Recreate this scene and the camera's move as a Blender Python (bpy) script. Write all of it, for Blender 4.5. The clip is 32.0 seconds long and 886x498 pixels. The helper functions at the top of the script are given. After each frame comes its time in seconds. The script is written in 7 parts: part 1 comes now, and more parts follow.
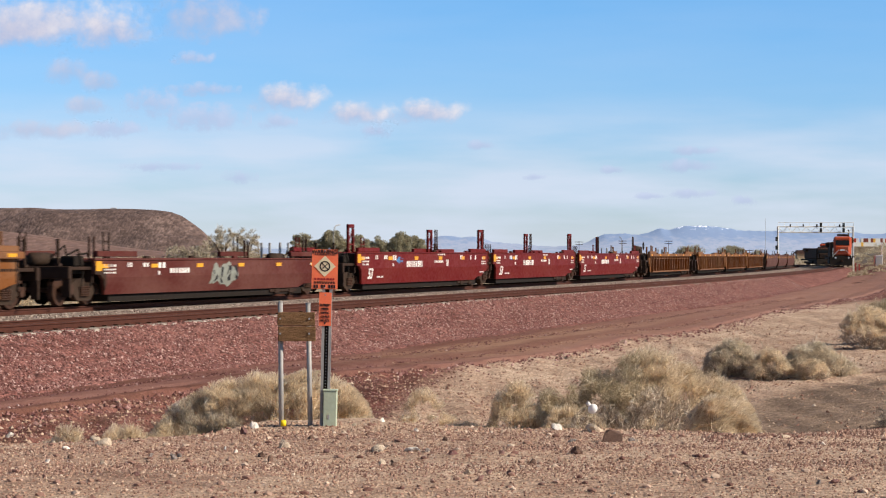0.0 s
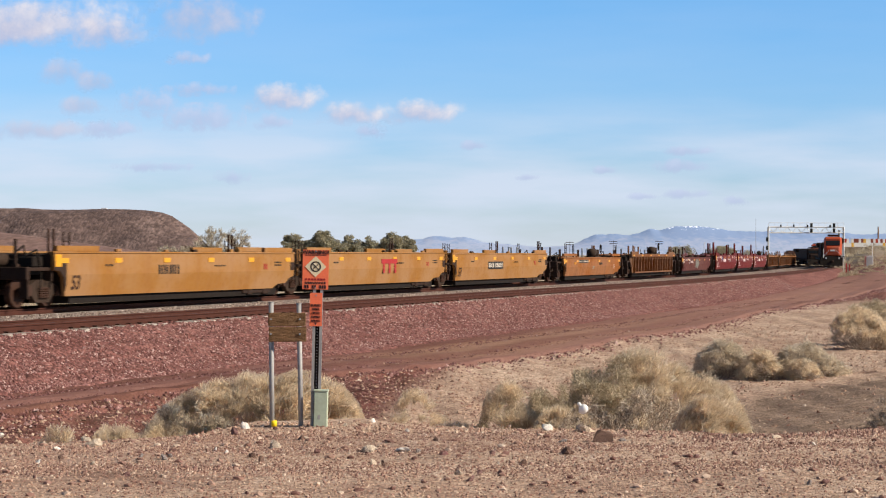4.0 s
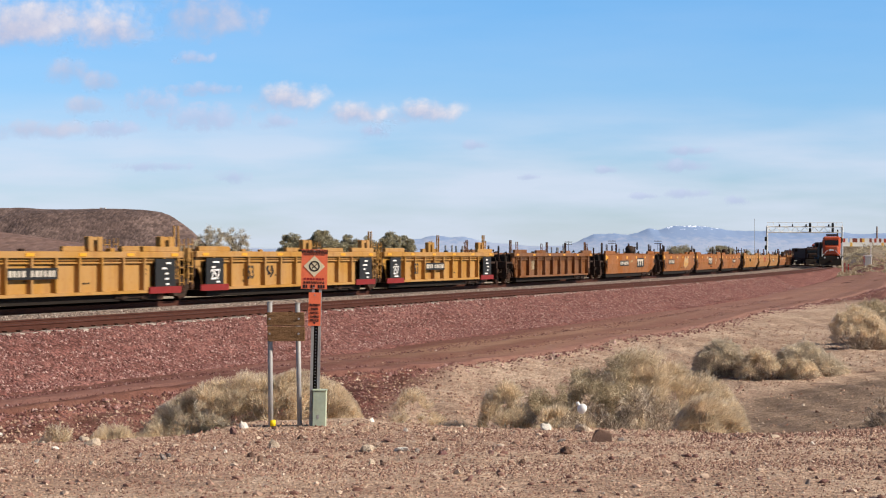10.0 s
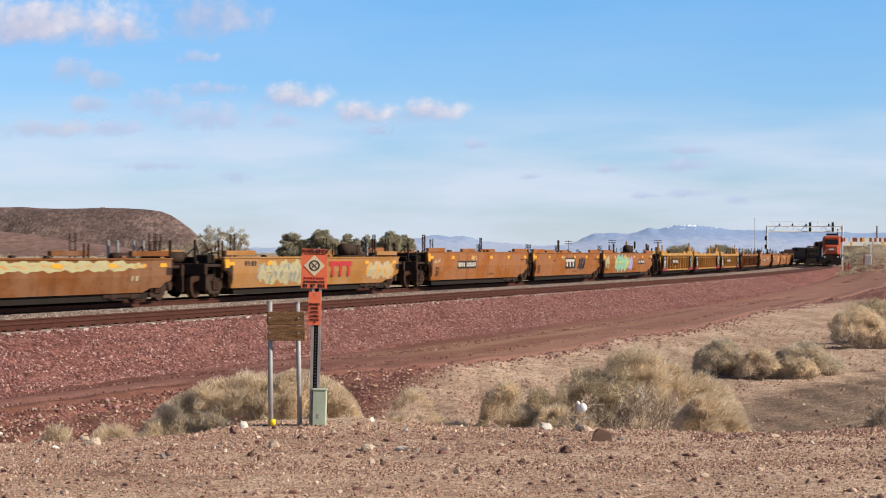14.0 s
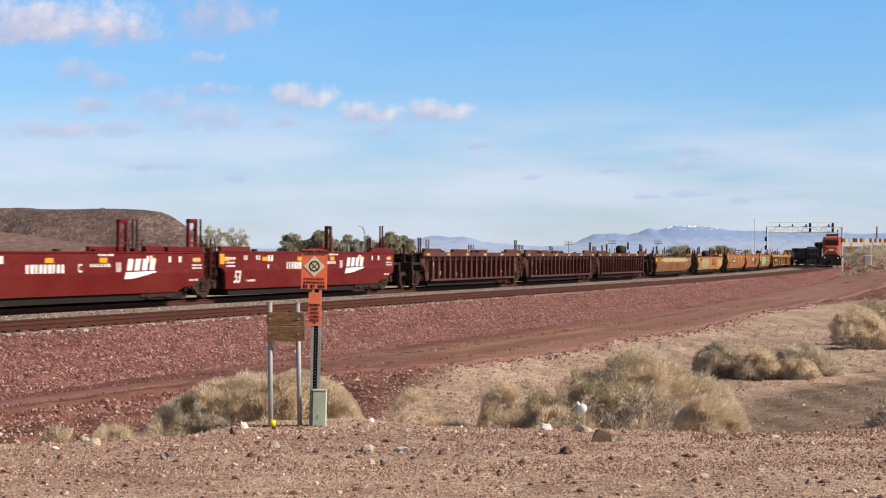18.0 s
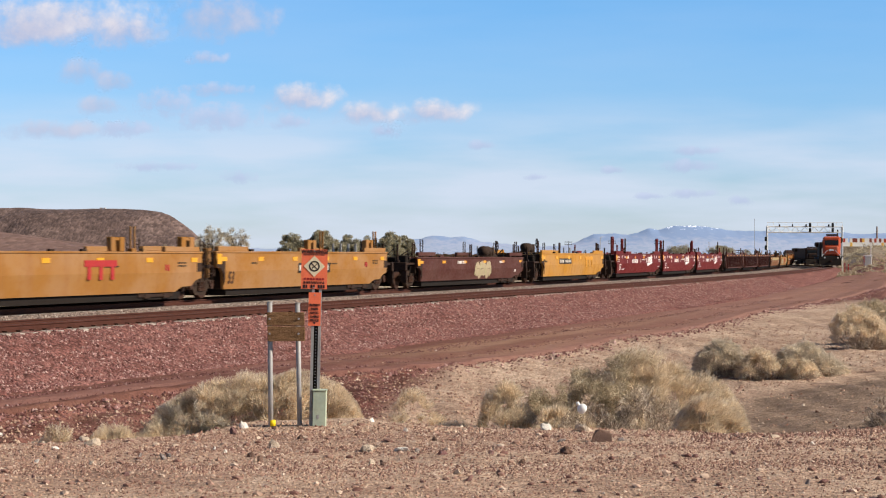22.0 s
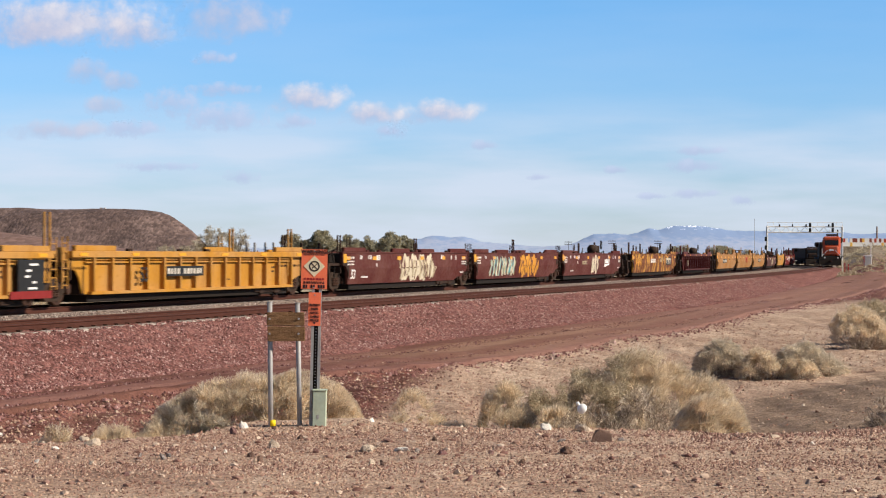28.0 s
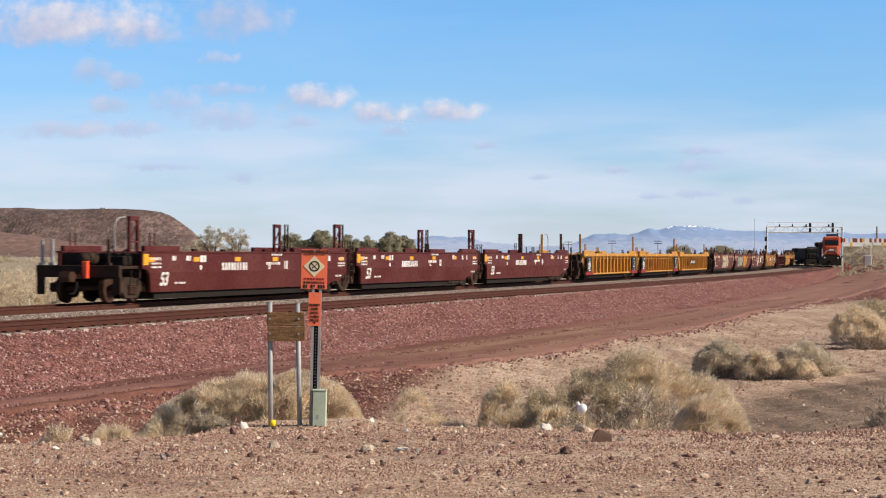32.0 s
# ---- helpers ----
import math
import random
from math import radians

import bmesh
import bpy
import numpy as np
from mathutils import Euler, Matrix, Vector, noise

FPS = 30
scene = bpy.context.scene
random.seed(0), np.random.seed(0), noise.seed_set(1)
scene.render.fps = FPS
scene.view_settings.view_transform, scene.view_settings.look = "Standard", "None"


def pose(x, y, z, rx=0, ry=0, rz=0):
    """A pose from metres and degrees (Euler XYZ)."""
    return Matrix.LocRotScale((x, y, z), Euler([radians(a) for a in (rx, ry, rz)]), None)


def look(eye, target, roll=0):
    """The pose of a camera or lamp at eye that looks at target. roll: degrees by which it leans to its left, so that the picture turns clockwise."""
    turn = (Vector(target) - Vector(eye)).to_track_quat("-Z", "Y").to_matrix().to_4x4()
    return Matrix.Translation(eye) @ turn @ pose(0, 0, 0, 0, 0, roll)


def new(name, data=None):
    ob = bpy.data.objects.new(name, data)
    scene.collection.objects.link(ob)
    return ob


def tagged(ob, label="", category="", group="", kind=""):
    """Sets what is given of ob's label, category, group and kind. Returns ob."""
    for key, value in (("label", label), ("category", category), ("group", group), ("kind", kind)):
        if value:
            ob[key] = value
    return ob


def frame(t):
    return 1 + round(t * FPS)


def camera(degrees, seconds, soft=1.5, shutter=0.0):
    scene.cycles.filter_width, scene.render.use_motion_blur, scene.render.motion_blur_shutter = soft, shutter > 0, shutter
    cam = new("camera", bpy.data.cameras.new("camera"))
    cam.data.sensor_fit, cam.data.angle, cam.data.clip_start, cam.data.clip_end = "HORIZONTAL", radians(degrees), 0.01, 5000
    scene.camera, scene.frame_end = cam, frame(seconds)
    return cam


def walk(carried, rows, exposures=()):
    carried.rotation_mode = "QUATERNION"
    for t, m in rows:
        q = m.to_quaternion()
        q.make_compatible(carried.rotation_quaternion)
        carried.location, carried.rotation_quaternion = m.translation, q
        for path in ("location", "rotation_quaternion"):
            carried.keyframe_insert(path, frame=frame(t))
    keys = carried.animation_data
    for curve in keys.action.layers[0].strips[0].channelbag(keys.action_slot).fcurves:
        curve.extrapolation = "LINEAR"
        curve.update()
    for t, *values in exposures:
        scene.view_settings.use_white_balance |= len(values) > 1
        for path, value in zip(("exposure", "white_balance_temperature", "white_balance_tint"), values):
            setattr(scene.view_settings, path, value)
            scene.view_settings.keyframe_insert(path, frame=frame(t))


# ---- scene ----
# ---- camera ----
cam = camera(23.65, 32.0, soft=1.1, shutter=0.2)
EYE_Z = 1.70


def eye_pose(turn, tilt):
    """turn: degrees to the left of +y; tilt: degrees above level."""
    return pose(0, 0, EYE_Z, 90 + tilt, 0, turn) @ pose(0, 0, 0, 0, 0, 0.2)


PAN = 1.0 / 65.34  # degrees for a small step of the tripod head
walk(cam, [(t, eye_pose(a * PAN, 0.113 + b * PAN)) for t, a, b in (
    (0.0, 18.6, 0.0), (0.5, 18.4, 0.0), (1.0, 16.8, 0.0), (1.5, 13.8, 0.0), (2.0, 9.4, 0.0), (2.5, 6.6, 0.0), (3.0, 4.8, 0.0),
    (3.5, 3.4, 0.9), (4.5, 1.4, 0.3), (5.5, 0.3, 0.0), (6.0, 0.0, 0.0), (13.5, 0.0, 0.0), (14.0, 0.0, -1.2), (14.5, 0.0, -1.2),
    (16.5, 0.0, 0.0), (30.0, 0.0, 0.0), (30.5, 0.0, 1.0), (31.0, 0.0, 1.0), (31.5, 0.0, 0.3), (32.0, 0.0, 0.0))],
    exposures=[(0.0, 0.32), (32.0, 0.32)])

# ---- sky and sun ----
SUN_EL, SUN_AZ = 32.0, 106.0  # azimuth clockwise from +y
world = bpy.data.worlds.new("sky")
scene.world = world
world.use_nodes = True
wt = world.node_tree
wt.nodes.clear()
w_out = wt.nodes.new("ShaderNodeOutputWorld")
w_bg = wt.nodes.new("ShaderNodeBackground")
w_sky = wt.nodes.new("ShaderNodeTexSky")
w_sky.sky_type = "NISHITA"
w_sky.sun_disc = False
w_sky.sun_elevation, w_sky.sun_rotation = radians(SUN_EL), radians(SUN_AZ)
w_sky.altitude, w_sky.air_density, w_sky.dust_density, w_sky.ozone_density = 700, 1.0, 0.3, 2.0
w_bg.inputs["Strength"].default_value = 0.0442
# clear desert air, deeper blue low down than the model gives, dimmed high up to cut fill light, with a thin veil of
# high cloud near the horizon
w_co = wt.nodes.new("ShaderNodeTexCoord")
w_sep = wt.nodes.new("ShaderNodeSeparateXYZ")
wt.links.new(w_co.outputs["Generated"], w_sep.inputs[0])
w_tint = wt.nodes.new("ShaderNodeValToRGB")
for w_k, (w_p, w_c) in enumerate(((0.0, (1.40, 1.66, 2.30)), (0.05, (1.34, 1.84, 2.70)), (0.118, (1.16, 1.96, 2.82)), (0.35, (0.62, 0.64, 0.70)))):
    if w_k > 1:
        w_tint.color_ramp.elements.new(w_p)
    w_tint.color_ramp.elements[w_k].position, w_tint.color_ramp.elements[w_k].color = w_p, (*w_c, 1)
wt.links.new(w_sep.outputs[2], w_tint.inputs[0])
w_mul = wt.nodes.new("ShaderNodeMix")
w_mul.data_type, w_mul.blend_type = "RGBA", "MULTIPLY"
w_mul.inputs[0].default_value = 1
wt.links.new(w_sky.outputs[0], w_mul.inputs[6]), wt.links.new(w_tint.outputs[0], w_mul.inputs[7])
w_map = wt.nodes.new("ShaderNodeMapping")
w_map.inputs["Scale"].default_value = (6, 6, 38)
w_veil = wt.nodes.new("ShaderNodeTexNoise")
w_veil.inputs["Scale"].default_value, w_veil.inputs["Detail"].default_value = 1.6, 7
wt.links.new(w_co.outputs["Generated"], w_map.inputs[0]), wt.links.new(w_map.outputs[0], w_veil.inputs["Vector"])
w_band = wt.nodes.new("ShaderNodeValToRGB")
for w_k, (w_p, w_c) in enumerate(((0.0, 0.70), (0.03, 0.80), (0.05, 0.66), (0.075, 0.10), (0.3, 0.0))):
    if w_k > 1:
        w_band.color_ramp.elements.new(w_p)
    w_band.color_ramp.elements[w_k].position, w_band.color_ramp.elements[w_k].color = w_p, (w_c, w_c, w_c, 1)
wt.links.new(w_sep.outputs[2], w_band.inputs[0])
w_rng = wt.nodes.new("ShaderNodeMapRange")
w_rng.inputs["From Min"].default_value, w_rng.inputs["From Max"].default_value = 0.22, 0.62
wt.links.new(w_veil.outputs[0], w_rng.inputs["Value"])
w_fac = wt.nodes.new("ShaderNodeMath")
w_fac.operation = "MULTIPLY"
wt.links.new(w_band.outputs[0], w_fac.inputs[0]), wt.links.new(w_rng.outputs[0], w_fac.inputs[1])
w_mix = wt.nodes.new("ShaderNodeMix")
w_mix.data_type = "RGBA"
w_mix.inputs[7].default_value = (12.6, 13.9, 16.6, 1)
wt.links.new(w_fac.outputs[0], w_mix.inputs[0]), wt.links.new(w_mul.outputs[2], w_mix.inputs[6])
wt.links.new(w_mix.outputs[2], w_bg.inputs["Color"])
wt.links.new(w_bg.outputs[0], w_out.inputs["Surface"])
sun_data = bpy.data.lights.new("sun", "SUN")
sun_data.energy, sun_data.angle, sun_data.color = 5.0, radians(0.53), (1.0, 0.89, 0.75)
sun = new("sun", sun_data)
sun_way = Vector((math.sin(radians(SUN_AZ)) * math.cos(radians(SUN_EL)), math.cos(radians(SUN_AZ)) * math.cos(radians(SUN_EL)), math.sin(radians(SUN_EL))))
sun.matrix_world = look(sun_way * 300, (0, 0, 0))

# ---- materials ----
MATS = {}


def links(m):
    return m.node_tree.nodes, m.node_tree.links


def base_mat(name, rough=0.8, metal=0.0):
    m = bpy.data.materials.new(name)
    m.use_nodes = True
    b = m.node_tree.nodes["Principled BSDF"]
    b.inputs["Roughness"].default_value, b.inputs["Metallic"].default_value = rough, metal
    b.inputs["Specular IOR Level"].default_value = 0.18
    MATS[name] = m
    return m, b


def plain(name, color, rough=0.7, metal=0.0, vary=0.12, scale=6.0, bump=0.0, stretch=(1, 1, 1)):
    """A paint or metal with grain at two scales."""
    m, b = base_mat(name, rough, metal)
    n, l = links(m)
    co, mp = n.new("ShaderNodeTexCoord"), n.new("ShaderNodeMapping")
    mp.inputs["Scale"].default_value = stretch
    l.new(co.outputs["Object"], mp.inputs["Vector"])
    big, fine = n.new("ShaderNodeTexNoise"), n.new("ShaderNodeTexNoise")
    big.inputs["Scale"].default_value, fine.inputs["Scale"].default_value = scale, scale * 9
    big.inputs["Detail"].default_value = 5
    for t in (big, fine):
        l.new(mp.outputs[0], t.inputs["Vector"])
    add = n.new("ShaderNodeMath")
    add.operation = "ADD"
    l.new(big.outputs[0], add.inputs[0]), l.new(fine.outputs[0], add.inputs[1])
    ramp = n.new("ShaderNodeMapRange")
    ramp.inputs["From Min"].default_value, ramp.inputs["From Max"].default_value = 0.6, 1.4
    ramp.inputs["To Min"].default_value, ramp.inputs["To Max"].default_value = 1 - vary, 1 + vary
    l.new(add.outputs[0], ramp.inputs["Value"])
    mul = n.new("ShaderNodeMix")
    mul.data_type, mul.blend_type = "RGBA", "MULTIPLY"
    mul.inputs[0].default_value = 1
    mul.inputs[6].default_value = (*color, 1)
    l.new(ramp.outputs[0], mul.inputs[7])
    l.new(mul.outputs[2], b.inputs["Base Color"])
    if bump:
        bp = n.new("ShaderNodeBump")
        bp.inputs["Strength"].default_value, bp.inputs["Distance"].default_value = bump, 0.02
        l.new(add.outputs[0], bp.inputs["Height"])
        l.new(bp.outputs[0], b.inputs["Normal"])
    return m


def ramp_node(n, stops):
    r = n.new("ShaderNodeValToRGB")
    e = r.color_ramp.elements
    while len(e) < len(stops):
        e.new(0.5)
    for k, (p, c) in enumerate(stops):
        e[k].position, e[k].color = p, (*c, 1)
    return r


def worn_paint(name, color, rust=(0.13, 0.05, 0.025), amount=0.45, streak=0.5, fade=(0.62, 0.52, 0.4), rough=0.62, patch=None):
    """Weathered freight car paint: fading, rust patches and streaks that run down."""
    m, b = base_mat(name, rough)
    n, l = links(m)
    co, info = n.new("ShaderNodeTexCoord"), n.new("ShaderNodeObjectInfo")
    off = n.new("ShaderNodeVectorMath")
    off.operation = "ADD"
    sc = n.new("ShaderNodeMath")
    sc.operation = "MULTIPLY"
    sc.inputs[1].default_value = 53.0
    l.new(info.outputs["Random"], sc.inputs[0])
    l.new(co.outputs["Object"], off.inputs[0]), l.new(sc.outputs[0], off.inputs[1])
    def tex(scale, stretch, detail=6):
        mp, t = n.new("ShaderNodeMapping"), n.new("ShaderNodeTexNoise")
        mp.inputs["Scale"].default_value = stretch
        t.inputs["Scale"].default_value, t.inputs["Detail"].default_value = scale, detail
        l.new(off.outputs[0], mp.inputs["Vector"]), l.new(mp.outputs[0], t.inputs["Vector"])
        return t.outputs[0]
    wide, run, fine = tex(0.45, (1, 1, 1.6)), tex(2.2, (1, 1, 0.12)), tex(7, (1, 1, 1))
    def mix(fac, a, c):
        x = n.new("ShaderNodeMix")
        x.data_type = "RGBA"
        l.new(fac, x.inputs[0])
        for k, v in ((6, a), (7, c)):
            if isinstance(v, tuple):
                x.inputs[k].default_value = (*v, 1)
            else:
                l.new(v, x.inputs[k])
        return x.outputs[2]
    def rng(v, lo, hi, a, c):
        x = n.new("ShaderNodeMapRange")
        for k, q in (("From Min", lo), ("From Max", hi), ("To Min", a), ("To Max", c)):
            x.inputs[k].default_value = q
        l.new(v, x.inputs["Value"])
        return x.outputs[0]
    col = mix(rng(wide, 0.4, 0.7, 0, 0.42), color, tuple(0.55 * a + 0.45 * f for a, f in zip(color, fade)))
    col = mix(rng(wide, 0.5, 0.68, 0, amount * 0.9), col, tuple(0.5 * a + 0.5 * r_ for a, r_ in zip(color, rust)))
    col = mix(rng(run, 0.5, 0.75, 0, streak), col, rust)
    col = mix(rng(fine, 0.58, 0.75, 0, amount), col, rust)
    col = mix(rng(fine, 0.2, 0.45, 0.18, 0), col, tuple(0.5 * a for a in color))
    if patch:
        # what is left of an older coat, in upright flakes
        col = mix(rng(tex(2.6, (1, 1, 0.3), 3), 0.52, 0.56, 0, 0.9), col, patch)
    l.new(col, b.inputs["Base Color"])
    l.new(rng(fine, 0.3, 0.7, rough - 0.08, rough + 0.2), b.inputs["Roughness"])
    bp = n.new("ShaderNodeBump")
    bp.inputs["Strength"].default_value, bp.inputs["Distance"].default_value = 0.35, 0.02
    l.new(wide, bp.inputs["Height"]), l.new(bp.outputs[0], b.inputs["Normal"])
    return m


def earth(name, stops, scale=1.0, pebble=22.0, bump=0.6, stone=0.35, dist=0.03, rough=0.95, depth=1.0):
    """Soil or crushed stone: broad patches, grain, and cells for the pebbles."""
    m, b = base_mat(name, rough)
    n, l = links(m)
    g = n.new("ShaderNodeNewGeometry")
    broad, mid = n.new("ShaderNodeTexNoise"), n.new("ShaderNodeTexNoise")
    broad.inputs["Scale"].default_value, broad.inputs["Detail"].default_value = 0.22 * scale, 7
    mid.inputs["Scale"].default_value, mid.inputs["Detail"].default_value = 2.6 * scale, 8
    cell = n.new("ShaderNodeTexVoronoi")
    cell.inputs["Scale"].default_value = pebble
    mp = n.new("ShaderNodeMapping")
    mp.inputs["Scale"].default_value = (1, depth, 1)
    l.new(g.outputs["Position"], mp.inputs["Vector"])
    for t in (broad, mid, cell):
        l.new(mp.outputs[0], t.inputs["Vector"])
    add = n.new("ShaderNodeMath")
    add.operation = "MULTIPLY_ADD"
    add.inputs[1].default_value = 0.5
    half = n.new("ShaderNodeMath")
    half.operation = "MULTIPLY"
    half.inputs[1].default_value = 0.5
    l.new(mid.outputs[0], half.inputs[0])
    l.new(broad.outputs[0], add.inputs[0]), l.new(half.outputs[0], add.inputs[2])
    r = ramp_node(n, stops)
    l.new(add.outputs[0], r.inputs[0])
    bw = n.new("ShaderNodeSeparateColor")
    l.new(cell.outputs["Color"], bw.inputs[0])
    val = n.new("ShaderNodeMapRange")
    val.inputs["To Min"].default_value, val.inputs["To Max"].default_value = 1 - stone, 1 + stone
    l.new(bw.outputs[0], val.inputs["Value"])
    mul = n.new("ShaderNodeMix")
    mul.data_type, mul.blend_type = "RGBA", "MULTIPLY"
    mul.inputs[0].default_value = 1
    l.new(r.outputs[0], mul.inputs[6]), l.new(val.outputs[0], mul.inputs[7])
    l.new(mul.outputs[2], b.inputs["Base Color"])
    h = n.new("ShaderNodeMath")
    h.operation = "SUBTRACT"
    l.new(mid.outputs[0], h.inputs[0]), l.new(cell.outputs["Distance"], h.inputs[1])
    bp = n.new("ShaderNodeBump")
    bp.inputs["Strength"].default_value, bp.inputs["Distance"].default_value = bump, dist
    l.new(h.outputs[0], bp.inputs["Height"]), l.new(bp.outputs[0], b.inputs["Normal"])
    return m


def island_mat(name, stops, rough=0.9, obj=False, bump=0.0, thin=0.0):
    """A colour of its own for every stone, blade or leaf."""
    m, b = base_mat(name, rough)
    n, l = links(m)
    if obj:
        src = n.new("ShaderNodeObjectInfo").outputs["Random"]
    else:
        src = n.new("ShaderNodeNewGeometry").outputs["Random Per Island"]
    r = ramp_node(n, stops)
    l.new(src, r.inputs[0])
    g, t = n.new("ShaderNodeTexCoord"), n.new("ShaderNodeTexNoise")
    t.inputs["Scale"].default_value, t.inputs["Detail"].default_value = 14, 5
    l.new(g.outputs["Object"], t.inputs["Vector"])
    v = n.new("ShaderNodeMapRange")
    v.inputs["From Min"].default_value, v.inputs["From Max"].default_value = 0.3, 0.7
    v.inputs["To Min"].default_value, v.inputs["To Max"].default_value = 0.8, 1.2
    if thin:
        t.inputs["Scale"].default_value, t.inputs["Detail"].default_value = 3.2, 3
        v.inputs["To Min"].default_value, v.inputs["To Max"].default_value = 0.78, 1.15
    l.new(t.outputs[0], v.inputs["Value"])
    mul = n.new("ShaderNodeMix")
    mul.data_type, mul.blend_type = "RGBA", "MULTIPLY"
    mul.inputs[0].default_value = 1
    l.new(r.outputs[0], mul.inputs[6]), l.new(v.outputs[0], mul.inputs[7])
    l.new(mul.outputs[2], b.inputs["Base Color"])
    if thin:
        # dry blades let part of the light through
        tl, ms = n.new("ShaderNodeBsdfTranslucent"), n.new("ShaderNodeMixShader")
        ms.inputs[0].default_value = thin
        l.new(mul.outputs[2], tl.inputs["Color"])
        l.new(b.outputs[0], ms.inputs[1]), l.new(tl.outputs[0], ms.inputs[2])
        l.new(ms.outputs[0], n["Material Output"].inputs["Surface"])
    if bump:
        bp = n.new("ShaderNodeBump")
        bp.inputs["Strength"].default_value, bp.inputs["Distance"].default_value = bump, 0.02
        l.new(t.outputs[0], bp.inputs["Height"]), l.new(bp.outputs[0], b.inputs["Normal"])
    return m


def banded(m, stops, strength=0.8):
    """Long streaks of raked soil that run with the track, over a material of earth()."""
    n, l = links(m)
    b = n["Principled BSDF"]
    src = b.inputs["Base Color"].links[0].from_socket
    c = n.new("ShaderNodeCombineXYZ")
    for k, (attr, f) in enumerate((("across", 2.1), ("along", 0.07))):
        at, mu = n.new("ShaderNodeAttribute"), n.new("ShaderNodeMath")
        at.attribute_name = attr
        mu.operation = "MULTIPLY"
        mu.inputs[1].default_value = f
        l.new(at.outputs["Fac"], mu.inputs[0]), l.new(mu.outputs[0], c.inputs[k])
    t = n.new("ShaderNodeTexNoise")
    t.inputs["Scale"].default_value, t.inputs["Detail"].default_value, t.inputs["Roughness"].default_value = 1.0, 6, 0.6
    l.new(c.outputs[0], t.inputs["Vector"])
    r = ramp_node(n, stops)
    l.new(t.outputs[0], r.inputs[0])
    x = n.new("ShaderNodeMix")
    x.data_type, x.blend_type = "RGBA", "MULTIPLY"
    x.inputs[0].default_value = strength
    l.new(src, x.inputs[6]), l.new(r.outputs[0], x.inputs[7])
    l.new(x.outputs[2], b.inputs["Base Color"])
    return m


M_PLAIN = earth("scrub_plain_soil", [(0.35, (0.20, 0.15, 0.10)), (0.5, (0.34, 0.27, 0.19)), (0.65, (0.45, 0.37, 0.28))], scale=0.12, pebble=1.2, bump=0.3, stone=0.3)
M_BALLAST = earth("crushed_pink_stone", [(0.3, (0.13, 0.050, 0.043)), (0.5, (0.21, 0.092, 0.078)), (0.68, (0.28, 0.136, 0.117))], pebble=13, bump=1.0, stone=0.55, dist=0.06)
M_GREYBALLAST = earth("grey_track_stone", [(0.3, (0.16, 0.125, 0.105)), (0.5, (0.26, 0.205, 0.175)), (0.7, (0.36, 0.295, 0.25))], pebble=13, bump=1.0, stone=0.55, dist=0.06)
M_ROAD = earth("red_brown_dirt", [(0.3, (0.15, 0.065, 0.048)), (0.5, (0.25, 0.13, 0.095)), (0.68, (0.36, 0.21, 0.15))], scale=0.7, pebble=20, bump=0.5, stone=0.25)
def wheel_lanes(m):
    """A graded dirt road: dark damp soil, two worn tan wheel lanes, and crushed stone thrown up along both sides."""
    n, l = links(m)
    b = n["Principled BSDF"]
    src = b.inputs["Base Color"].links[0].from_socket
    lane, along = n.new("ShaderNodeAttribute"), n.new("ShaderNodeAttribute")
    lane.attribute_name, along.attribute_name = "lane", "along"
    cv = n.new("ShaderNodeCombineXYZ")
    for k, (at, f) in enumerate(((lane, 5.0), (along, 0.10))):
        mu = n.new("ShaderNodeMath")
        mu.operation = "MULTIPLY"
        mu.inputs[1].default_value = f
        l.new(at.outputs["Fac"], mu.inputs[0]), l.new(mu.outputs[0], cv.inputs[k])
    t = n.new("ShaderNodeTexNoise")
    t.inputs["Scale"].default_value, t.inputs["Detail"].default_value, t.inputs["Roughness"].default_value = 1.0, 7, 0.62
    l.new(cv.outputs[0], t.inputs["Vector"])
    wob = n.new("ShaderNodeMath")
    wob.operation = "MULTIPLY_ADD"
    wob.inputs[1].default_value = 0.22
    l.new(t.outputs[0], wob.inputs[0]), l.new(lane.outputs["Fac"], wob.inputs[2])
    r = ramp_node(n, [(0.10, (0.20, 0.090, 0.078)), (0.22, (0.12, 0.042, 0.032)), (0.34, (0.13, 0.048, 0.034)), (0.42, (0.33, 0.19, 0.12)), (0.64, (0.36, 0.215, 0.14)),
                      (0.71, (0.17, 0.075, 0.055)), (0.78, (0.18, 0.080, 0.058)), (0.85, (0.36, 0.21, 0.14)), (0.97, (0.33, 0.18, 0.135)), (1.0, (0.26, 0.135, 0.112))])
    l.new(wob.outputs[0], r.inputs[0])
    rake = ramp_node(n, [(0.41, (0.080, 0.025, 0.019)), (0.47, (0.15, 0.058, 0.049)), (0.53, (0.205, 0.093, 0.081)), (0.66, (0.25, 0.125, 0.108))])
    l.new(t.outputs[0], rake.inputs[0])
    near = n.new("ShaderNodeMapRange")
    near.inputs["From Min"].default_value, near.inputs["From Max"].default_value = -54, -43
    l.new(along.outputs["Fac"], near.inputs["Value"])
    x = n.new("ShaderNodeMix")
    x.data_type = "RGBA"
    l.new(near.outputs[0], x.inputs[0]), l.new(rake.outputs[0], x.inputs[6]), l.new(r.outputs[0], x.inputs[7])
    far = n.new("ShaderNodeMapRange")
    far.inputs["From Min"].default_value, far.inputs["From Max"].default_value, far.inputs["To Max"].default_value = -38, -2, 0.82
    l.new(along.outputs["Fac"], far.inputs["Value"])
    y = n.new("ShaderNodeMix")
    y.data_type = "RGBA"
    y.inputs[7].default_value = (0.32, 0.172, 0.140, 1)
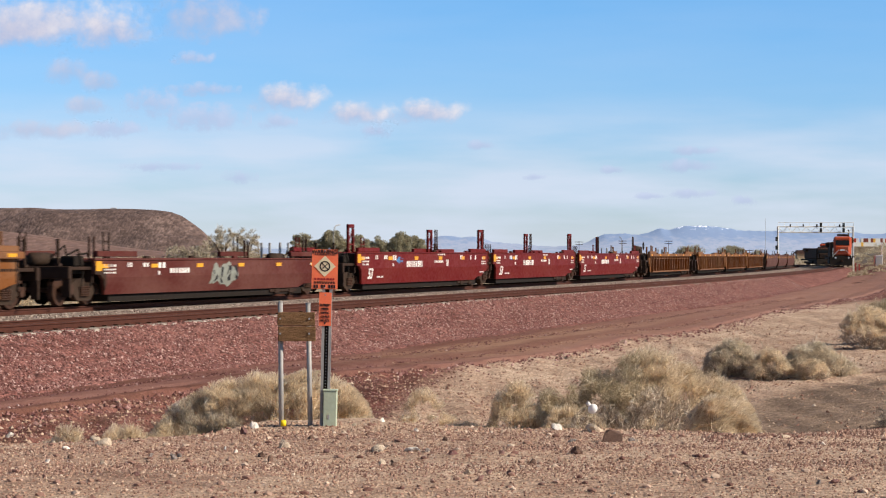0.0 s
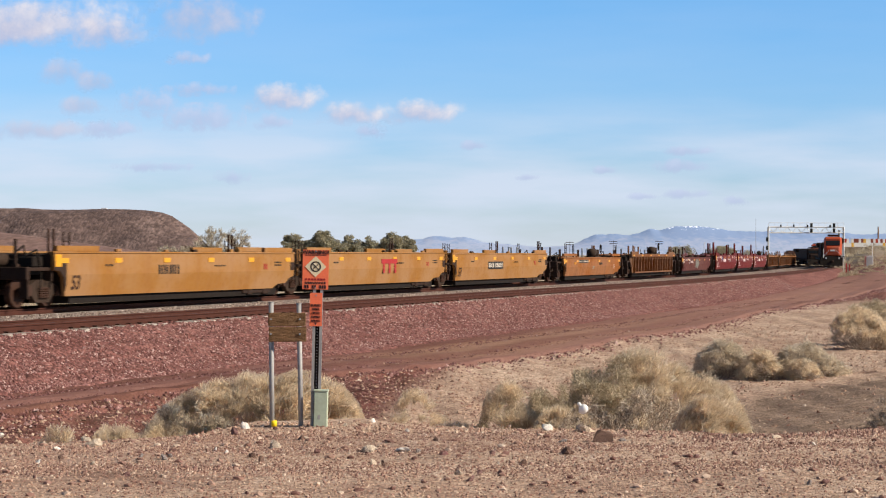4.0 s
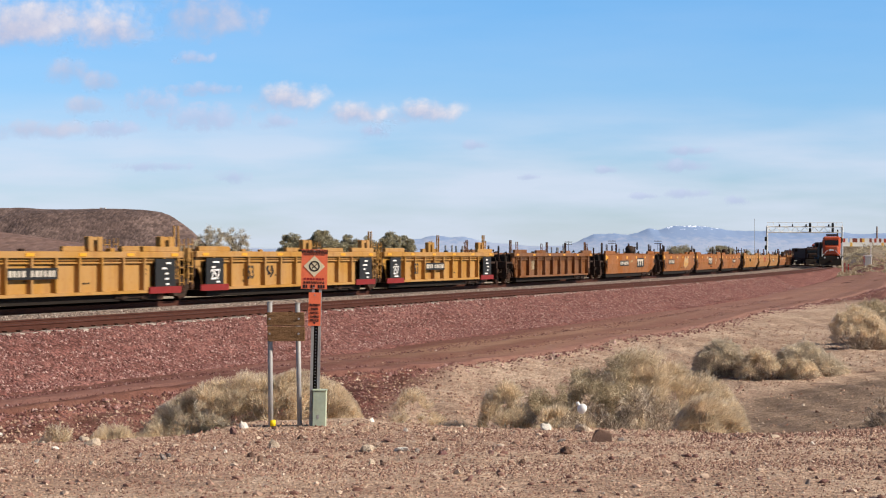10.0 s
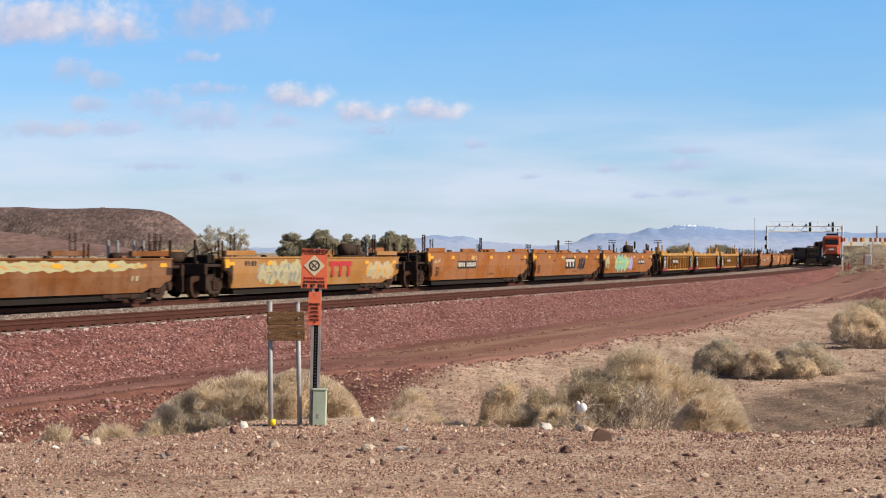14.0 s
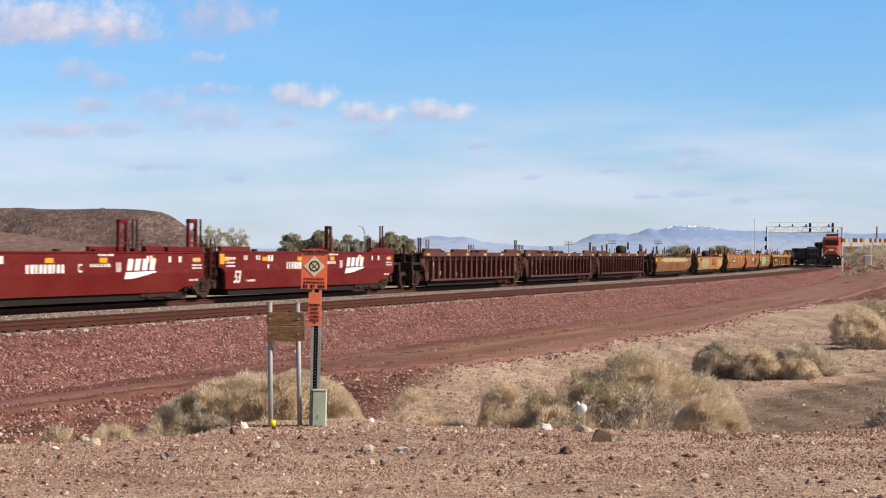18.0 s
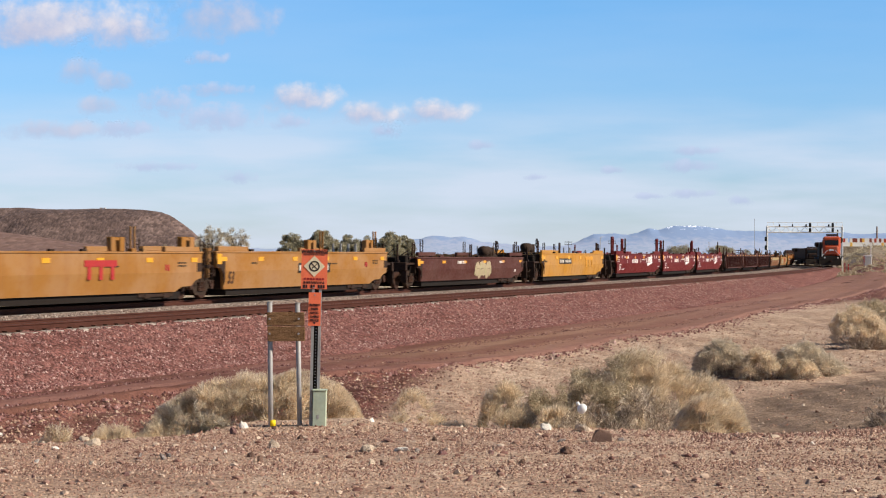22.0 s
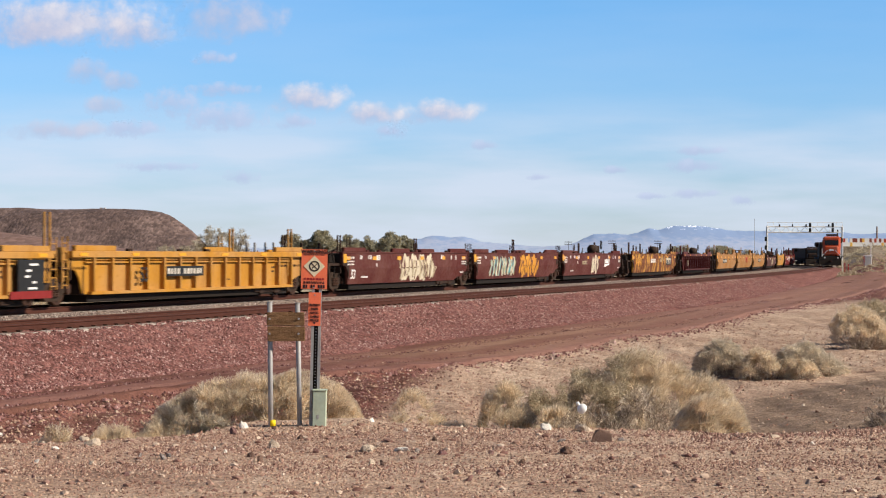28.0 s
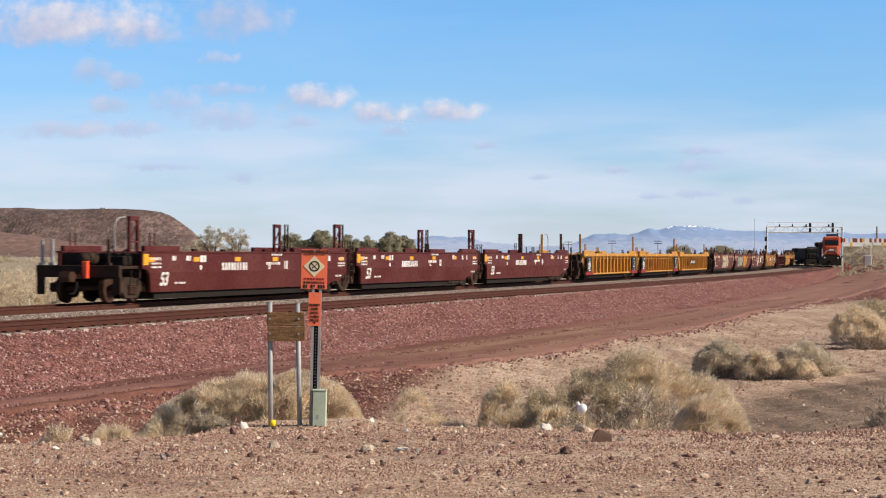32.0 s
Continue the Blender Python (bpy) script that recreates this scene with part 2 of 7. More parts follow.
    l.new(far.outputs[0], y.inputs[0]), l.new(x.outputs[2], y.inputs[6])
    hue = n.new("ShaderNodeMix")
    hue.data_type = "RGBA"
    hue.inputs[0].default_value = 0.4
    l.new(y.outputs[2], hue.inputs[6]), l.new(src, hue.inputs[7])
    l.new(hue.outputs[2], b.inputs["Base Color"])


wheel_lanes(M_ROAD)
banded(M_BALLAST, [(0.32, (0.58, 0.50, 0.48)), (0.46, (0.95, 0.93, 0.92)), (0.55, (1.0, 1.0, 1.0)), (0.7, (1.15, 1.15, 1.15))], 0.8)
M_RAIL = plain("rusty_rail_steel", (0.066, 0.023, 0.015), 0.8, 0.0, 0.3, 3, 0.3)
M_RAILTOP = plain("worn_rail_head", (0.125, 0.08, 0.062), 0.6, 0.2, 0.2, 3)
M_TIE = plain("grey_concrete", (0.40, 0.35, 0.30), 0.9, 0, 0.2, 5, 0.3)
M_STEEL = plain("galvanised_steel", (0.36, 0.35, 0.34), 0.6, 0.25, 0.2, 8)
M_DARK = plain("grimy_black_steel", (0.018, 0.0135, 0.011), 0.8, 0.0, 0.4, 5)
M_DARK.node_tree.nodes["Principled BSDF"].inputs["Specular IOR Level"].default_value = 0.12
M_WHEEL = plain("brown_wheel_steel", (0.06, 0.030, 0.020), 0.65, 0.2, 0.35, 6)
M_TRUCK = plain("dusty_cast_steel", (0.042, 0.026, 0.018), 0.85, 0.0, 0.4, 5, 0.3)
M_WHITE = plain("white_stencil_paint", (0.78, 0.75, 0.72), 0.7, 0, 0.15, 5)
M_OFFWHITE = plain("grimy_white_stencil_paint", (0.50, 0.45, 0.38), 0.75, 0, 0.3, 7)
M_BLACK = plain("black_stencil_paint", (0.02, 0.02, 0.02), 0.6, 0, 0.3, 5)
M_YEL = plain("yellow_reflector", (0.66, 0.31, 0.022), 0.4, 0, 0.1, 5)
M_REDSIGN = plain("orange_red_sign_face", (0.90, 0.20, 0.095), 0.5, 0, 0.08, 6)
M_CREAM = plain("cream_sign_paint", (0.8, 0.68, 0.45), 0.5, 0, 0.1, 6)
M_INK = plain("sign_ink", (0.03, 0.025, 0.025), 0.5, 0, 0.2, 6)
M_MAROON = plain("maroon_ink", (0.35, 0.03, 0.03), 0.6, 0, 0.2, 6)
# ---- helpers for meshes ----
def mesh_from(name, verts, faces, smooth=False):
    me = bpy.data.meshes.new(name)
    me.from_pydata([tuple(map(float, v)) for v in verts], [], [tuple(map(int, f)) for f in faces])
    if smooth:
        me.polygons.foreach_set("use_smooth", [True] * len(me.polygons))
    me.update()
    return me


def quads(verts, faces, name="mesh", smooth=False):
    """A mesh from numpy arrays of points and of quads or triangles."""
    me = bpy.data.meshes.new(name)
    verts, faces = np.asarray(verts, np.float32), np.asarray(faces, np.int32)
    k = faces.shape[1]
    me.vertices.add(len(verts))
    me.vertices.foreach_set("co", verts.ravel())
    me.loops.add(faces.size)
    me.loops.foreach_set("vertex_index", faces.ravel())
    me.polygons.add(len(faces))
    me.polygons.foreach_set("loop_start", np.arange(len(faces), dtype=np.int32) * k)
    me.polygons.foreach_set("use_smooth", np.full(len(faces), smooth))
    me.update(calc_edges=True)
    me.validate()
    return me


def grid_faces(rows, cols):
    i = np.arange(rows - 1)[:, None] * cols + np.arange(cols - 1)[None, :]
    return np.stack([i, i + 1, i + cols + 1, i + cols], -1).reshape(-1, 4)


def bm_mesh(bm, name, smooth=False):
    me = bpy.data.meshes.new(name)
    bmesh.ops.recalc_face_normals(bm, faces=bm.faces)
    for f in bm.faces:
        f.smooth = smooth
    bm.to_mesh(me)
    bm.free()
    return me


def link(name, me, material, parent=None, label="", at=None):
    """Links a mesh as one object; the material belongs to the object, so that alike pieces share a mesh."""
    ob = new(name, me)
    if not me.materials:
        me.materials.append(material)
    ob.material_slots[0].link = "OBJECT"
    ob.material_slots[0].material = material
    if parent:
        ob.parent = parent
    if at is not None:
        ob.matrix_basis = at
    if label:
        ob["label"] = label
    return ob


def part(name, bm, material, parent, label="", smooth=False):
    return link(name, bm_mesh(bm, name, smooth), material, parent, label)


def box(bm, x0, x1, y0, y1, z0, z1, bevel=0.0):
    m = Matrix.LocRotScale(((x0 + x1) / 2, (y0 + y1) / 2, (z0 + z1) / 2), None, (abs(x1 - x0), abs(y1 - y0), abs(z1 - z0)))
    vs = bmesh.ops.create_cube(bm, size=1, matrix=m)["verts"]
    if bevel:
        es = list({e for v in vs for e in v.link_edges})
        bmesh.ops.bevel(bm, geom=es, offset=bevel, segments=1, affect="EDGES")
    return bm


def rod(bm, a, b, r, n=8, r2=None):
    a, b = Vector(a), Vector(b)
    d = b - a
    m = Matrix.Translation((a + b) / 2) @ d.to_track_quat("Z", "Y").to_matrix().to_4x4()
    bmesh.ops.create_cone(bm, cap_ends=True, segments=n, radius1=r, radius2=r if r2 is None else r2, depth=d.length, matrix=m)
    return bm


def prism(bm, outline, y0, y1):
    """An outline in x, z swept from y0 to y1."""
    a = [bm.verts.new((x, y0, z)) for x, z in outline]
    b = [bm.verts.new((x, y1, z)) for x, z in outline]
    bm.faces.new(a), bm.faces.new(b[::-1])
    for k in range(len(a)):
        j = (k + 1) % len(a)
        bm.faces.new((a[j], a[k], b[k], b[j]))
    return bm


# ---- the railway's line ----
def heading(s):
    """Of the track, clockwise from +y, at s metres along it."""
    s = np.asarray(s, float)
    a = TH + K0 * s + np.where(s > 0, 0.5 * K1 * s * s, 0)
    a = np.where(s > 225, TH + K0 * 225 + 0.5 * K1 * 225 ** 2 - 0.0042 * (np.clip(s, 225, 345) - 225), a)
    return a


TH, K0, K1 = 0.28107, -0.0005865, 1.8451e-06
S_LINE = np.arange(-1000.0, 1300.0, 0.5)
_h = heading(S_LINE + 0.25)
_x, _y = np.cumsum(np.sin(_h)) * 0.5, np.cumsum(np.cos(_h)) * 0.5
_x, _y = np.concatenate([[0], _x[:-1]]), np.concatenate([[0], _y[:-1]])
LINE_X, LINE_Y = _x - np.interp(0, S_LINE, _x) + 1.124, _y - np.interp(0, S_LINE, _y) + 108.25


def rail_z(s):
    return np.interp(s, [-60, -20, 20, 70, 150, 300, 420], [0.03, 0.08, 0.06, 0.04, -0.05, -0.2, -0.3])


def line_at(s, off=0.0):
    """Points at s along the line and off metres to the camera's side of it."""
    a = heading(s)
    return np.interp(s, S_LINE, LINE_X) + off * np.cos(a), np.interp(s, S_LINE, LINE_Y) - off * np.sin(a)


def near_off(s):
    """How far the second track lies from the first."""
    s = np.asarray(s, float)
    return np.interp(s, [-60, 0, 60, 140, 210, 260], [6.35, 6.45, 6.6, 6.7, 7.0, 6.6])


def offset_of(x, y):
    """Offset from the line and place along it, for arrays of points."""
    x, y = np.asarray(x, float).ravel(), np.asarray(y, float).ravel()
    off, along = np.empty(len(x)), np.empty(len(x))
    lx, ly, ls = LINE_X[1600:3400:4], LINE_Y[1600:3400:4], S_LINE[1600:3400:4]
    ca, sa = np.cos(heading(ls)), np.sin(heading(ls))
    for k in range(0, len(x), 4000):
        dx, dy = x[k:k + 4000, None] - lx, y[k:k + 4000, None] - ly
        j = np.argmin(dx * dx + dy * dy, 1)
        r = np.arange(len(j))
        off[k:k + 4000] = dx[r, j] * ca[j] - dy[r, j] * sa[j]
        along[k:k + 4000] = ls[j] + dx[r, j] * sa[j] + dy[r, j] * ca[j]
    return off, along


def step(v, a, b):
    t = np.clip((np.asarray(v, float) - a) / (b - a), 0, 1)
    return t * t * (3 - 2 * t)


_nr = np.random.RandomState(5)
_waves = [(f, _nr.rand(4) * 6.28, _nr.rand(4) * 6.28) for f in (0.11, 0.31, 0.83, 2.1)]


_humps = [(f, _nr.rand() * 6.28, _nr.rand() * 6.28) for f in (3.1, 4.3, 5.9, 7.7, 9.6, 12.5)]


def rough_z(x, y):
    z = 0
    for f, a, p in _waves:
        for k in range(4):
            z = z + np.sin((x * np.cos(a[k]) + y * np.sin(a[k])) * f * 6.28 / 3 + p[k]) * 0.02 / (f / 0.3 + 0.4)
    return z


def edge_off(s):
    """How far from the line the service road ends and the bank begins."""
    return np.interp(s, [-80, -64, -56, -50, -44, -30, 15, 60], [12.0, 12.5, 13.5, 14.3, 15.3, 15.9, 16.2, 17.5])


def ground_z(x, y):
    """Height of the land: a gravel terrace, a gully behind its lip, a bank up to the service road, and the plain."""
    x, y = np.asarray(x, float), np.asarray(y, float)
    shape = x.shape
    x, y = x.ravel(), y.ravel()
    off, along = offset_of(x, y)
    side = np.where(y > 1, x / np.maximum(y, 1), np.sign(x)) * 3743 + 784
    lip = np.interp(side, [-400, 0, 200, 330, 450, 640, 760, 1000, 1120, 1290, 1390, 1460, 1570, 1700], [22, 22.2, 22.6, 23.6, 26.0, 26.0, 24.8, 24.4, 24.0, 22.9, 23.0, 23.9, 25.4, 25.6])
    edge = edge_off(along) + 0.25 * np.sin(along * 1.1) * np.sin(along * 0.37 + 1) + 0.12 * np.sin(along * 3.3)
    z_lip = -0.20 - 0.0045 * np.clip(y, 0, 26)
    z_edge = np.interp(side, [0, 900, 1300, 1460, 1600], [-1.25, -1.30, -1.15, -1.05, -0.95])
    deep = np.interp(side, [-400, 0, 300, 800, 1050, 1330, 1568], [0.45, 0.55, 0.85, 0.85, 0.85, 0.85, 0.8])
    back, fore = y - lip, off - edge
    u = np.clip(back / np.maximum(back + np.maximum(fore, 0), 0.01), 0, 1)
    dip = np.clip(4 * u * (1 - u), 0, 1) ** 0.75
    gully = z_lip * (1 - u) + z_edge * u - deep * dip
    z = np.where(back < 0, z_lip, np.where(fore < 0, np.interp(off, [8, 30], [-1.2, -1.2]), gully))
    z = np.where((fore < 0) & (back >= 0), -1.2 + (z_edge + 1.2) * step(off, edge - 2.5, edge), z)
    z = np.where(off < 6, -1.38, z)
    z = np.where(off < -6, -1.38 + 0.5 * step(-off, 9, 30), z)
    far = step(np.hypot(x, y), 120, 260)
    z = np.where(off > 8, z * (1 - far) + (-0.9) * far, z)
    hill = step(side, 1462, 1545) * step(y, 260, 620) * 4.2 + step(side, 1485, 1560) * step(y, 120, 330) * 0.8
    z = z + np.where(off > 8, hill, 0)
    amp = np.where(np.hypot(x, y) > 60, 1.3, 1.0) * np.where((off > -6) & (off < 12), 0.25, 1)
    hum = 0
    for f, a, p in _humps:
        hum = hum + np.sin((x * math.cos(a) + y * math.sin(a)) * f + p)
    z = z + 0.014 * hum * np.where((back > 0.8) & (off > edge - 0.5), 1, 0) * (1 - step(np.hypot(x, y), 90, 130))
    return (z + rough_z(x, y) * amp).reshape(shape)


# ---- ground ----
def build_ground():
    r = np.concatenate([np.linspace(0.002, 12, 24), np.arange(12.2, 30, 0.10), np.arange(30, 60, 0.22), np.arange(60, 130, 0.6),
                        np.geomspace(130, 4950, 130)])
    a = np.concatenate([np.linspace(-180, -16, 60)[:-1], np.linspace(-16, 16, 330), np.linspace(16, 180, 60)[1:]])
    rr, aa = np.meshgrid(r, np.radians(a), indexing="ij")
    x, y = rr * np.sin(aa), rr * np.cos(aa)
    z = ground_z(x, y)
    me = quads(np.stack([x, y, z], -1).reshape(-1, 3), grid_faces(len(r), len(a))[:, ::-1], "ground", True)
    me.materials.append(M_LAND)
    off, along = offset_of(x, y)
    side = (np.where(y > 1, x / np.maximum(y, 1), np.sign(x)) * 3743 + 784).ravel()
    d = rr.ravel()
    red = (1 - step(side - (d - 41) * 10, 600, 690)) * step(d, 27.5, 30.5) * np.where(off > 8, 1, 0) * 0.95
    red = np.maximum(red, np.where((off > 7) & (off < 60), step(d, 110, 170), 0) * (1 - step(d, 330, 520)) * 0.9)
    red = np.maximum(red, (1 - step(side, 250, 620)) * (1 - step(d, 23, 24)) * step(d, 15, 19) * 0.28)
    wash = step(side, 1270, 1350) * step(d, 24.6, 25.6) * (1 - step(d - (side - 1340) * 0.035, 47, 51))
    plain_ = np.maximum(step(d, 300, 500), np.where(off < -5, 1, 0))
    for nm, v in (("red_soil", red), ("wash", wash), ("plain", plain_), ("across", off), ("along", along)):
        me.attributes.new(nm, "FLOAT", "POINT").data.foreach_set("value", v.astype(np.float32))
    return tagged(new("ground", me), "pebbly tan desert ground with a gully and a dark wash", "ground", kind="structure")


def land_material():
    """One soil that passes from tan terrace gravel to red dirt, dark wash gravel and pale scrub plain."""
    m, b = base_mat("desert_land", 0.95)
    n, l = links(m)
    g = n.new("ShaderNodeNewGeometry")
    def noise_tex(scale, detail=7):
        t = n.new("ShaderNodeTexNoise")
        t.inputs["Scale"].default_value, t.inputs["Detail"].default_value = scale, detail
        l.new(g.outputs["Position"], t.inputs["Vector"])
        return t.outputs[0]
    broad, mid, fine = noise_tex(0.25), noise_tex(3.0), noise_tex(22, 4)
    av = n.new("ShaderNodeMath")
    av.operation = "MULTIPLY_ADD"
    av.inputs[1].default_value = 0.5
    hf = n.new("ShaderNodeMath")
    hf.operation = "MULTIPLY"
    hf.inputs[1].default_value = 0.5
    l.new(mid, hf.inputs[0]), l.new(broad, av.inputs[0]), l.new(hf.outputs[0], av.inputs[2])
    def soil(stops):
        r = ramp_node(n, stops)
        l.new(av.outputs[0], r.inputs[0])
        return r.outputs[0]
    tan = soil([(0.34, (0.26, 0.162, 0.12)), (0.48, (0.425, 0.30, 0.222)), (0.62, (0.56, 0.425, 0.322))])
    red = soil([(0.34, (0.085, 0.027, 0.021)), (0.5, (0.150, 0.055, 0.043)), (0.66, (0.24, 0.112, 0.088))])
    wash = soil([(0.34, (0.14, 0.10, 0.075)), (0.5, (0.24, 0.17, 0.125)), (0.66, (0.36, 0.26, 0.19))])
    flat = soil([(0.32, (0.22, 0.165, 0.11)), (0.5, (0.36, 0.29, 0.205)), (0.66, (0.5, 0.42, 0.32))])
    def mix(attr, a, c):
        at = n.new("ShaderNodeAttribute")
        at.attribute_name = attr
        wob = n.new("ShaderNodeMath")
        wob.operation = "MULTIPLY_ADD"
        wob.inputs[1].default_value, wob.inputs[2].default_value = 0.9, -0.45
        l.new(mid, wob.inputs[0])
        ad = n.new("ShaderNodeMath")
        ad.operation, ad.use_clamp = "ADD", True
        sm = n.new("ShaderNodeMath")
        sm.operation = "MULTIPLY"
        l.new(wob.outputs[0], sm.inputs[0]), l.new(at.outputs["Fac"], sm.inputs[1])
        l.new(sm.outputs[0], ad.inputs[0]), l.new(at.outputs["Fac"], ad.inputs[1])
        x = n.new("ShaderNodeMix")
        x.data_type = "RGBA"
        l.new(ad.outputs[0], x.inputs[0]), l.new(a, x.inputs[6]), l.new(c, x.inputs[7])
        return x.outputs[2]
    cv = n.new("ShaderNodeCombineXYZ")
    for k, (attr, f) in enumerate((("across", 2.3), ("along", 0.08))):
        at, mu = n.new("ShaderNodeAttribute"), n.new("ShaderNodeMath")
        at.attribute_name, mu.operation = attr, "MULTIPLY"
        mu.inputs[1].default_value = f
        l.new(at.outputs["Fac"], mu.inputs[0]), l.new(mu.outputs[0], cv.inputs[k])
    rake = n.new("ShaderNodeTexNoise")
    rake.inputs["Scale"].default_value, rake.inputs["Detail"].default_value = 1.0, 6
    l.new(cv.outputs[0], rake.inputs["Vector"])
    rr = ramp_node(n, [(0.32, (0.42, 0.36, 0.34)), (0.5, (1.0, 1.0, 1.0)), (0.68, (1.6, 1.65, 1.65))])
    l.new(rake.outputs[0], rr.inputs[0])
    rx = n.new("ShaderNodeMix")
    rx.data_type, rx.blend_type = "RGBA", "MULTIPLY"
    rx.inputs[0].default_value = 0.9
    l.new(red, rx.inputs[6]), l.new(rr.outputs[0], rx.inputs[7])
    col = mix("plain", mix("wash", mix("red_soil", tan, rx.outputs[2]), wash), flat)
    cell = n.new("ShaderNodeTexVoronoi")
    cell.inputs["Scale"].default_value = 30
    l.new(g.outputs["Position"], cell.inputs["Vector"])
    sep = n.new("ShaderNodeSeparateColor")
    l.new(cell.outputs["Color"], sep.inputs[0])
    val = n.new("ShaderNodeMapRange")
    val.inputs["To Min"].default_value, val.inputs["To Max"].default_value = 0.55, 1.45
    l.new(sep.outputs[0], val.inputs["Value"])
    mul = n.new("ShaderNodeMix")
    mul.data_type, mul.blend_type = "RGBA", "MULTIPLY"
    mul.inputs[0].default_value = 1
    l.new(col, mul.inputs[6]), l.new(val.outputs[0], mul.inputs[7])
    l.new(mul.outputs[2], b.inputs["Base Color"])
    h = n.new("ShaderNodeMath")
    h.operation = "MULTIPLY_ADD"
    h.inputs[1].default_value = -0.6
    l.new(cell.outputs["Distance"], h.inputs[0]), l.new(fine, h.inputs[2])
    bp = n.new("ShaderNodeBump")
    bp.inputs["Strength"].default_value, bp.inputs["Distance"].default_value = 0.6, 0.03
    l.new(h.outputs[0], bp.inputs["Height"]), l.new(bp.outputs[0], b.inputs["Normal"])
    return m


M_LAND = land_material()
build_ground()


# ---- track bed ----
def strip(name, s, profile, material, label, category, jitter=0.0, seed=1):
    """A bed swept along the line: profile(s) gives offsets and heights."""
    rs = np.random.RandomState(seed)
    pts = []
    for q in s:
        o, z = profile(q)
        x, y = line_at(np.full(len(o), q), np.asarray(o))
        pts.append(np.stack([x, y, np.asarray(z) + rs.randn(len(o)) * jitter], -1))
    v = np.concatenate(pts)
    me = quads(v, grid_faces(len(s), len(pts[0])), name, True)
    across = np.concatenate([np.asarray(profile(q)[0], float) for q in s])
    lane = np.tile(np.linspace(0, 1, len(pts[0])), len(s))
    for nm, val in (("across", across), ("along", np.repeat(s, len(pts[0]))), ("lane", lane)):
        me.attributes.new(nm, "FLOAT", "POINT").data.foreach_set("value", val.astype(np.float32))
    me.materials.append(material)
    return tagged(new(name, me), label, category, kind="structure")


def bed_profile(q):
    d, z0 = float(near_off(q)), float(rail_z(q))
    o = [-6.0, -4.2, -3.0, -2.4, -1.7, -1.2, -0.5, 0.5, 1.2, 1.75, 2.0, (d) / 2, d - 2.0, d - 1.75, d - 1.2, d - 0.5, d + 0.5, d + 0.80, d + 0.92]
    z = [-1.5, -1.0, -0.35, -0.22, -0.20, -0.18, -0.20, -0.20, -0.175, -0.18, -0.22, -0.32, -0.22, -0.18, -0.175, -0.20, -0.20, -0.195, -0.24]
    return o, [h + z0 for h in z]


def shoulder_profile(q):
    d, z0 = float(near_off(q)), float(rail_z(q))
    o = [d + 0.86, d + 1.25] + list(np.linspace(d + 1.42, d + 3.5, 14)) + [d + 4.0, d + 4.6]
    z = [-0.19, -0.182] + list(np.linspace(-0.25, -1.08, 14)) + [-1.16, -1.5]
    return o, [h + z0 for h in z]


S_BED = np.concatenate([np.arange(-130, -76, 1.0), np.arange(-76, 60, 0.35), np.arange(60, 200, 1.0), np.arange(200, 1250, 6.0)])
strip("track_bed", S_BED, bed_profile, M_GREYBALLAST, "grey crushed stone bed under the two railway tracks", "ballast", 0.012, 1)
strip("ballast_shoulder", S_BED, shoulder_profile, M_BALLAST, "sloping shoulder of pinkish crushed stone below the track", "ballast", 0.03, 2)


def road_profile(q):
    d = float(near_off(q))
    o = np.linspace(d + 3.3, float(edge_off(q)) - 0.05, 22)
    x, y = line_at(np.full(22, q), o)
    lane = np.linspace(0, 1, 22)
    rut = 0.03 - 0.05 * np.exp(-((lane - 0.36) / 0.08) ** 2) - 0.05 * np.exp(-((lane - 0.72) / 0.07) ** 2)
    edge = np.interp(np.arange(22), [0, 1, 20, 21], [-0.12, 0.03, 0.05, -0.14])
    return o, ground_z(x, y) + rut + edge


strip("service_road", np.concatenate([np.arange(-110, -76, 2.0), np.arange(-76, 30, 0.7), np.arange(30, 170, 2.5)]), road_profile, M_ROAD,
      "red-brown dirt service road beside the ballast", "dirt road", 0.008, 3)


# ---- rails and ties ----
def rail_mesh(s, off, name):
    prof = [(-0.07, -0.17), (0.07, -0.17), (0.07, -0.155), (0.012, -0.13), (0.012, -0.045), (0.036, -0.035), (0.036, 0.0), (-0.036, 0.0), (-0.036, -0.035), (-0.012, -0.045), (-0.012, -0.13), (-0.07, -0.155)]
    o = np.asarray(off(s))
    rows = []
    for po, pz in prof:
        x, y = line_at(s, o + po)
        rows.append(np.stack([x, y, rail_z(s) + pz], -1))
    v = np.stack(rows, 1).reshape(-1, 3)
    k = len(prof)
    i = np.arange(len(s) - 1)[:, None] * k
    j = np.arange(k)[None, :]
    f = np.stack([i + j, i + (j + 1) % k, i + k + (j + 1) % k, i + k + j], -1).reshape(-1, 4)
    me = quads(v, f, name)
    me.materials.append(M_RAIL), me.materials.append(M_RAILTOP)
    me.polygons.foreach_set("material_index", np.tile(np.where(np.arange(k) == 6, 1, 0), len(s) - 1).astype(np.int32))
    return me


S_RAIL = np.concatenate([np.arange(-130, 320, 1.5), np.arange(320, 1250, 8.0)])
tracks = []
for which, mid in (("far_track", lambda s: np.zeros(len(s))), ("near_track", near_off)):
    top = tagged(new("railway_track"), "rust-brown steel rails on concrete ties in crushed stone", "railway track", "parallel tracks", "structure")
    for side in (-0.7525, 0.7525):
        rail = new("rail", rail_mesh(S_RAIL, lambda s, side=side, mid=mid: mid(s) + side, "rail"))
        rail.parent = top
    tracks.append((top, mid))
bm = bmesh.new()
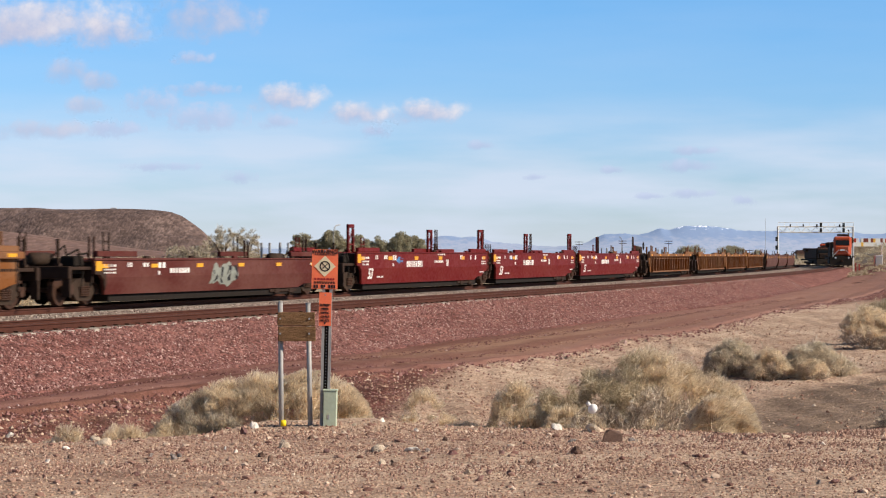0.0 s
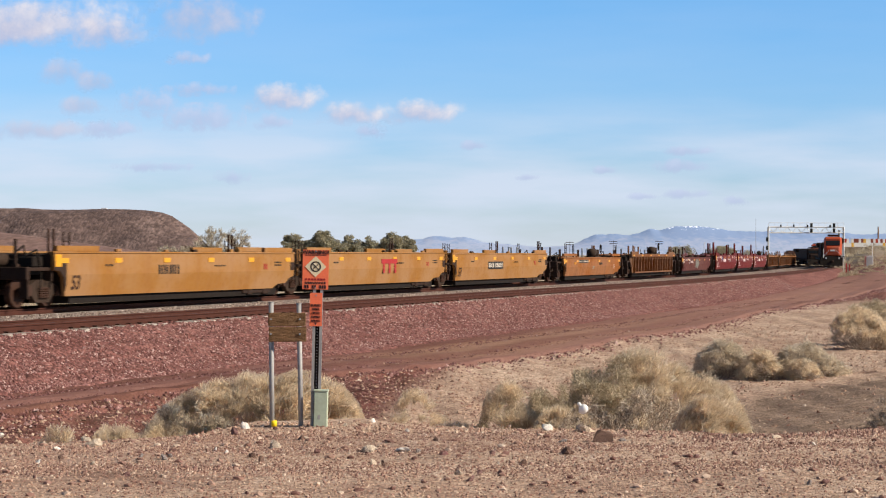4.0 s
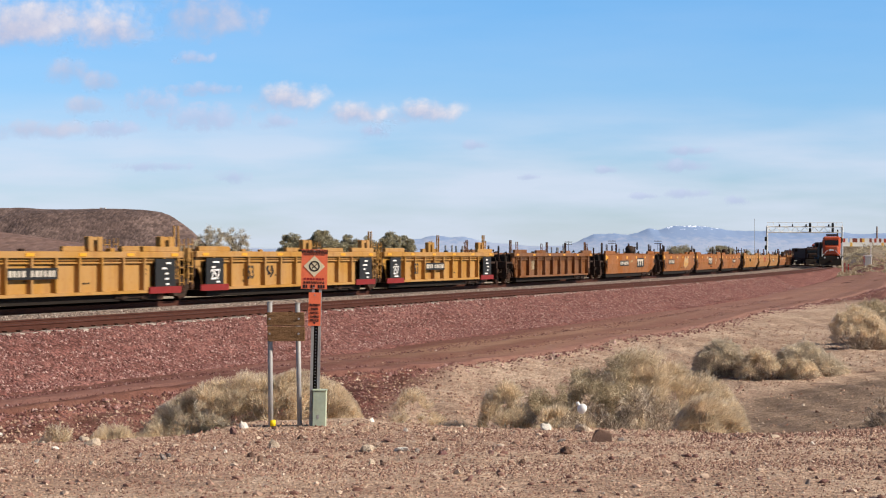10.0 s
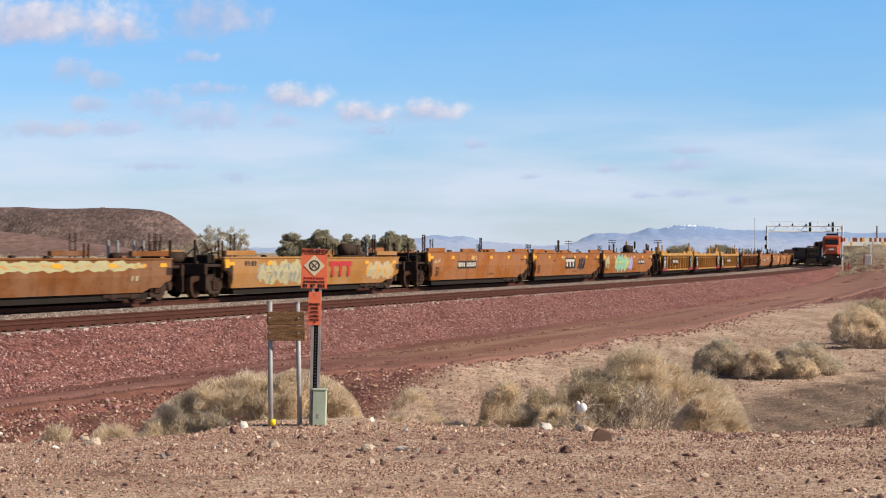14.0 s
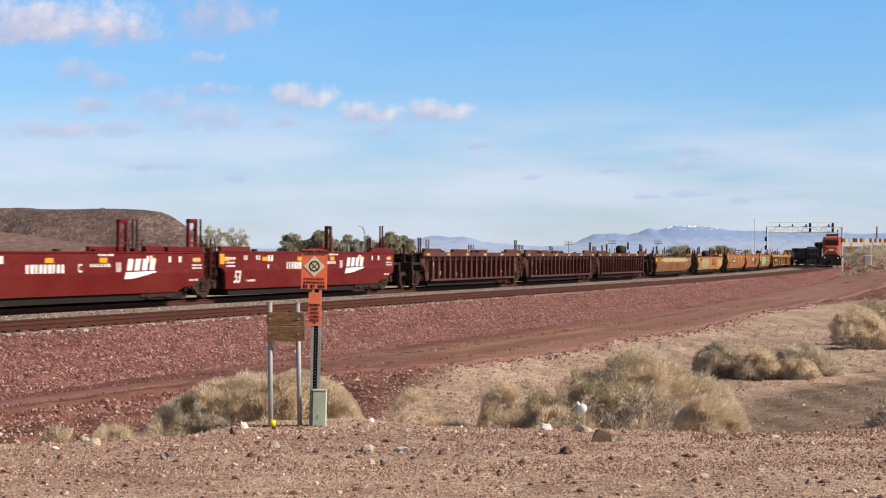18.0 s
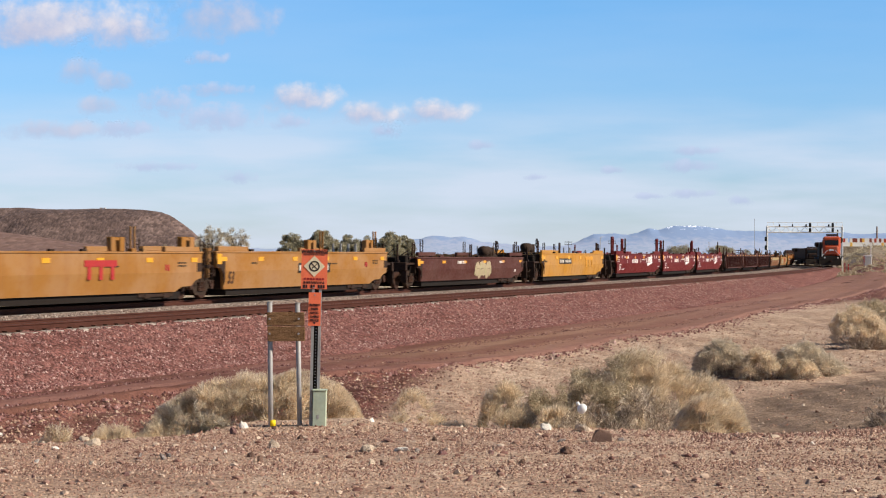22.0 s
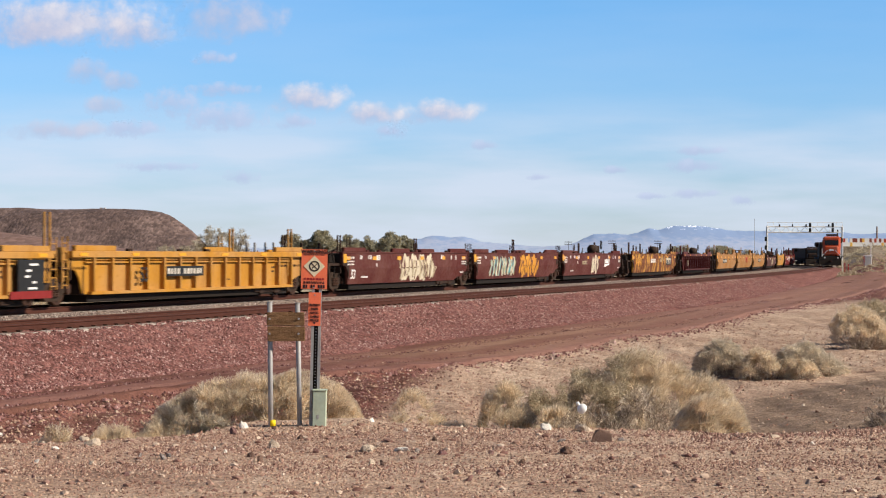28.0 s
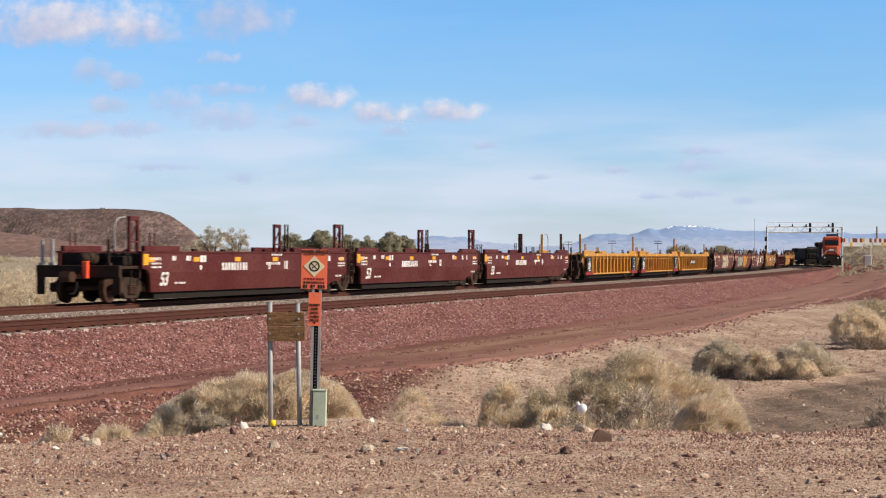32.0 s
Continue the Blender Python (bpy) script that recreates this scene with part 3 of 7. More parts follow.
prism(bm, [(-0.13, -0.12), (0.13, -0.12), (0.13, 0.04), (0.09, 0.075), (-0.09, 0.075), (-0.13, 0.04)], -1.3, 1.3)
TIE = bm_mesh(bm, "tie")
bm = bmesh.new()
box(bm, -0.045, 0.045, -0.17, -0.05, 0, 0.035)
box(bm, -0.045, 0.045, 0.05, 0.17, 0, 0.035)
CLIP = bm_mesh(bm, "rail_clip")
for top, mid in tracks:
    near = mid is near_off
    for k, s in enumerate(np.arange(-76, 56, 0.61)):
        o = float(mid(np.array([s]))[0])
        x, y = line_at(s, o)
        m = pose(float(x), float(y), float(rail_z(s)) - 0.245, 0, 0, 90 - math.degrees(float(heading(s))))
        link("tie", TIE, M_TIE, top, at=m)
        if near and s < 0:
            for e in (-0.7525, 0.7525):
                link("rail_clip", CLIP, M_WHEEL, top, at=m @ Matrix.Translation((0, e, 0.08)))
# ---- the passing train ----
PAINT = {
    "orange": worn_paint("weathered_orange_paint", (0.25, 0.082, 0.013), rust=(0.125, 0.036, 0.012), amount=0.62, streak=0.55),
    "gold": worn_paint("weathered_golden_paint", (0.29, 0.130, 0.029), rust=(0.22, 0.09, 0.03), amount=0.32, streak=0.35),
    "yellow": worn_paint("weathered_yellow_paint", (0.37, 0.19, 0.042), rust=(0.22, 0.09, 0.025), amount=0.36, streak=0.5),
    "bright": worn_paint("bright_yellow_paint", (0.42, 0.195, 0.024), rust=(0.22, 0.095, 0.022), amount=0.45, streak=0.5),
    "rust": worn_paint("rusty_ochre_paint", (0.165, 0.058, 0.014), rust=(0.07, 0.026, 0.013), amount=0.62, streak=0.6),
    "red": worn_paint("oxide_red_paint", (0.115, 0.0055, 0.0045), rust=(0.070, 0.007, 0.005), amount=0.15, streak=0.18, fade=(0.26, 0.07, 0.05), rough=0.5),
    "maroon": worn_paint("faded_maroon_paint", (0.078, 0.016, 0.012), rust=(0.07, 0.018, 0.013), amount=0.25, streak=0.3, fade=(0.35, 0.2, 0.16)),
    "plum": worn_paint("red_brown_paint", (0.074, 0.0125, 0.0105), rust=(0.055, 0.012, 0.010), amount=0.12, streak=0.15, fade=(0.24, 0.10, 0.08), rough=0.5),
    "brown": worn_paint("dark_brown_paint", (0.075, 0.024, 0.018), rust=(0.045, 0.018, 0.013), amount=0.35, streak=0.35, fade=(0.3, 0.2, 0.16)),
    "streaked": worn_paint("rust_streaked_yellow_paint", (0.125, 0.036, 0.015), rust=(0.06, 0.018, 0.012), amount=0.5, streak=0.6, fade=(0.3, 0.12, 0.05), patch=(0.45, 0.24, 0.05)),
}
SPRAY = {k: plain("spray_paint_" + k, c, 0.55, 0, 0.2, 4) for k, c in {
    "white": (0.62, 0.58, 0.51), "cream": (0.38, 0.31, 0.20), "black": (0.015, 0.015, 0.018), "teal": (0.10, 0.38, 0.42), "lilac": (0.36, 0.27, 0.52),
    "blue": (0.06, 0.22, 0.45), "orange": (0.55, 0.25, 0.03), "grey": (0.22, 0.23, 0.2), "red": (0.5, 0.05, 0.03), "olive": (0.36, 0.33, 0.18), "lime": (0.40, 0.44, 0.10), "green": (0.04, 0.33, 0.09), "ivory": (0.58, 0.51, 0.38), "brown": (0.10, 0.032, 0.026)}.items()}
M_GRIME = plain("grimy_brown_steel", (0.034, 0.019, 0.013), 0.8, 0.0, 0.4, 4)
M_SILL = plain("dark_red_sill_paint", (0.2, 0.02, 0.018), 0.6, 0, 0.2, 5)
CACHE = {}


def cached(key, build, smooth=False):
    if key not in CACHE:
        bm = bmesh.new()
        build(bm)
        CACHE[key] = bm_mesh(bm, key[0] if isinstance(key, tuple) else key, smooth)
    return CACHE[key]


def wheel_build(bm):
    for a, b, r in ((-0.07, 0.07, 0.46), (0.07, 0.10, 0.49), (-0.085, -0.05, 0.15)):
        rod(bm, (0, a, 0), (0, b, 0), r, 20)
    rod(bm, (0, -0.075, 0), (0, -0.06, 0), 0.36, 20, 0.3)


def side_frame_build(bm):
    prism(bm, [(-1.15, 0.42), (-1.15, 0.62), (-0.75, 0.70), (-0.35, 0.84), (0.35, 0.84), (0.75, 0.70), (1.15, 0.62), (1.15, 0.42), (0.68, 0.40), (0.42, 0.17), (-0.42, 0.17), (-0.68, 0.40)], -0.09, 0.09)


def spring_build(bm):
    """One coil spring: a ridged column."""
    outline = [(0.03, 0.30)]
    for z in np.arange(0.30, 0.56, 0.065):
        outline += [(0.062, z + 0.012), (0.062, z + 0.042), (0.045, z + 0.055)]
    rings = [[bm.verts.new((r * math.cos(a * 0.7854), r * math.sin(a * 0.7854), z)) for a in range(8)] for r, z in outline]
    for p, q in zip(rings, rings[1:]):
        for k in range(8):
            bm.faces.new((p[k], p[(k + 1) % 8], q[(k + 1) % 8], q[k]))
    bm.faces.new(rings[0][::-1]), bm.faces.new(rings[-1])


def truck(parent, x):
    """A two-axle truck under a car: side frames with bearings and springs, wheels and axles."""
    t = link("truck", cached("truck_bolster", lambda bm: (box(bm, -0.2, 0.2, -1.1, 1.1, 0.5, 0.78, 0.03), box(bm, -0.35, 0.35, -0.4, 0.4, 0.72, 0.95, 0.03))), M_TRUCK, parent,
             "dusty dark cast steel two-axle truck", at=Matrix.Translation((x, 0, 0)))
    for sy in (-1, 1):
        link("side_frame", cached("side_frame", side_frame_build), M_TRUCK, t, at=Matrix.Translation((0, sy * 1.06, 0)))
        for sx in (-0.21, -0.07, 0.07, 0.21):
            link("spring", cached("spring", spring_build), M_WHEEL, t, at=Matrix.Translation((sx, sy * 1.19, 0)))
        for ax in (-0.89, 0.89):
            link("wheel", cached("wheel", wheel_build), M_WHEEL, t, at=pose(ax, sy * 0.76, 0.49, 0, 0, 0 if sy < 0 else 180))
    for ax in (-0.89, 0.89):
        link("axle", cached("axle", lambda bm: rod(bm, (0, -0.95, 0), (0, 0.95, 0), 0.08, 8)), M_WHEEL, t, at=Matrix.Translation((ax, 0, 0.49)))
        for sy in (-1, 1):
            link("bearing", cached("bearing", lambda bm: (rod(bm, (0, -0.1, 0), (0, 0.1, 0), 0.13, 12), box(bm, -0.17, 0.17, -0.08, 0.08, 0.05, 0.17))), M_WHEEL, t, at=Matrix.Translation((ax, sy * 1.12, 0.49)))
    return t


TOP = 1.64   # top chord above the rail
FOLD = 0.98
LOW_TOP = 1.41  # of the older single wells


def smooth_side(bm, a, b):
    """The plate side of a well, folded inwards below the middle and cut away over the trucks."""
    back = [(0.35, 1.12), (0.7, 1.08), (0.95, 0.9), (1.1, 0.6), (1.22, 0.34)]
    fore = [(2.3, 0.34), (1.8, 0.5), (1.05, 0.52), (0.8, 0.7), (0.35, 0.78)]
    mid_x = list(np.linspace(a + 2.0, b - 3.0, 7))
    P_ = [(a + x, z) for x, z in back] + [(x, 0.34) for x in mid_x] + [(b - x, z) for x, z in fore]
    X, Z = [x for x, z in P_], [z for x, z in P_]
    def y_at(z):
        return -1.5 + max(0, (FOLD - z)) * 0.16
    rows = []
    for x, z in zip(X, Z):
        zs = [TOP, TOP - 0.06, max(FOLD, z), (max(FOLD, z) + z) / 2, z]
        out = [bm.verts.new((x, y_at(h), h)) for h in zs]
        inn = [bm.verts.new((x, y_at(h) + 0.10, h)) for h in reversed(zs)]
        rows.append(out + inn)
    for r, q in zip(rows, rows[1:]):
        for k in range(len(r)):
            j = (k + 1) % len(r)
            try:
                bm.faces.new((r[k], r[j], q[j], q[k]))
            except ValueError:
                pass
    bm.faces.new(rows[0]), bm.faces.new(rows[-1][::-1])
    bmesh.ops.remove_doubles(bm, verts=bm.verts, dist=0.001)


def smooth_side_far(bm, a, b):
    smooth_side(bm, a, b)
    bmesh.ops.scale(bm, vec=(1, -1, 1), verts=bm.verts)
    bmesh.ops.reverse_faces(bm, faces=bm.faces)


def ribbed_side(bm, a, b):
    """The sheet of a well's side behind its posts."""
    prism(bm, [(a + 0.35, TOP), (a + 0.35, 1.12), (a + 0.8, 1.08), (a + 1.05, 0.85), (a + 1.25, 0.36), (b - 1.6, 0.36), (b - 1.35, 0.6), (b - 0.35, 0.8), (b - 0.35, TOP)], -1.36, -1.30)


def goalpost_build(bm):
    for x in (-0.3, 0.3):
        box(bm, x - 0.055, x + 0.055, -0.05, 0.05, 0, 1.12, 0.01)
    box(bm, -0.355, 0.355, -0.05, 0.05, 1.0, 1.14, 0.01)
    rod(bm, (-0.27, 0, 0.35), (0.27, 0, 0.95), 0.025, 6)
    box(bm, -0.3, 0.3, -0.03, 0.03, 0.3, 0.36)


def arch_build(bm):
    pts = [(0, 0, 0), (0, 0, 0.75), (0.12, 0, 0.95), (0.32, 0, 1.05), (0.75, 0, 1.08)]
    for p, q in zip(pts, pts[1:]):
        rod(bm, p, q, 0.022, 6)


def ladder_build(bm):
    for x in (-0.19, 0.19):
        rod(bm, (x, 0, 0.0), (x, 0, 1.5), 0.026, 6)
    for z in np.arange(0.1, 1.5, 0.28):
        rod(bm, (-0.19, 0, z), (0.19, 0, z), 0.016, 6)


def brake_build(bm):
    rod(bm, (-0.95, 0, 0.32), (0.25, 0, 0.32), 0.24, 14)
    box(bm, -1.2, 0.9, -0.35, 0.35, 0, 0.06)
    box(bm, 0.35, 0.7, -0.25, 0.25, 0.06, 0.5, 0.02)
    for x in (-0.7, 0.0):
        box(bm, x - 0.05, x + 0.05, -0.26, 0.26, 0.06, 0.3)


def brake_wheel_build(bm):
    k = 16
    pts = [(0.28 * math.cos(t * 6.2832 / k), 0, 0.28 * math.sin(t * 6.2832 / k)) for t in range(k)]
    for p, q in zip(pts, pts[1:] + pts[:1]):
        rod(bm, p, q, 0.025, 6)
    for p in pts[::4]:
        rod(bm, (0, 0, 0), p, 0.018, 6)


def coupler_build(bm):
    box(bm, -1.3, 0.05, -0.09, 0.09, 0.78, 0.94, 0.02)
    prism(bm, [(0.0, 0.70), (0.33, 0.70), (0.38, 0.86), (0.33, 1.02), (0.0, 1.02)], -0.2, 0.16)


def hose_build(bm):
    pts = [(0, 0.25, 0.7), (0.12, 0.27, 0.45), (0.3, 0.27, 0.32), (0.5, 0.25, 0.35)]
    for p, q in zip(pts, pts[1:]):
        rod(bm, p, q, 0.03, 6)


def plate(w, h):
    key = ("plate", round(w, 3), round(h, 3))
    return cached(key, lambda bm: box(bm, -w / 2, w / 2, -0.006, 0.006, -h / 2, h / 2))


TEXTS = {}


def letters(text, size, lean=0.0):
    """Flat lettering as a mesh that stands in x, z and faces -y."""
    key = (text, size, lean)
    if key not in TEXTS:
        cu = bpy.data.curves.new("lettering", "FONT")
        cu.body, cu.size, cu.align_x, cu.align_y, cu.extrude, cu.shear, cu.offset = text, size, "CENTER", "CENTER", 0.003, lean, size * 0.018
        ob = bpy.data.objects.new("lettering", cu)
        scene.collection.objects.link(ob)
        me = bpy.data.meshes.new_from_object(ob)
        me.transform(Matrix.Rotation(radians(90), 4, "X"))
        bpy.data.objects.remove(ob)
        bpy.data.curves.remove(cu)
        me.materials.clear()
        TEXTS[key] = me
    return TEXTS[key]


def side_y(z, kind):
    if kind == "smooth":
        return -1.5 + max(0.0, FOLD - z) * 0.16
    return -1.36


def tilt_at(z, kind):
    return Matrix.Rotation(math.atan(0.16), 4, "X") if kind == "smooth" and z < FOLD - 0.05 else Matrix()


def bars(unit, kind, x, z, w, h, n, mat, seed):
    """A line of unreadable stencil writing as small bars."""
    rs = random.Random(seed)
    bm = bmesh.new()
    at, step_w = -w / 2, w / max(1, n)
    for k in range(n):
        box(bm, at + 0.06 * step_w, at + step_w * rs.uniform(0.42, 0.74), -0.006, 0.006, -h / 2, h / 2)
        at += step_w
    return tagged(link("lettering", bm_mesh(bm, "lettering"), mat, unit, at=Matrix.Translation((x, side_y(z, kind) - 0.012, z)) @ tilt_at(z, kind)), kind="stuff")


def graffiti(unit, kind, x, w, z0, z1, colors, seed, label):
    """Sprayed shapes: a ragged cloud of one colour and broad crooked strokes over it, with no letters in them."""
    rs = random.Random(seed)
    ph = [rs.uniform(0, 6.28) for _ in range(6)]
    if len(colors) == 1:
        colors = (None,) + colors * 2
    bm = bmesh.new()
    cols, rows_ = max(10, int(w / 0.12)), 5
    grid = []
    for k in range(cols + 1):
        u = k / cols
        edge = min(1.0, 6 * u + 0.25, 6 * (1 - u) + 0.25)
        top = z1 - (z1 - z0) * (0.12 + 0.10 * math.sin(u * w * 5.1 + ph[0]) + 0.06 * math.sin(u * w * 11 + ph[1]) + 0.5 * (1 - edge))
        low = z0 + (z1 - z0) * (0.10 + 0.08 * math.sin(u * w * 4.3 + ph[2]) + 0.06 * math.sin(u * w * 9 + ph[3]) + 0.4 * (1 - edge))
        grid.append([bm.verts.new((x + (u - 0.5) * w, side_y(low + (top - low) * j / rows_, kind) - 0.006, low + (top - low) * j / rows_)) for j in range(rows_ + 1)])
    for p, q in zip(grid, grid[1:]):
        for j in range(rows_):
            bm.faces.new((p[j], q[j], q[j + 1], p[j + 1]))
    if colors[0]:
        link("graffiti", bm_mesh(bm, "graffiti"), SPRAY[colors[0]], unit, label)
    n = max(2, int(w / 0.55))
    for layer, c in enumerate(colors[1:], 1):
        for k in range(n):
            cx = x - w / 2 + (k + 0.5 + rs.uniform(-0.2, 0.2)) * w / n
            lean, wide = rs.uniform(-0.3, 0.3), rs.uniform(0.18, 0.34) / layer ** 0.5
            lo, hi = z0 + 0.1 + rs.uniform(0, 0.2), z1 - 0.12 - rs.uniform(0, 0.25)
            amp, p0 = rs.uniform(0.04, 0.14), rs.uniform(0, 6.28)
            bm, prev = bmesh.new(), None
            for j in range(9):
                z = lo + (hi - lo) * j / 8
                px = cx + lean * (j / 8 - 0.5) + amp * math.sin(p0 + j * 0.8)
                ww = wide * (0.6 + 0.4 * math.sin(0.4 + 2.4 * j / 8))
                y = side_y(z, kind) - 0.006 - 0.004 * layer - 0.0008 * (k % 4)
                cur = (bm.verts.new((px - ww / 2, y, z)), bm.verts.new((px + ww / 2, y, z)))
                if prev:
                    bm.faces.new((prev[0], prev[1], cur[1], cur[0]))
                prev = cur
            link("graffiti", bm_mesh(bm, "graffiti"), SPRAY[c], unit, "" if colors[0] else label)


def logo(unit, kind, x, z, s=1.0):
    """A leaning white block mark over a swoosh."""
    y = side_y(z, kind) - 0.012
    def build(bm):
        at = -0.95
        for k in range(4):
            prism(bm, [(at, 0.02), (at + 0.30, 0.02), (at + 0.40, 0.34), (at + 0.10, 0.34)], -0.006, 0.006)
            at += 0.47
    def swoosh(bm):
        prism(bm, [(-1.1, -0.22), (-0.5, -0.2), (0.9, -0.04), (0.9, 0.0), (-1.0, -0.03)], -0.006, 0.006)
    m = Matrix.Translation((x, y, z)) @ Matrix.Scale(s, 4)
    link("logo", cached("logo_blocks", build), M_WHITE, unit, "white block logo", at=m)
    link("logo", cached("logo_swoosh", swoosh), M_WHITE, unit, at=m)


def three_blocks(unit, kind, x, z, mat, back=None, s=1.0):
    """A heavy mark of a plain bar over three blocks, some on a black panel."""
    y = side_y(z, kind) - 0.012
    if back:
        link("logo_panel", plate(2.25 * s, 0.5 * s), back, unit, "black logo panel", at=Matrix.Translation((x, y + 0.004, z)))
    def build(bm):
        box(bm, -0.74, 0.72, -0.005, 0.005, 0.07, 0.2)
        for k in (-0.52, 0.0, 0.52):
            box(bm, k - 0.08, k + 0.08, -0.005, 0.005, -0.2, 0.068)
    link("logo", cached("three_blocks", build), mat, unit, "block logo", at=Matrix.Translation((x - 0.14 * s, y - 0.007, z)) @ (Matrix.Diagonal((1.36 * s, 1, 0.9 * s, 1)) if back else Matrix.Diagonal((1.3 * s, 1, 1.3 * s, 1))))


def well_car(length, paint, kind, front, rear, label, group, opts, seed):
    """One well of a container car. front and rear: "joint" or "coupler". The rails are at z 0, forward is +x, the camera sees the -y side."""
    rs = random.Random(seed)
    unit = tagged(new("well_car"), label, "freight car", group)
    P = PAINT[paint]
    END = M_GRIME
    hl = length / 2
    tf = hl if front == "joint" else hl - 2.35
    tr = -hl if rear == "joint" else -hl + 2.35
    a = tr - 0.30 if rear == "coupler" else tr + 0.25
    b = tf + 0.75 if front == "coupler" else tf - 0.25
    key = (round(a, 2), round(b, 2))
    near = Matrix()
    turn = pose(a + b, 0, 0, 0, 0, 180)
    for m in (near, turn):
        if kind == "smooth":
            flip = m is turn
            link("side_panel", cached(("side_panel", "s", flip) + key, lambda bm: smooth_side(bm, a, b) if not flip else smooth_side_far(bm, a, b)), P, unit, at=near)
        else:
            link("side_panel", cached(("side_panel", "r") + key, lambda bm: ribbed_side(bm, a, b)), P, unit, at=m)
        link("top_chord", cached(("top_chord",) + key, lambda bm: box(bm, a + 0.3, b - 0.3, -1.535, -1.33, TOP - 0.16 if kind != "smooth" else TOP - 0.03, TOP + 0.03, 0.015)) if kind == "smooth"
             else cached(("top_chord_r",) + key, lambda bm: box(bm, a + 0.3, b - 0.3, -1.535, -1.33, TOP - 0.17, TOP + 0.03, 0.015)), P, unit, at=m)
        if kind == "ribbed":
            link("bottom_sill", cached(("bottom_sill",) + key, lambda bm: box(bm, a + 1.6, b - 1.6, -1.52, -1.3, 0.34, 0.44, 0.01)), P, unit, at=m)
            link("side_rail", cached(("side_rail",) + key, lambda bm: (box(bm, a + 1.3, b - 1.6, -1.46, -1.35, 1.30, 1.345), box(bm, a + 1.3, b - 1.6, -1.44, -1.35, 1.40, 1.43))), P, unit, at=m)
            n = opts.get("ribs", 15)
            for k in range(n):
                x = a + 1.75 + (b - a - 3.5) * k / (n - 1)
                link("rib", cached("rib", lambda bm: prism(bm, [(-0.06, 0.44), (0.06, 0.44), (0.055, 1.47), (-0.055, 1.47)], -1.54, -1.35)), P, unit, at=m @ Matrix.Translation((x, 0, 0)))
        for x in (a + 1.9, b - 1.9):
            link("raised_end", cached("raised_end", lambda bm: box(bm, -1.35, 1.35, -1.5, -1.36, TOP + 0.03, TOP + 0.2, 0.012)), P, unit, at=m @ Matrix.Translation((x, 0, 0)))
    # the floor is deepened into a dark slab for the shade underneath
    link("floor", cached(("floor",) + key, lambda bm: box(bm, a + 1.7, b - 1.7, -1.28, 1.28, 0.11, 0.33)), M_DARK, unit, "dark steel well floor, deepened to stand in for shade below")
    for x in (a + 1.3, b - 1.55):
        link("bulkhead", cached("bulkhead", lambda bm: box(bm, -0.06, 0.06, -1.36, 1.36, 0.35, 1.22)), M_GRIME, unit, "grimy bulkhead", at=Matrix.Translation((x, 0, 0)))
    # dark walls added so the gaps between wells look shaded
    for x in (a + 0.45, b - 0.45):
        link("end_wall", cached("end_wall", lambda bm: box(bm, -0.04, 0.04, -1.38, 1.38, 0.8, TOP - 0.06)), M_GRIME, unit, "added dark wall that stands in for shade in the gap", at=Matrix.Translation((x, 0, 0)))
    for x, e, s in ((tf, front, 1), (tr, rear, -1)):
        end = hl - 0.95 if e == "coupler" else abs(x) - 0.12
        lo, hi = sorted((s * end, x - s * 1.75))
        link("platform", cached(("platform", round(hi - lo, 2)), lambda bm: (box(bm, -(hi - lo) / 2, (hi - lo) / 2, -1.36, 1.36, 1.1, 1.2, 0.01), box(bm, -(hi - lo) / 2, (hi - lo) / 2, -0.5, 0.5, 0.8, 1.1))),
             END, unit, "grimy end platform", at=Matrix.Translation(((lo + hi) / 2, 0, 0)))
        if e == "coupler":
            truck(unit, x)
            ends = link("end_sill", cached("end_sill", lambda bm: (box(bm, -0.1, 0.1, -1.45, 1.45, 0.84, 1.22, 0.02), box(bm, -0.05, 0.05, -1.45, -1.2, 0.3, 0.86), box(bm, -0.05, 0.05, 1.2, 1.45, 0.3, 0.86))), END, unit,
                        at=Matrix.Translation((s * (hl - 0.95), 0, 0)))
            turn_e = pose(s * (hl - 0.36), 0, 0, 0, 0, 0 if s > 0 else 180)
            link("coupler", cached("coupler", coupler_build), M_WHEEL, unit, "rusty knuckle coupler", at=turn_e)
            link("air_hose", cached("air_hose", hose_build), M_DARK, unit, at=turn_e)
            for sy in (-1.0, 0.95, 1.3):
                link("end_post", cached("end_post", lambda bm: (box(bm, -0.04, 0.04, -0.04, 0.04, 0, 0.85, 0.01), box(bm, -0.09, 0.09, -0.09, 0.09, 0, 0.12))), M_GRIME if sy < 0 else M_STEEL, unit, at=Matrix.Translation((s * (hl - 1.0), sy, 1.18)))
            gear = link("brake_gear", cached("brake_gear", lambda bm: (box(bm, -0.75, 0.75, -1.12, 1.12, 0.98, 1.12, 0.02), box(bm, -0.5, 0.1, -1.2, -0.7, 1.2, 1.52, 0.04), box(bm, 0.2, 0.55, -0.5, 0.7, 1.2, 1.45, 0.04))), M_DARK, unit,
                        "dark brake gear and valves", at=Matrix.Translation((x + s * 0.15, 0, 0)))
            link("brake_cylinder", cached("brake_cylinder", lambda bm: (rod(bm, (-0.6, 0.2, 1.42), (0.5, 0.2, 1.42), 0.2, 12), rod(bm, (0.5, 0.2, 1.42), (0.85, 0.2, 1.42), 0.05, 8)), True), M_TRUCK, gear)
            for k, (hy, hx) in enumerate(((-1.2, 0.5), (-1.25, -0.2), (-0.3, 0.75))):
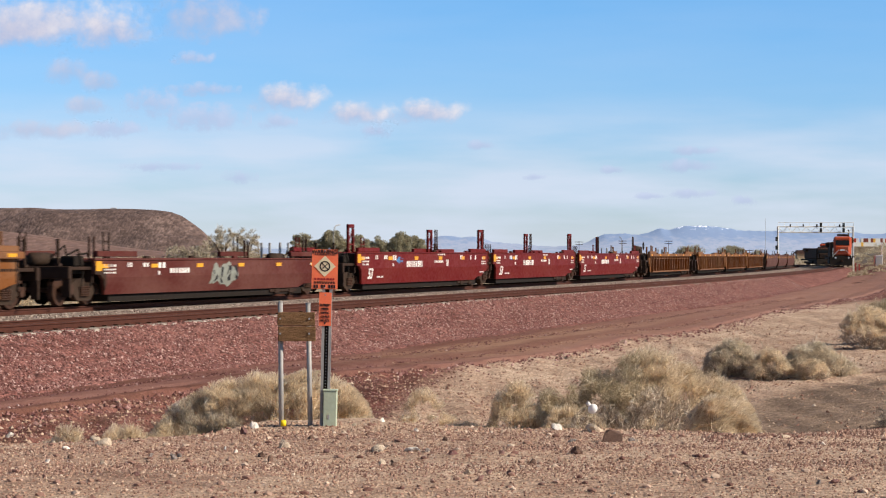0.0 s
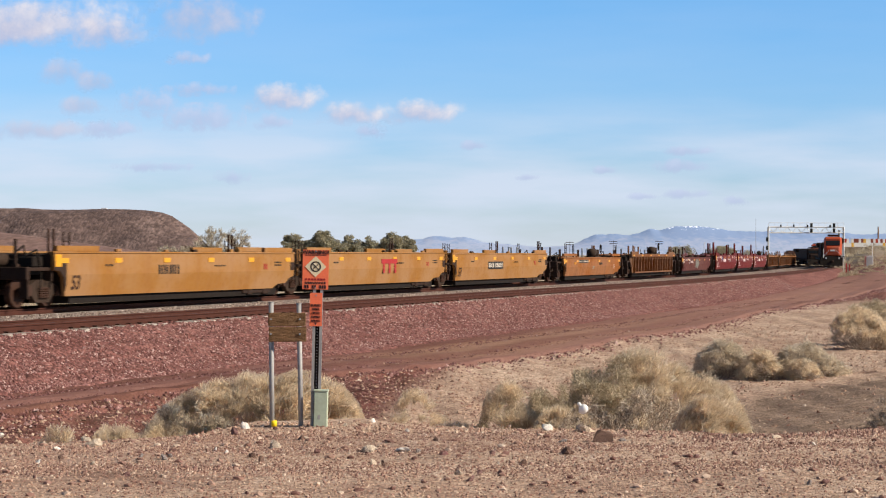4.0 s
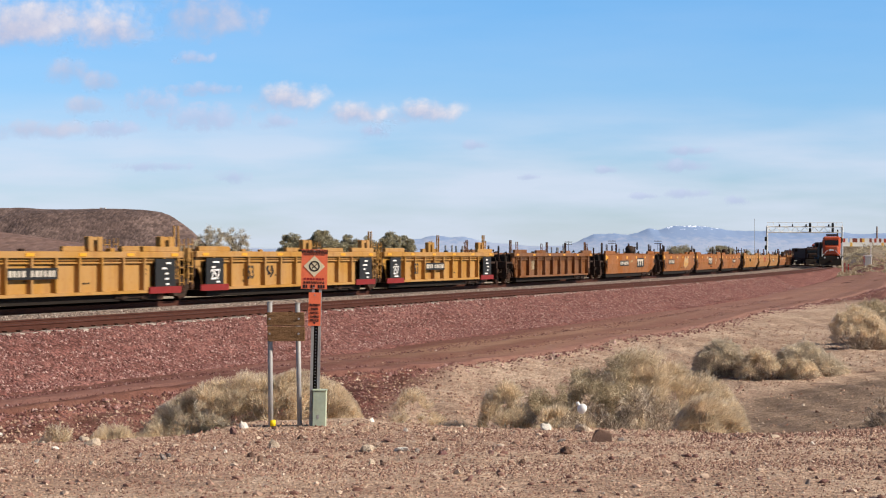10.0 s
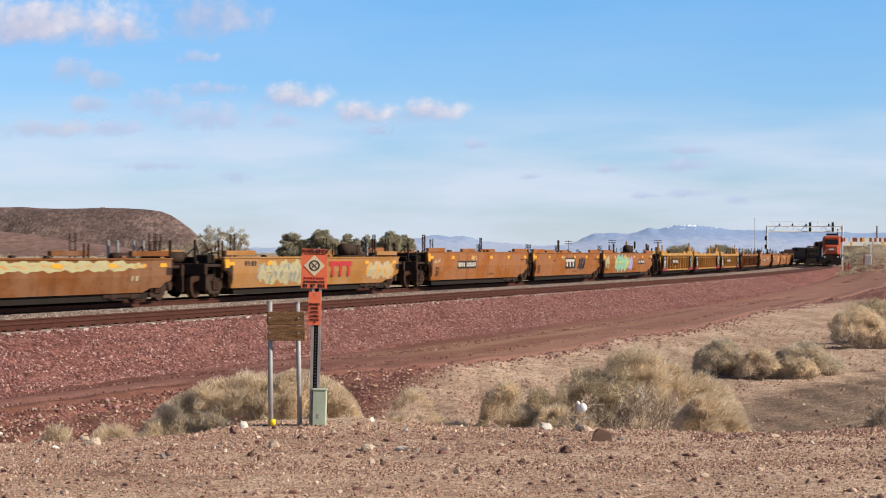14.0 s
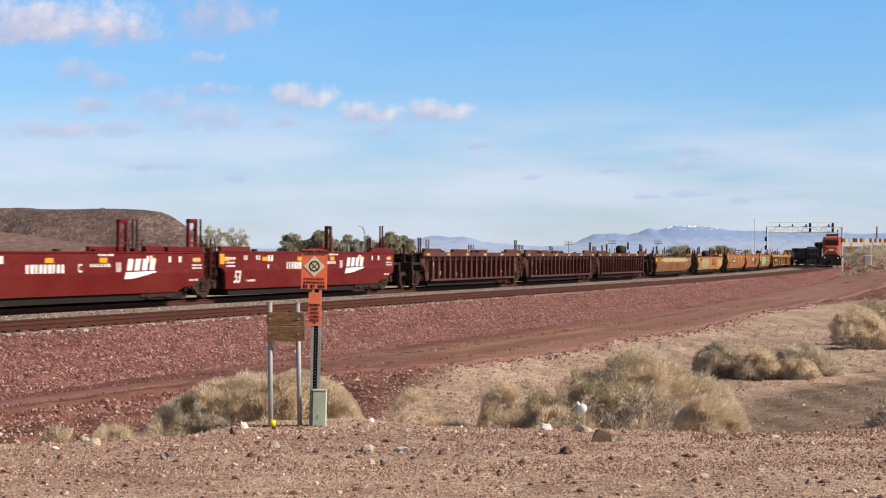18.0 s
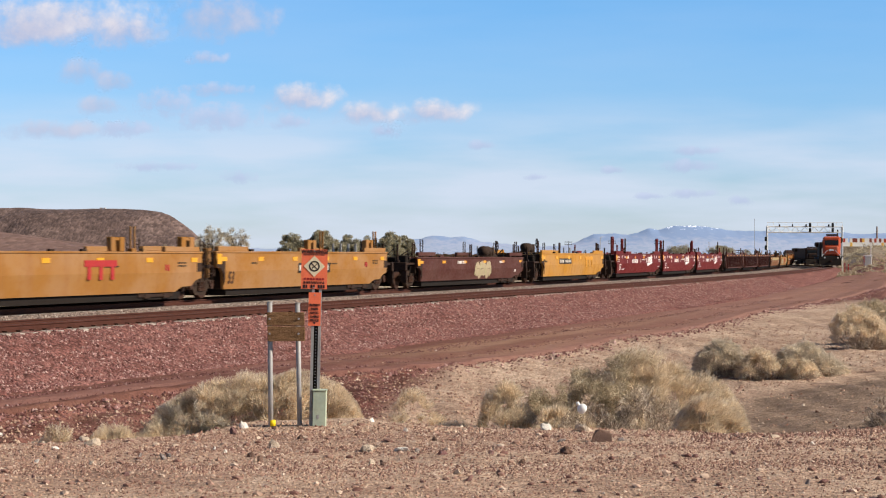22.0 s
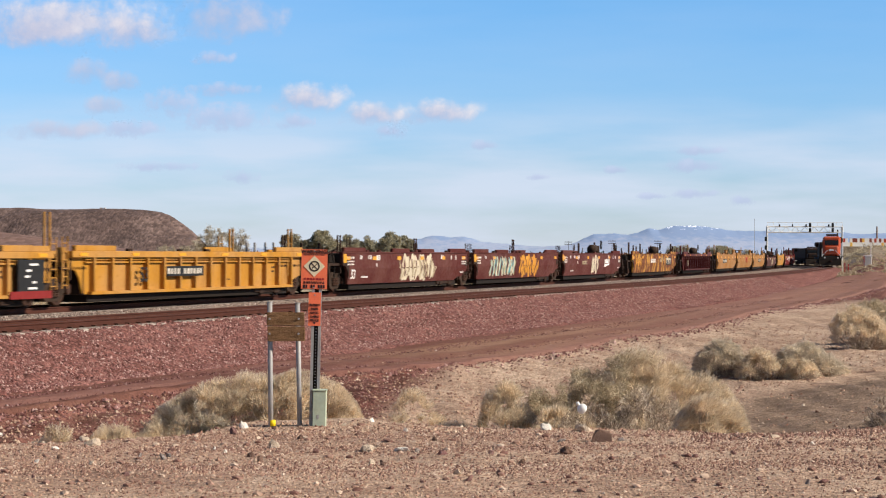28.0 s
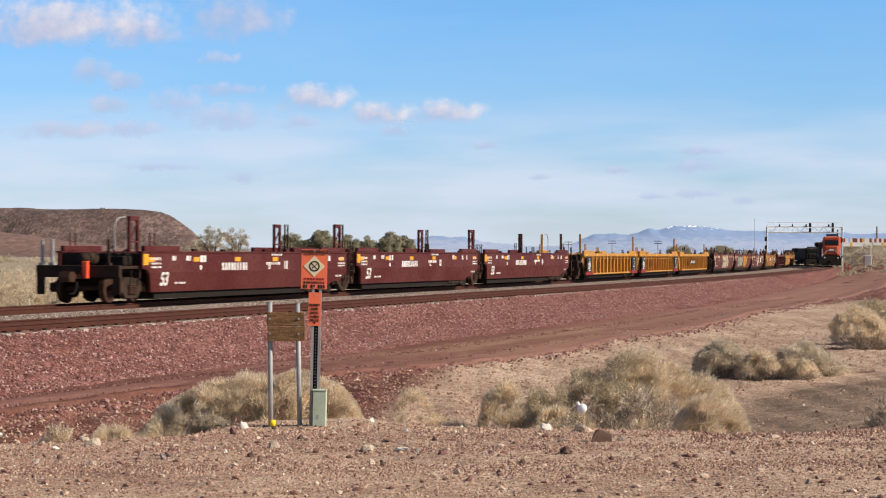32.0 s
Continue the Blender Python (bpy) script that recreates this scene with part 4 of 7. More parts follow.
                link("pipe", cached(("pipe", k), lambda bm: [rod(bm, p, q, 0.028, 6) for p, q in (((0, 0, 0.55), (0.05, -0.03, 1.05)), ((0.05, -0.03, 1.05), (-0.1, 0.05, 1.6 + 0.12 * k)), ((-0.1, 0.05, 1.6 + 0.12 * k), (-0.5, 0.2, 1.55)))]), M_DARK, gear, at=Matrix.Translation((hx, hy, 0)))
            for sy in (-1, 1):
                link("ladder", cached("ladder", ladder_build), M_GRIME if kind == "smooth" and paint not in ("red", "plum") else P, unit, at=pose(x - s * 0.95, sy * 1.42, 0.75))
        elif s < 0:
            truck(unit, x)
        if e == "joint":
            for sy in (-1, 1):
                link("end_ladder", cached("end_ladder", lambda bm: [rod(bm, (q, 0, 0.0), (q, 0, 1.55), 0.022, 6) for q in (-0.17, 0.17)] + [rod(bm, (-0.17, 0, h), (0.17, 0, h), 0.016, 6) for h in np.arange(0.1, 1.5, 0.25)]), P if kind == "ribbed" else M_GRIME, unit, at=Matrix.Translation((x - s * 0.34, sy * 1.38, 0.55)))
                link("end_bracket", cached("end_bracket", lambda bm: (box(bm, -0.16, 0.16, -0.1, 0.1, 1.3, 1.78, 0.02), box(bm, -0.09, 0.09, -0.08, 0.08, 0.75, 1.3, 0.02))), P, unit, at=Matrix.Translation((x - s * 0.45, sy * 1.2, 0)))
        if opts.get("tank") == ("front" if s > 0 else "rear"):
            br = link("brake_tank", cached("brake_tank", brake_build, True), M_TRUCK, unit, "dark brake reservoir on a platform", at=Matrix.Translation((x - s * 2.3, -0.2, TOP + 0.03)))
            link("brake_wheel", cached("brake_wheel", brake_wheel_build), M_DARK, br, at=Matrix.Translation((0.95, -0.3, 0.55)))
            link("tank_deck", cached("tank_deck", lambda bm: box(bm, -1.4, 1.4, -1.4, 1.4, 0, 0.06)), M_DARK, unit, at=Matrix.Translation((x - s * 2.3, 0, TOP - 0.04)))
        rack = opts.get("rack")
        if rack == "tall" and (s > 0 or e == "coupler"):
            for sy in ((1,) if e == "coupler" else (-1, 1)) if s > 0 else (-1,):
                link("container_rack", cached("goalpost", goalpost_build), P, unit, "tall dark steel post frame", at=Matrix.Translation((x - s * (-0.2 if s < 0 else 0.2 if e == "coupler" else 1.2), sy * 1.3, TOP)))
        if rack == "tall" and e == "coupler":
            link("hose_arch", cached("hose_arch", arch_build), M_STEEL, unit, "bent pipe", at=pose(x - s * 0.3, -0.4, 1.7, 0, 0, 0 if s < 0 else 180))
        if rack == "box" and s > 0:
            for sy in (-1, 1):
                link("container_box", cached("rack_box", lambda bm: (box(bm, -0.5, -0.16, -0.1, 0.1, 0, 0.5, 0.02), box(bm, 0.16, 0.5, -0.1, 0.1, 0, 0.5, 0.02), box(bm, -0.45, 0.45, -0.06, 0.06, 0.38, 0.48))), P, unit,
                     "painted box guides", at=Matrix.Translation((x - s * 1.5, sy * 1.3, TOP + 0.03)))
        if rack != "none" and (s > 0 or (rack != "tall" and e == "coupler")):
            h = 1.15 if rack == "tall" else opts.get("posts", 0.75)
            for sy in (-1, 1) if e == "coupler" or rack == "tall" else (1,) if kind == "smooth" else (-1,):
                for dx in (-0.16, 0.16):
                    link("post", cached(("post", h), lambda bm: box(bm, -0.03, 0.03, -0.03, 0.03, 0, h + 0.5, 0.008)), P if kind == "ribbed" or rack == "box" else M_WHEEL, unit,
                         at=Matrix.Translation((x - s * (0.42 + dx), sy * 1.2, TOP - 0.5)))
    # markings on the camera's side
    for k, x in enumerate(np.linspace(a + 1.0, b - 1.0, 6)):
        z = 1.40 if kind == "smooth" else TOP - 0.07
        link("reflector", plate(0.5, 0.15 if kind == "smooth" else 0.1), M_YEL, unit, at=Matrix.Translation((x, (side_y(z, kind) if kind == "smooth" else -1.535) - 0.012, z)))
    if kind == "smooth":
        link("placard", plate(0.38, 0.36), M_YEL, unit, "yellow square placard", at=Matrix.Translation((a + 0.6, side_y(1.4, kind) - 0.013, 1.40)))
    if kind == "smooth" and paint not in ("red", "plum"):
        link("end_panel", cached("dark_rear_panel", lambda bm: prism(bm, [(0.352, 1.40), (1.12, 1.40), (1.12, 0.72), (1.02, 0.5), (0.95, 0.9), (0.7, 1.08), (0.352, 1.12)], -1.512, -1.49)), M_GRIME, unit, "flat dark end panel", at=Matrix.Translation((a, 0, 0)))
        link("end_panel", cached("dark_front_panel", lambda bm: prism(bm, [(-0.352, 1.3), (-0.352, 1.0), (-0.75, 1.0), (-0.75, 1.3)], -1.512, -1.49)), M_GRIME, unit, at=Matrix.Translation((b, 0, 0)))
    if opts.get("ends") == "black":
        for x in (a + 1.75, b - 1.75):
            link("end_panel", cached("end_panel", lambda bm: box(bm, -0.75, 0.75, -0.02, 0.02, 0.0, 1.0)), M_BLACK, unit, "black end panel", at=Matrix.Translation((x, -1.555, 0.44)))
            link("red_sill", cached("red_sill", lambda bm: box(bm, -1.2, 1.2, -0.025, 0.025, -0.1, 0.12)), M_SILL, unit, "dark red lower sill", at=Matrix.Translation((x, -1.56, 0.42)))
            for k in range(5):
                if k in (1, 2) and x < 0:
                    continue
                link("lettering", plate(rs.uniform(0.15, 0.55), 0.06), M_WHITE, unit, at=Matrix.Translation((x + rs.uniform(-0.25, 0.25), -1.583, 0.62 + 0.17 * k)))
        link("lettering", letters("257", 0.5), M_WHITE, unit, at=Matrix.Translation((a + 1.75, -1.59, 0.86)))
    for what, *v in opts.get("marks", ()):
        if what == "bars":
            fx, z, w, h, n, mat = v
            bars(unit, kind, a + fx * (b - a), z, w, h, n, mat, seed + int(fx * 999))
        elif what == "text":
            fx, z, size, text, mat = v
            link("lettering", letters(text, size), mat, unit, at=Matrix.Translation((a + fx * (b - a), side_y(z, kind) - 0.014 - (0.185 if kind == "ribbed" else 0), z)) @ tilt_at(z, kind))
        elif what == "panel":
            fx, z, w, h = v
            w, h = w * 1.75, h * 0.92
            link("number_panel", plate(w, h), M_BLACK, unit, "black number panel", at=Matrix.Translation((a + fx * (b - a), side_y(z, kind) - 0.010 - (0.185 if kind == "ribbed" else 0), z)))
            link("number_panel", plate(w - 0.06, h - 0.06), M_BLACK, unit, at=Matrix.Translation((a + fx * (b - a), side_y(z, kind) - 0.013 - (0.185 if kind == "ribbed" else 0), z)))
            bm = bmesh.new()
            at, rr = -w / 2 + 0.07, random.Random(seed)
            for k in range(11):
                if k != 4:
                    box(bm, at, at + (w - 0.2) / 11 * (0.58 if k % 3 else 0.72), -0.006, 0.006, -h / 2 + 0.075, h / 2 - 0.075)
                at += (w - 0.15) / 11
            tagged(link("lettering", bm_mesh(bm, "lettering"), M_OFFWHITE, unit, at=Matrix.Translation((a + fx * (b - a), side_y(z, kind) - 0.018 - (0.185 if kind == "ribbed" else 0), z))), kind="stuff")
        elif what == "logo":
            logo(unit, kind, a + v[0] * (b - a), v[1], v[2])
        elif what == "blocks":
            three_blocks(unit, kind, a + v[0] * (b - a), v[1], v[2], v[3], v[4])
        elif what == "graffiti":
            fx, w, z0, z1, colors = v
            graffiti(unit, kind, a + fx * (b - a), w, z0, z1, colors, seed + 7, "sprayed graffiti shapes")
    for k, f in enumerate((0.22, 0.37, 0.55, 0.70, 0.83)):
        link("top_bracket", cached("top_bracket", lambda bm: box(bm, -0.16, 0.16, -0.06, 0.06, 0.0, 0.085, 0.015)), M_GRIME if (seed + k) % 3 else P, unit, at=Matrix.Translation((a + (b - a) * (f + rs.uniform(-0.03, 0.03)), 1.42 if k % 2 else -1.42, TOP + 0.028)))
    link("under_sill", cached("under_sill", lambda bm: (box(bm, -1.3, 1.3, -0.12, 0.12, 0.17, 0.3, 0.02), box(bm, -0.9, -0.5, -0.16, 0.16, 0.12, 0.3, 0.03), box(bm, 0.5, 1.0, -0.16, 0.16, 0.12, 0.3, 0.03))), M_GRIME, unit, "grimy brackets under the sill", at=Matrix.Translation((b - 3.6, -1.22, 0.02)))
    if opts.get("low"):
        # an older well with a lower side: what is on the side closes up, what stands on its top comes down
        press = Matrix.Translation((0, 0, 0.34)) @ Matrix.Diagonal((1, 1, (LOW_TOP - 0.34) / (TOP - 0.34), 1)) @ Matrix.Translation((0, 0, -0.34))
        sink = Matrix.Translation((0, 0, LOW_TOP - TOP))
        for ch in unit.children:
            kind_of = ch.name.split(".")[0]
            if kind_of in ("side_panel", "end_panel", "reflector", "placard", "lettering", "logo", "logo_panel", "number_panel", "graffiti", "end_wall", "bulkhead"):
                ch.matrix_basis = press @ ch.matrix_basis
            elif kind_of in ("top_chord", "brake_tank", "tank_deck", "top_bracket", "post", "end_bracket"):
                ch.matrix_basis = sink @ ch.matrix_basis
            elif kind_of == "raised_end":
                ch.matrix_basis = Matrix.Translation((0, 0, -0.17)) @ ch.matrix_basis
    return unit


W, Kk, MR = M_WHITE, M_BLACK, M_MAROON
STEN = [("bars", 0.07, 1.42, 0.9, 0.09, 4, W), ("bars", 0.07, 1.27, 0.8, 0.06, 5, W), ("bars", 0.07, 1.15, 0.8, 0.06, 5, W), ("bars", 0.14, 1.44, 0.35, 0.16, 2, W),
        ("bars", 0.20, 1.44, 0.5, 0.16, 2, W), ("bars", 0.26, 1.42, 0.6, 0.22, 2, W), ("bars", 0.25, 1.12, 0.25, 0.14, 1, W), ("bars", 0.95, 1.40, 0.7, 0.09, 3, W),
        ("bars", 0.88, 1.42, 0.3, 0.2, 1, W), ("bars", 0.84, 1.42, 0.3, 0.2, 1, W), ("bars", 0.95, 1.22, 0.8, 0.06, 5, W), ("bars", 0.95, 1.12, 0.8, 0.06, 5, W), ("bars", 0.76, 1.44, 0.5, 0.2, 2, W),
        ("bars", 0.94, 0.72, 0.7, 0.07, 4, W), ("bars", 0.17, 0.62, 0.9, 0.07, 5, W)]
RED_MARKS = STEN + [("text", 0.105, 0.74, 0.62, "53", W), ("bars", 0.40, 1.15, 2.4, 0.26, 9, W), ("bars", 0.58, 1.24, 1.4, 0.1, 6, W), ("bars", 0.645, 1.18, 0.35, 0.3, 2, W), ("bars", 0.6, 1.56, 1.1, 0.07, 5, W)]
GOLD_MARKS = [("text", 0.09, 0.72, 0.6, "53", M_WHEEL), ("bars", 0.9, 1.3, 0.7, 0.05, 5, Kk), ("bars", 0.9, 1.2, 0.7, 0.05, 5, Kk), ("bars", 0.63, 1.2, 1.0, 0.05, 6, Kk), ("bars", 0.2, 1.25, 0.6, 0.06, 4, Kk), ("bars", 0.84, 1.15, 0.4, 0.2, 2, MR)]
ORANGE_MARKS = [("text", 0.10, 0.72, 0.6, "53", M_WHEEL), ("bars", 0.92, 1.25, 0.7, 0.05, 5, Kk), ("bars", 0.6, 0.55, 1.2, 0.05, 6, Kk), ("bars", 0.3, 1.2, 0.5, 0.06, 3, Kk), ("bars", 0.43, 1.35, 0.9, 0.2, 3, SPRAY["cream"])]
YRIB_MARKS = [("text", 0.26, 0.9, 0.66, "53", Kk), ("bars", 0.84, 1.1, 0.5, 0.06, 3, Kk), ("bars", 0.84, 0.95, 0.5, 0.06, 3, Kk), ("bars", 0.42, 0.8, 0.5, 0.06, 3, Kk), ("bars", 0.62, 0.7, 0.5, 0.05, 3, Kk)]
BRIB_MARKS = [("bars", 0.12, 1.1, 0.6, 0.2, 3, SPRAY["cream"]), ("bars", 0.2, 0.75, 0.45, 0.06, 3, W), ("bars", 0.2, 0.65, 0.45, 0.06, 3, W), ("bars", 0.88, 0.95, 0.5, 0.35, 2, SPRAY["cream"]), ("bars", 0.8, 0.7, 0.4, 0.06, 2, W), ("bars", 0.33, 1.3, 0.3, 0.12, 1, W)]
PANEL = ("panel", 0.42, 1.02, 1.7, 0.36)

# each car: place of its front coupling along the line at the start, wells from front to back, paint, side, options, label
def unit_opts(**k):
    return k


CONSIST = [
    (192.8, 3, 64.2, "brown", "smooth", "dark brown double-stack well car, empty", [unit_opts(posts=0.6)] * 3),
    (128.6, 3, 64.3, "rust", "ribbed", "rusty ochre ribbed well car with whitish graffiti, empty",
     [unit_opts(posts=0.6), unit_opts(posts=0.6, marks=[("graffiti", 0.3, 3.0, 0.5, 1.4, ("ivory",))]),
      unit_opts(posts=0.6, marks=[("graffiti", 0.22, 4.5, 0.45, 1.42, ("ivory", "cream")), ("graffiti", 0.72, 4.0, 0.45, 1.42, ("ivory", "cream"))])]),
    (64.3, 1, 24.7, "rust", "ribbed", "rust-stained ochre ribbed well car, empty", [unit_opts(tank="rear", posts=0.5)]),
    (39.6, 3, 64.9, "red", "smooth", "oxide red smooth-sided well car with tall post frames, empty",
     [unit_opts(rack="tall", marks=RED_MARKS), unit_opts(rack="tall", marks=RED_MARKS + [("graffiti", 0.2, 0.8, 1.25, 1.55, ("blue",))]), unit_opts(rack="tall", marks=RED_MARKS + [("graffiti", 0.3, 1.0, 1.2, 1.55, ("blue",))])]),
    (-25.3, 1, 23.2, "maroon", "smooth", "faded maroon well car with sprayed graffiti, empty",
     [unit_opts(low=True, posts=0.7, marks=STEN[:8] + [("bars", 0.33, 1.2, 1.6, 0.2, 7, W), ("graffiti", 0.52, 2.3, 0.5, 1.55, ("grey", "black", "grey"))])]),
    (-48.5, 1, 24.2, "rust", "ribbed", "rust-stained ochre ribbed well car, empty", [unit_opts(tank="front", posts=0.6, marks=[("bars", 0.48, 1.0, 0.6, 0.2, 2, W), ("bars", 0.4, 0.7, 0.5, 0.1, 2, SPRAY["cream"])])]),
    (-72.7, 1, 22.4, "orange", "smooth", "weathered orange well car with worn red marks, empty", [unit_opts(low=True, tank="front", posts=0.5, marks=[("panel", 0.33, 1.38, 1.7, 0.26), ("bars", 0.62, 1.2, 1.0, 0.16, 4, Kk), ("graffiti", 0.5, 0.9, 0.7, 1.15, ("grey",)), ("bars", 0.2, 1.25, 0.7, 0.16, 3, SPRAY["orange"]), ("bars", 0.86, 0.95, 0.3, 0.3, 1, W)])]),
    (-95.1, 3, 64.0, "gold", "smooth", "weathered golden smooth-sided well car, empty",
     [unit_opts(posts=0.7, marks=GOLD_MARKS + [("panel", 0.42, 1.05, 1.7, 0.4)]), unit_opts(posts=0.7, marks=GOLD_MARKS + [("blocks", 0.56, 1.08, MR, None, 1.15)]), unit_opts(posts=0.7, marks=GOLD_MARKS + [("bars", 0.42, 1.1, 1.7, 0.3, 8, Kk)])]),
    (-159.1, 3, 61.8, "orange", "smooth", "weathered orange smooth-sided well car with faint graffiti, empty",
     [unit_opts(posts=0.8, tank="front", marks=ORANGE_MARKS + [("panel", 0.62, 1.05, 1.6, 0.36), ("graffiti", 0.82, 1.6, 1.0, 1.55, ("cream",))]),
      unit_opts(posts=0.8, marks=ORANGE_MARKS + [("blocks", 0.55, 1.08, M_OFFWHITE, Kk, 1.25), ("graffiti", 0.78, 0.9, 0.7, 1.55, ("cream",))]),
      unit_opts(posts=0.8, marks=ORANGE_MARKS + [("panel", 0.25, 1.05, 1.8, 0.4), ("graffiti", 0.70, 2.6, 0.5, 1.5, ("cream", "orange"))])]),
    (-220.9, 1, 24.1, "orange", "smooth", "weathered orange well car with a black logo panel, empty", [unit_opts(tank="front", posts=0.7, marks=[("blocks", 0.68, 1.05, M_OFFWHITE, Kk, 1.25), ("panel", 0.36, 1.02, 1.9, 0.38), ("graffiti", 0.5, 0.7, 0.95, 1.35, ("olive",))])]),
    (-245.0, 1, 24.8, "rust", "ribbed", "rust-stained ochre ribbed well car, empty", [unit_opts(ribs=10, posts=0.7, marks=[("bars", 0.25, 1.0, 0.7, 0.5, 3, SPRAY["cream"]), ("bars", 0.48, 0.95, 0.5, 0.4, 2, W), ("bars", 0.75, 1.05, 0.5, 0.3, 2, SPRAY["orange"])])]),
    (-269.8, 3, 60.8, "yellow", "ribbed", "yellow ribbed well car with black end panels, empty",
     [unit_opts(ends="black", rack="box", ribs=11, posts=0.9, marks=YRIB_MARKS + [PANEL]), unit_opts(ends="black", rack="box", ribs=11, posts=0.9, marks=YRIB_MARKS + [("graffiti", 0.38, 0.8, 0.6, 1.3, ("black",))]), unit_opts(ends="black", rack="box", ribs=11, posts=0.9, marks=YRIB_MARKS + [PANEL])]),
    (-330.6, 3, 63.8, "orange", "smooth", "weathered orange smooth-sided well car with sprayed graffiti, empty",
     [unit_opts(tank="front", posts=0.7, marks=ORANGE_MARKS + [("panel", 0.74, 1.05, 1.5, 0.34), ("graffiti", 0.36, 5.2, 0.40, 1.62, ("teal", "lime", "lime")), ("graffiti", 0.53, 1.5, 0.42, 1.50, ("lilac", "green", "teal")), ("graffiti", 0.09, 1.8, 0.6, 1.5, ("olive", "cream"))]),
      unit_opts(posts=0.8, marks=ORANGE_MARKS + [("blocks", 0.53, 1.05, M_OFFWHITE, Kk, 1.2), ("graffiti", 0.70, 2.2, 0.45, 1.5, ("black",))]),
      unit_opts(posts=0.8, marks=ORANGE_MARKS + [("panel", 0.36, 1.05, 1.9, 0.38), ("graffiti", 0.1, 1.2, 1.0, 1.5, ("cream",))])]),
    (-394.4, 1, 23.8, "gold", "smooth", "golden well car with red mark and grey-green graffiti, empty", [unit_opts(low=True, tank="front", posts=0.6, marks=[("blocks", 0.62, 1.1, M_MAROON, None, 1.4), ("graffiti", 0.30, 5.2, 0.4, 1.58, ("olive", "grey", "cream")), ("graffiti", 0.86, 3.6, 0.5, 1.5, ("cream", "orange", "olive")), ("bars", 0.14, 1.4, 1.2, 0.2, 4, Kk)])]),
    (-418.2, 1, 23.9, "rust", "smooth", "rust-streaked ochre well car with faded yellow upper side, empty", [unit_opts(low=True, posts=0.5, marks=[("graffiti", 0.52, 15.0, 1.16, 1.62, ("olive", "cream", "orange")), ("bars", 0.85, 0.9, 0.6, 0.2, 2, SPRAY["cream"])])]),
    (-442.1, 3, 61.6, "brown", "ribbed", "dark brown ribbed well car, empty", [unit_opts(ribs=17, posts=0.7, tank="front", marks=BRIB_MARKS), unit_opts(ribs=17, posts=0.7, marks=BRIB_MARKS), unit_opts(ribs=17, posts=0.7, marks=BRIB_MARKS + [("graffiti", 0.4, 2.5, 0.45, 0.85, ("grey",))])]),
    (-503.7, 3, 63.5, "red", "smooth", "empty oxide red smooth-sided well car with white logo and post frames",
     [unit_opts(rack="tall", marks=RED_MARKS + [("logo", 0.73, 1.05, 1.15), ("text", 0.51, 1.15, 0.36, c, W)]) for c in "BCA"]),
    (-567.2, 1, 22.2, "bright", "smooth", "bright yellow well car with faded red mark, empty", [unit_opts(tank="rear", posts=0.7, marks=[("panel", 0.36, 1.2, 1.9, 0.34), ("blocks", 0.74, 1.15, SPRAY["orange"], None, 1.2), ("bars", 0.08, 1.2, 0.6, 0.1, 3, Kk)])]),
    (-589.4, 1, 23.9, "brown", "smooth", "brown well car with cream graffiti, empty", [unit_opts(low=True, tank="front", posts=0.7, marks=[("graffiti", 0.58, 3.2, 0.4, 1.5, ("cream", "olive", "cream")), ("bars", 0.38, 1.38, 1.5, 0.16, 5, W), ("bars", 0.76, 1.38, 1.0, 0.14, 4, W), ("bars", 0.9, 0.8, 0.4, 0.14, 2, W)])]),
    (-613.3, 3, 62.0, "gold", "smooth", "golden smooth-sided well car with box guides, empty",
     [unit_opts(rack="box", posts=0.9, marks=GOLD_MARKS + [("panel", 0.52, 1.05, 2.0, 0.4)]), unit_opts(rack="box", posts=0.9, marks=GOLD_MARKS + [("blocks", 0.6, 1.1, MR, None, 1.15)]), unit_opts(rack="box", posts=0.9, marks=GOLD_MARKS + [("panel", 0.40, 1.05, 2.0, 0.4)])]),
    (-675.3, 1, 23.6, "plum", "ribbed", "maroon ribbed well car, empty", [unit_opts(ribs=12, posts=0.7, tank="front", marks=[("text", 0.14, 0.9, 0.6, "53", SPRAY["cream"]), ("bars", 0.27, 1.2, 0.6, 0.12, 3, SPRAY["grey"]), ("bars", 0.4, 1.2, 0.6, 0.12, 3, SPRAY["grey"]), ("bars", 0.5, 0.8, 0.5, 0.14, 3, W), ("bars", 0.65, 1.0, 0.6, 0.2, 3, SPRAY["grey"]), ("bars", 0.85, 1.0, 0.5, 0.2, 2, SPRAY["grey"])])]),
    (-698.9, 1, 25.1, "streaked", "smooth", "rust-streaked yellow and brown well car with graffiti, empty", [unit_opts(tank="front", posts=0.8, marks=[("blocks", 0.8, 1.12, M_OFFWHITE, Kk, 1.15), ("bars", 0.45, 1.15, 2.2, 0.3, 9, W), ("graffiti", 0.14, 2.4, 0.7, 1.58, ("orange",)), ("graffiti", 0.64, 1.8, 0.9, 1.58, ("cream",))])]),
    (-724.0, 3, 62.3, "maroon", "smooth", "faded maroon smooth-sided well car with white graffiti, empty",
     [unit_opts(tank="front", posts=0.7, marks=STEN + [("graffiti", 0.53, 2.2, 0.36, 1.62, ("ivory", "brown", "ivory")), ("logo", 0.73, 1.0, 0.9), ("bars", 0.36, 1.1, 1.6, 0.22, 6, SPRAY["cream"])]),
      unit_opts(posts=0.8, marks=STEN[:4] + [("graffiti", 0.32, 5.4, 0.36, 1.62, ("brown", "ivory", "olive", "ivory", "teal")), ("graffiti", 0.62, 4.4, 0.36, 1.62, ("orange", "brown", "orange"))]),
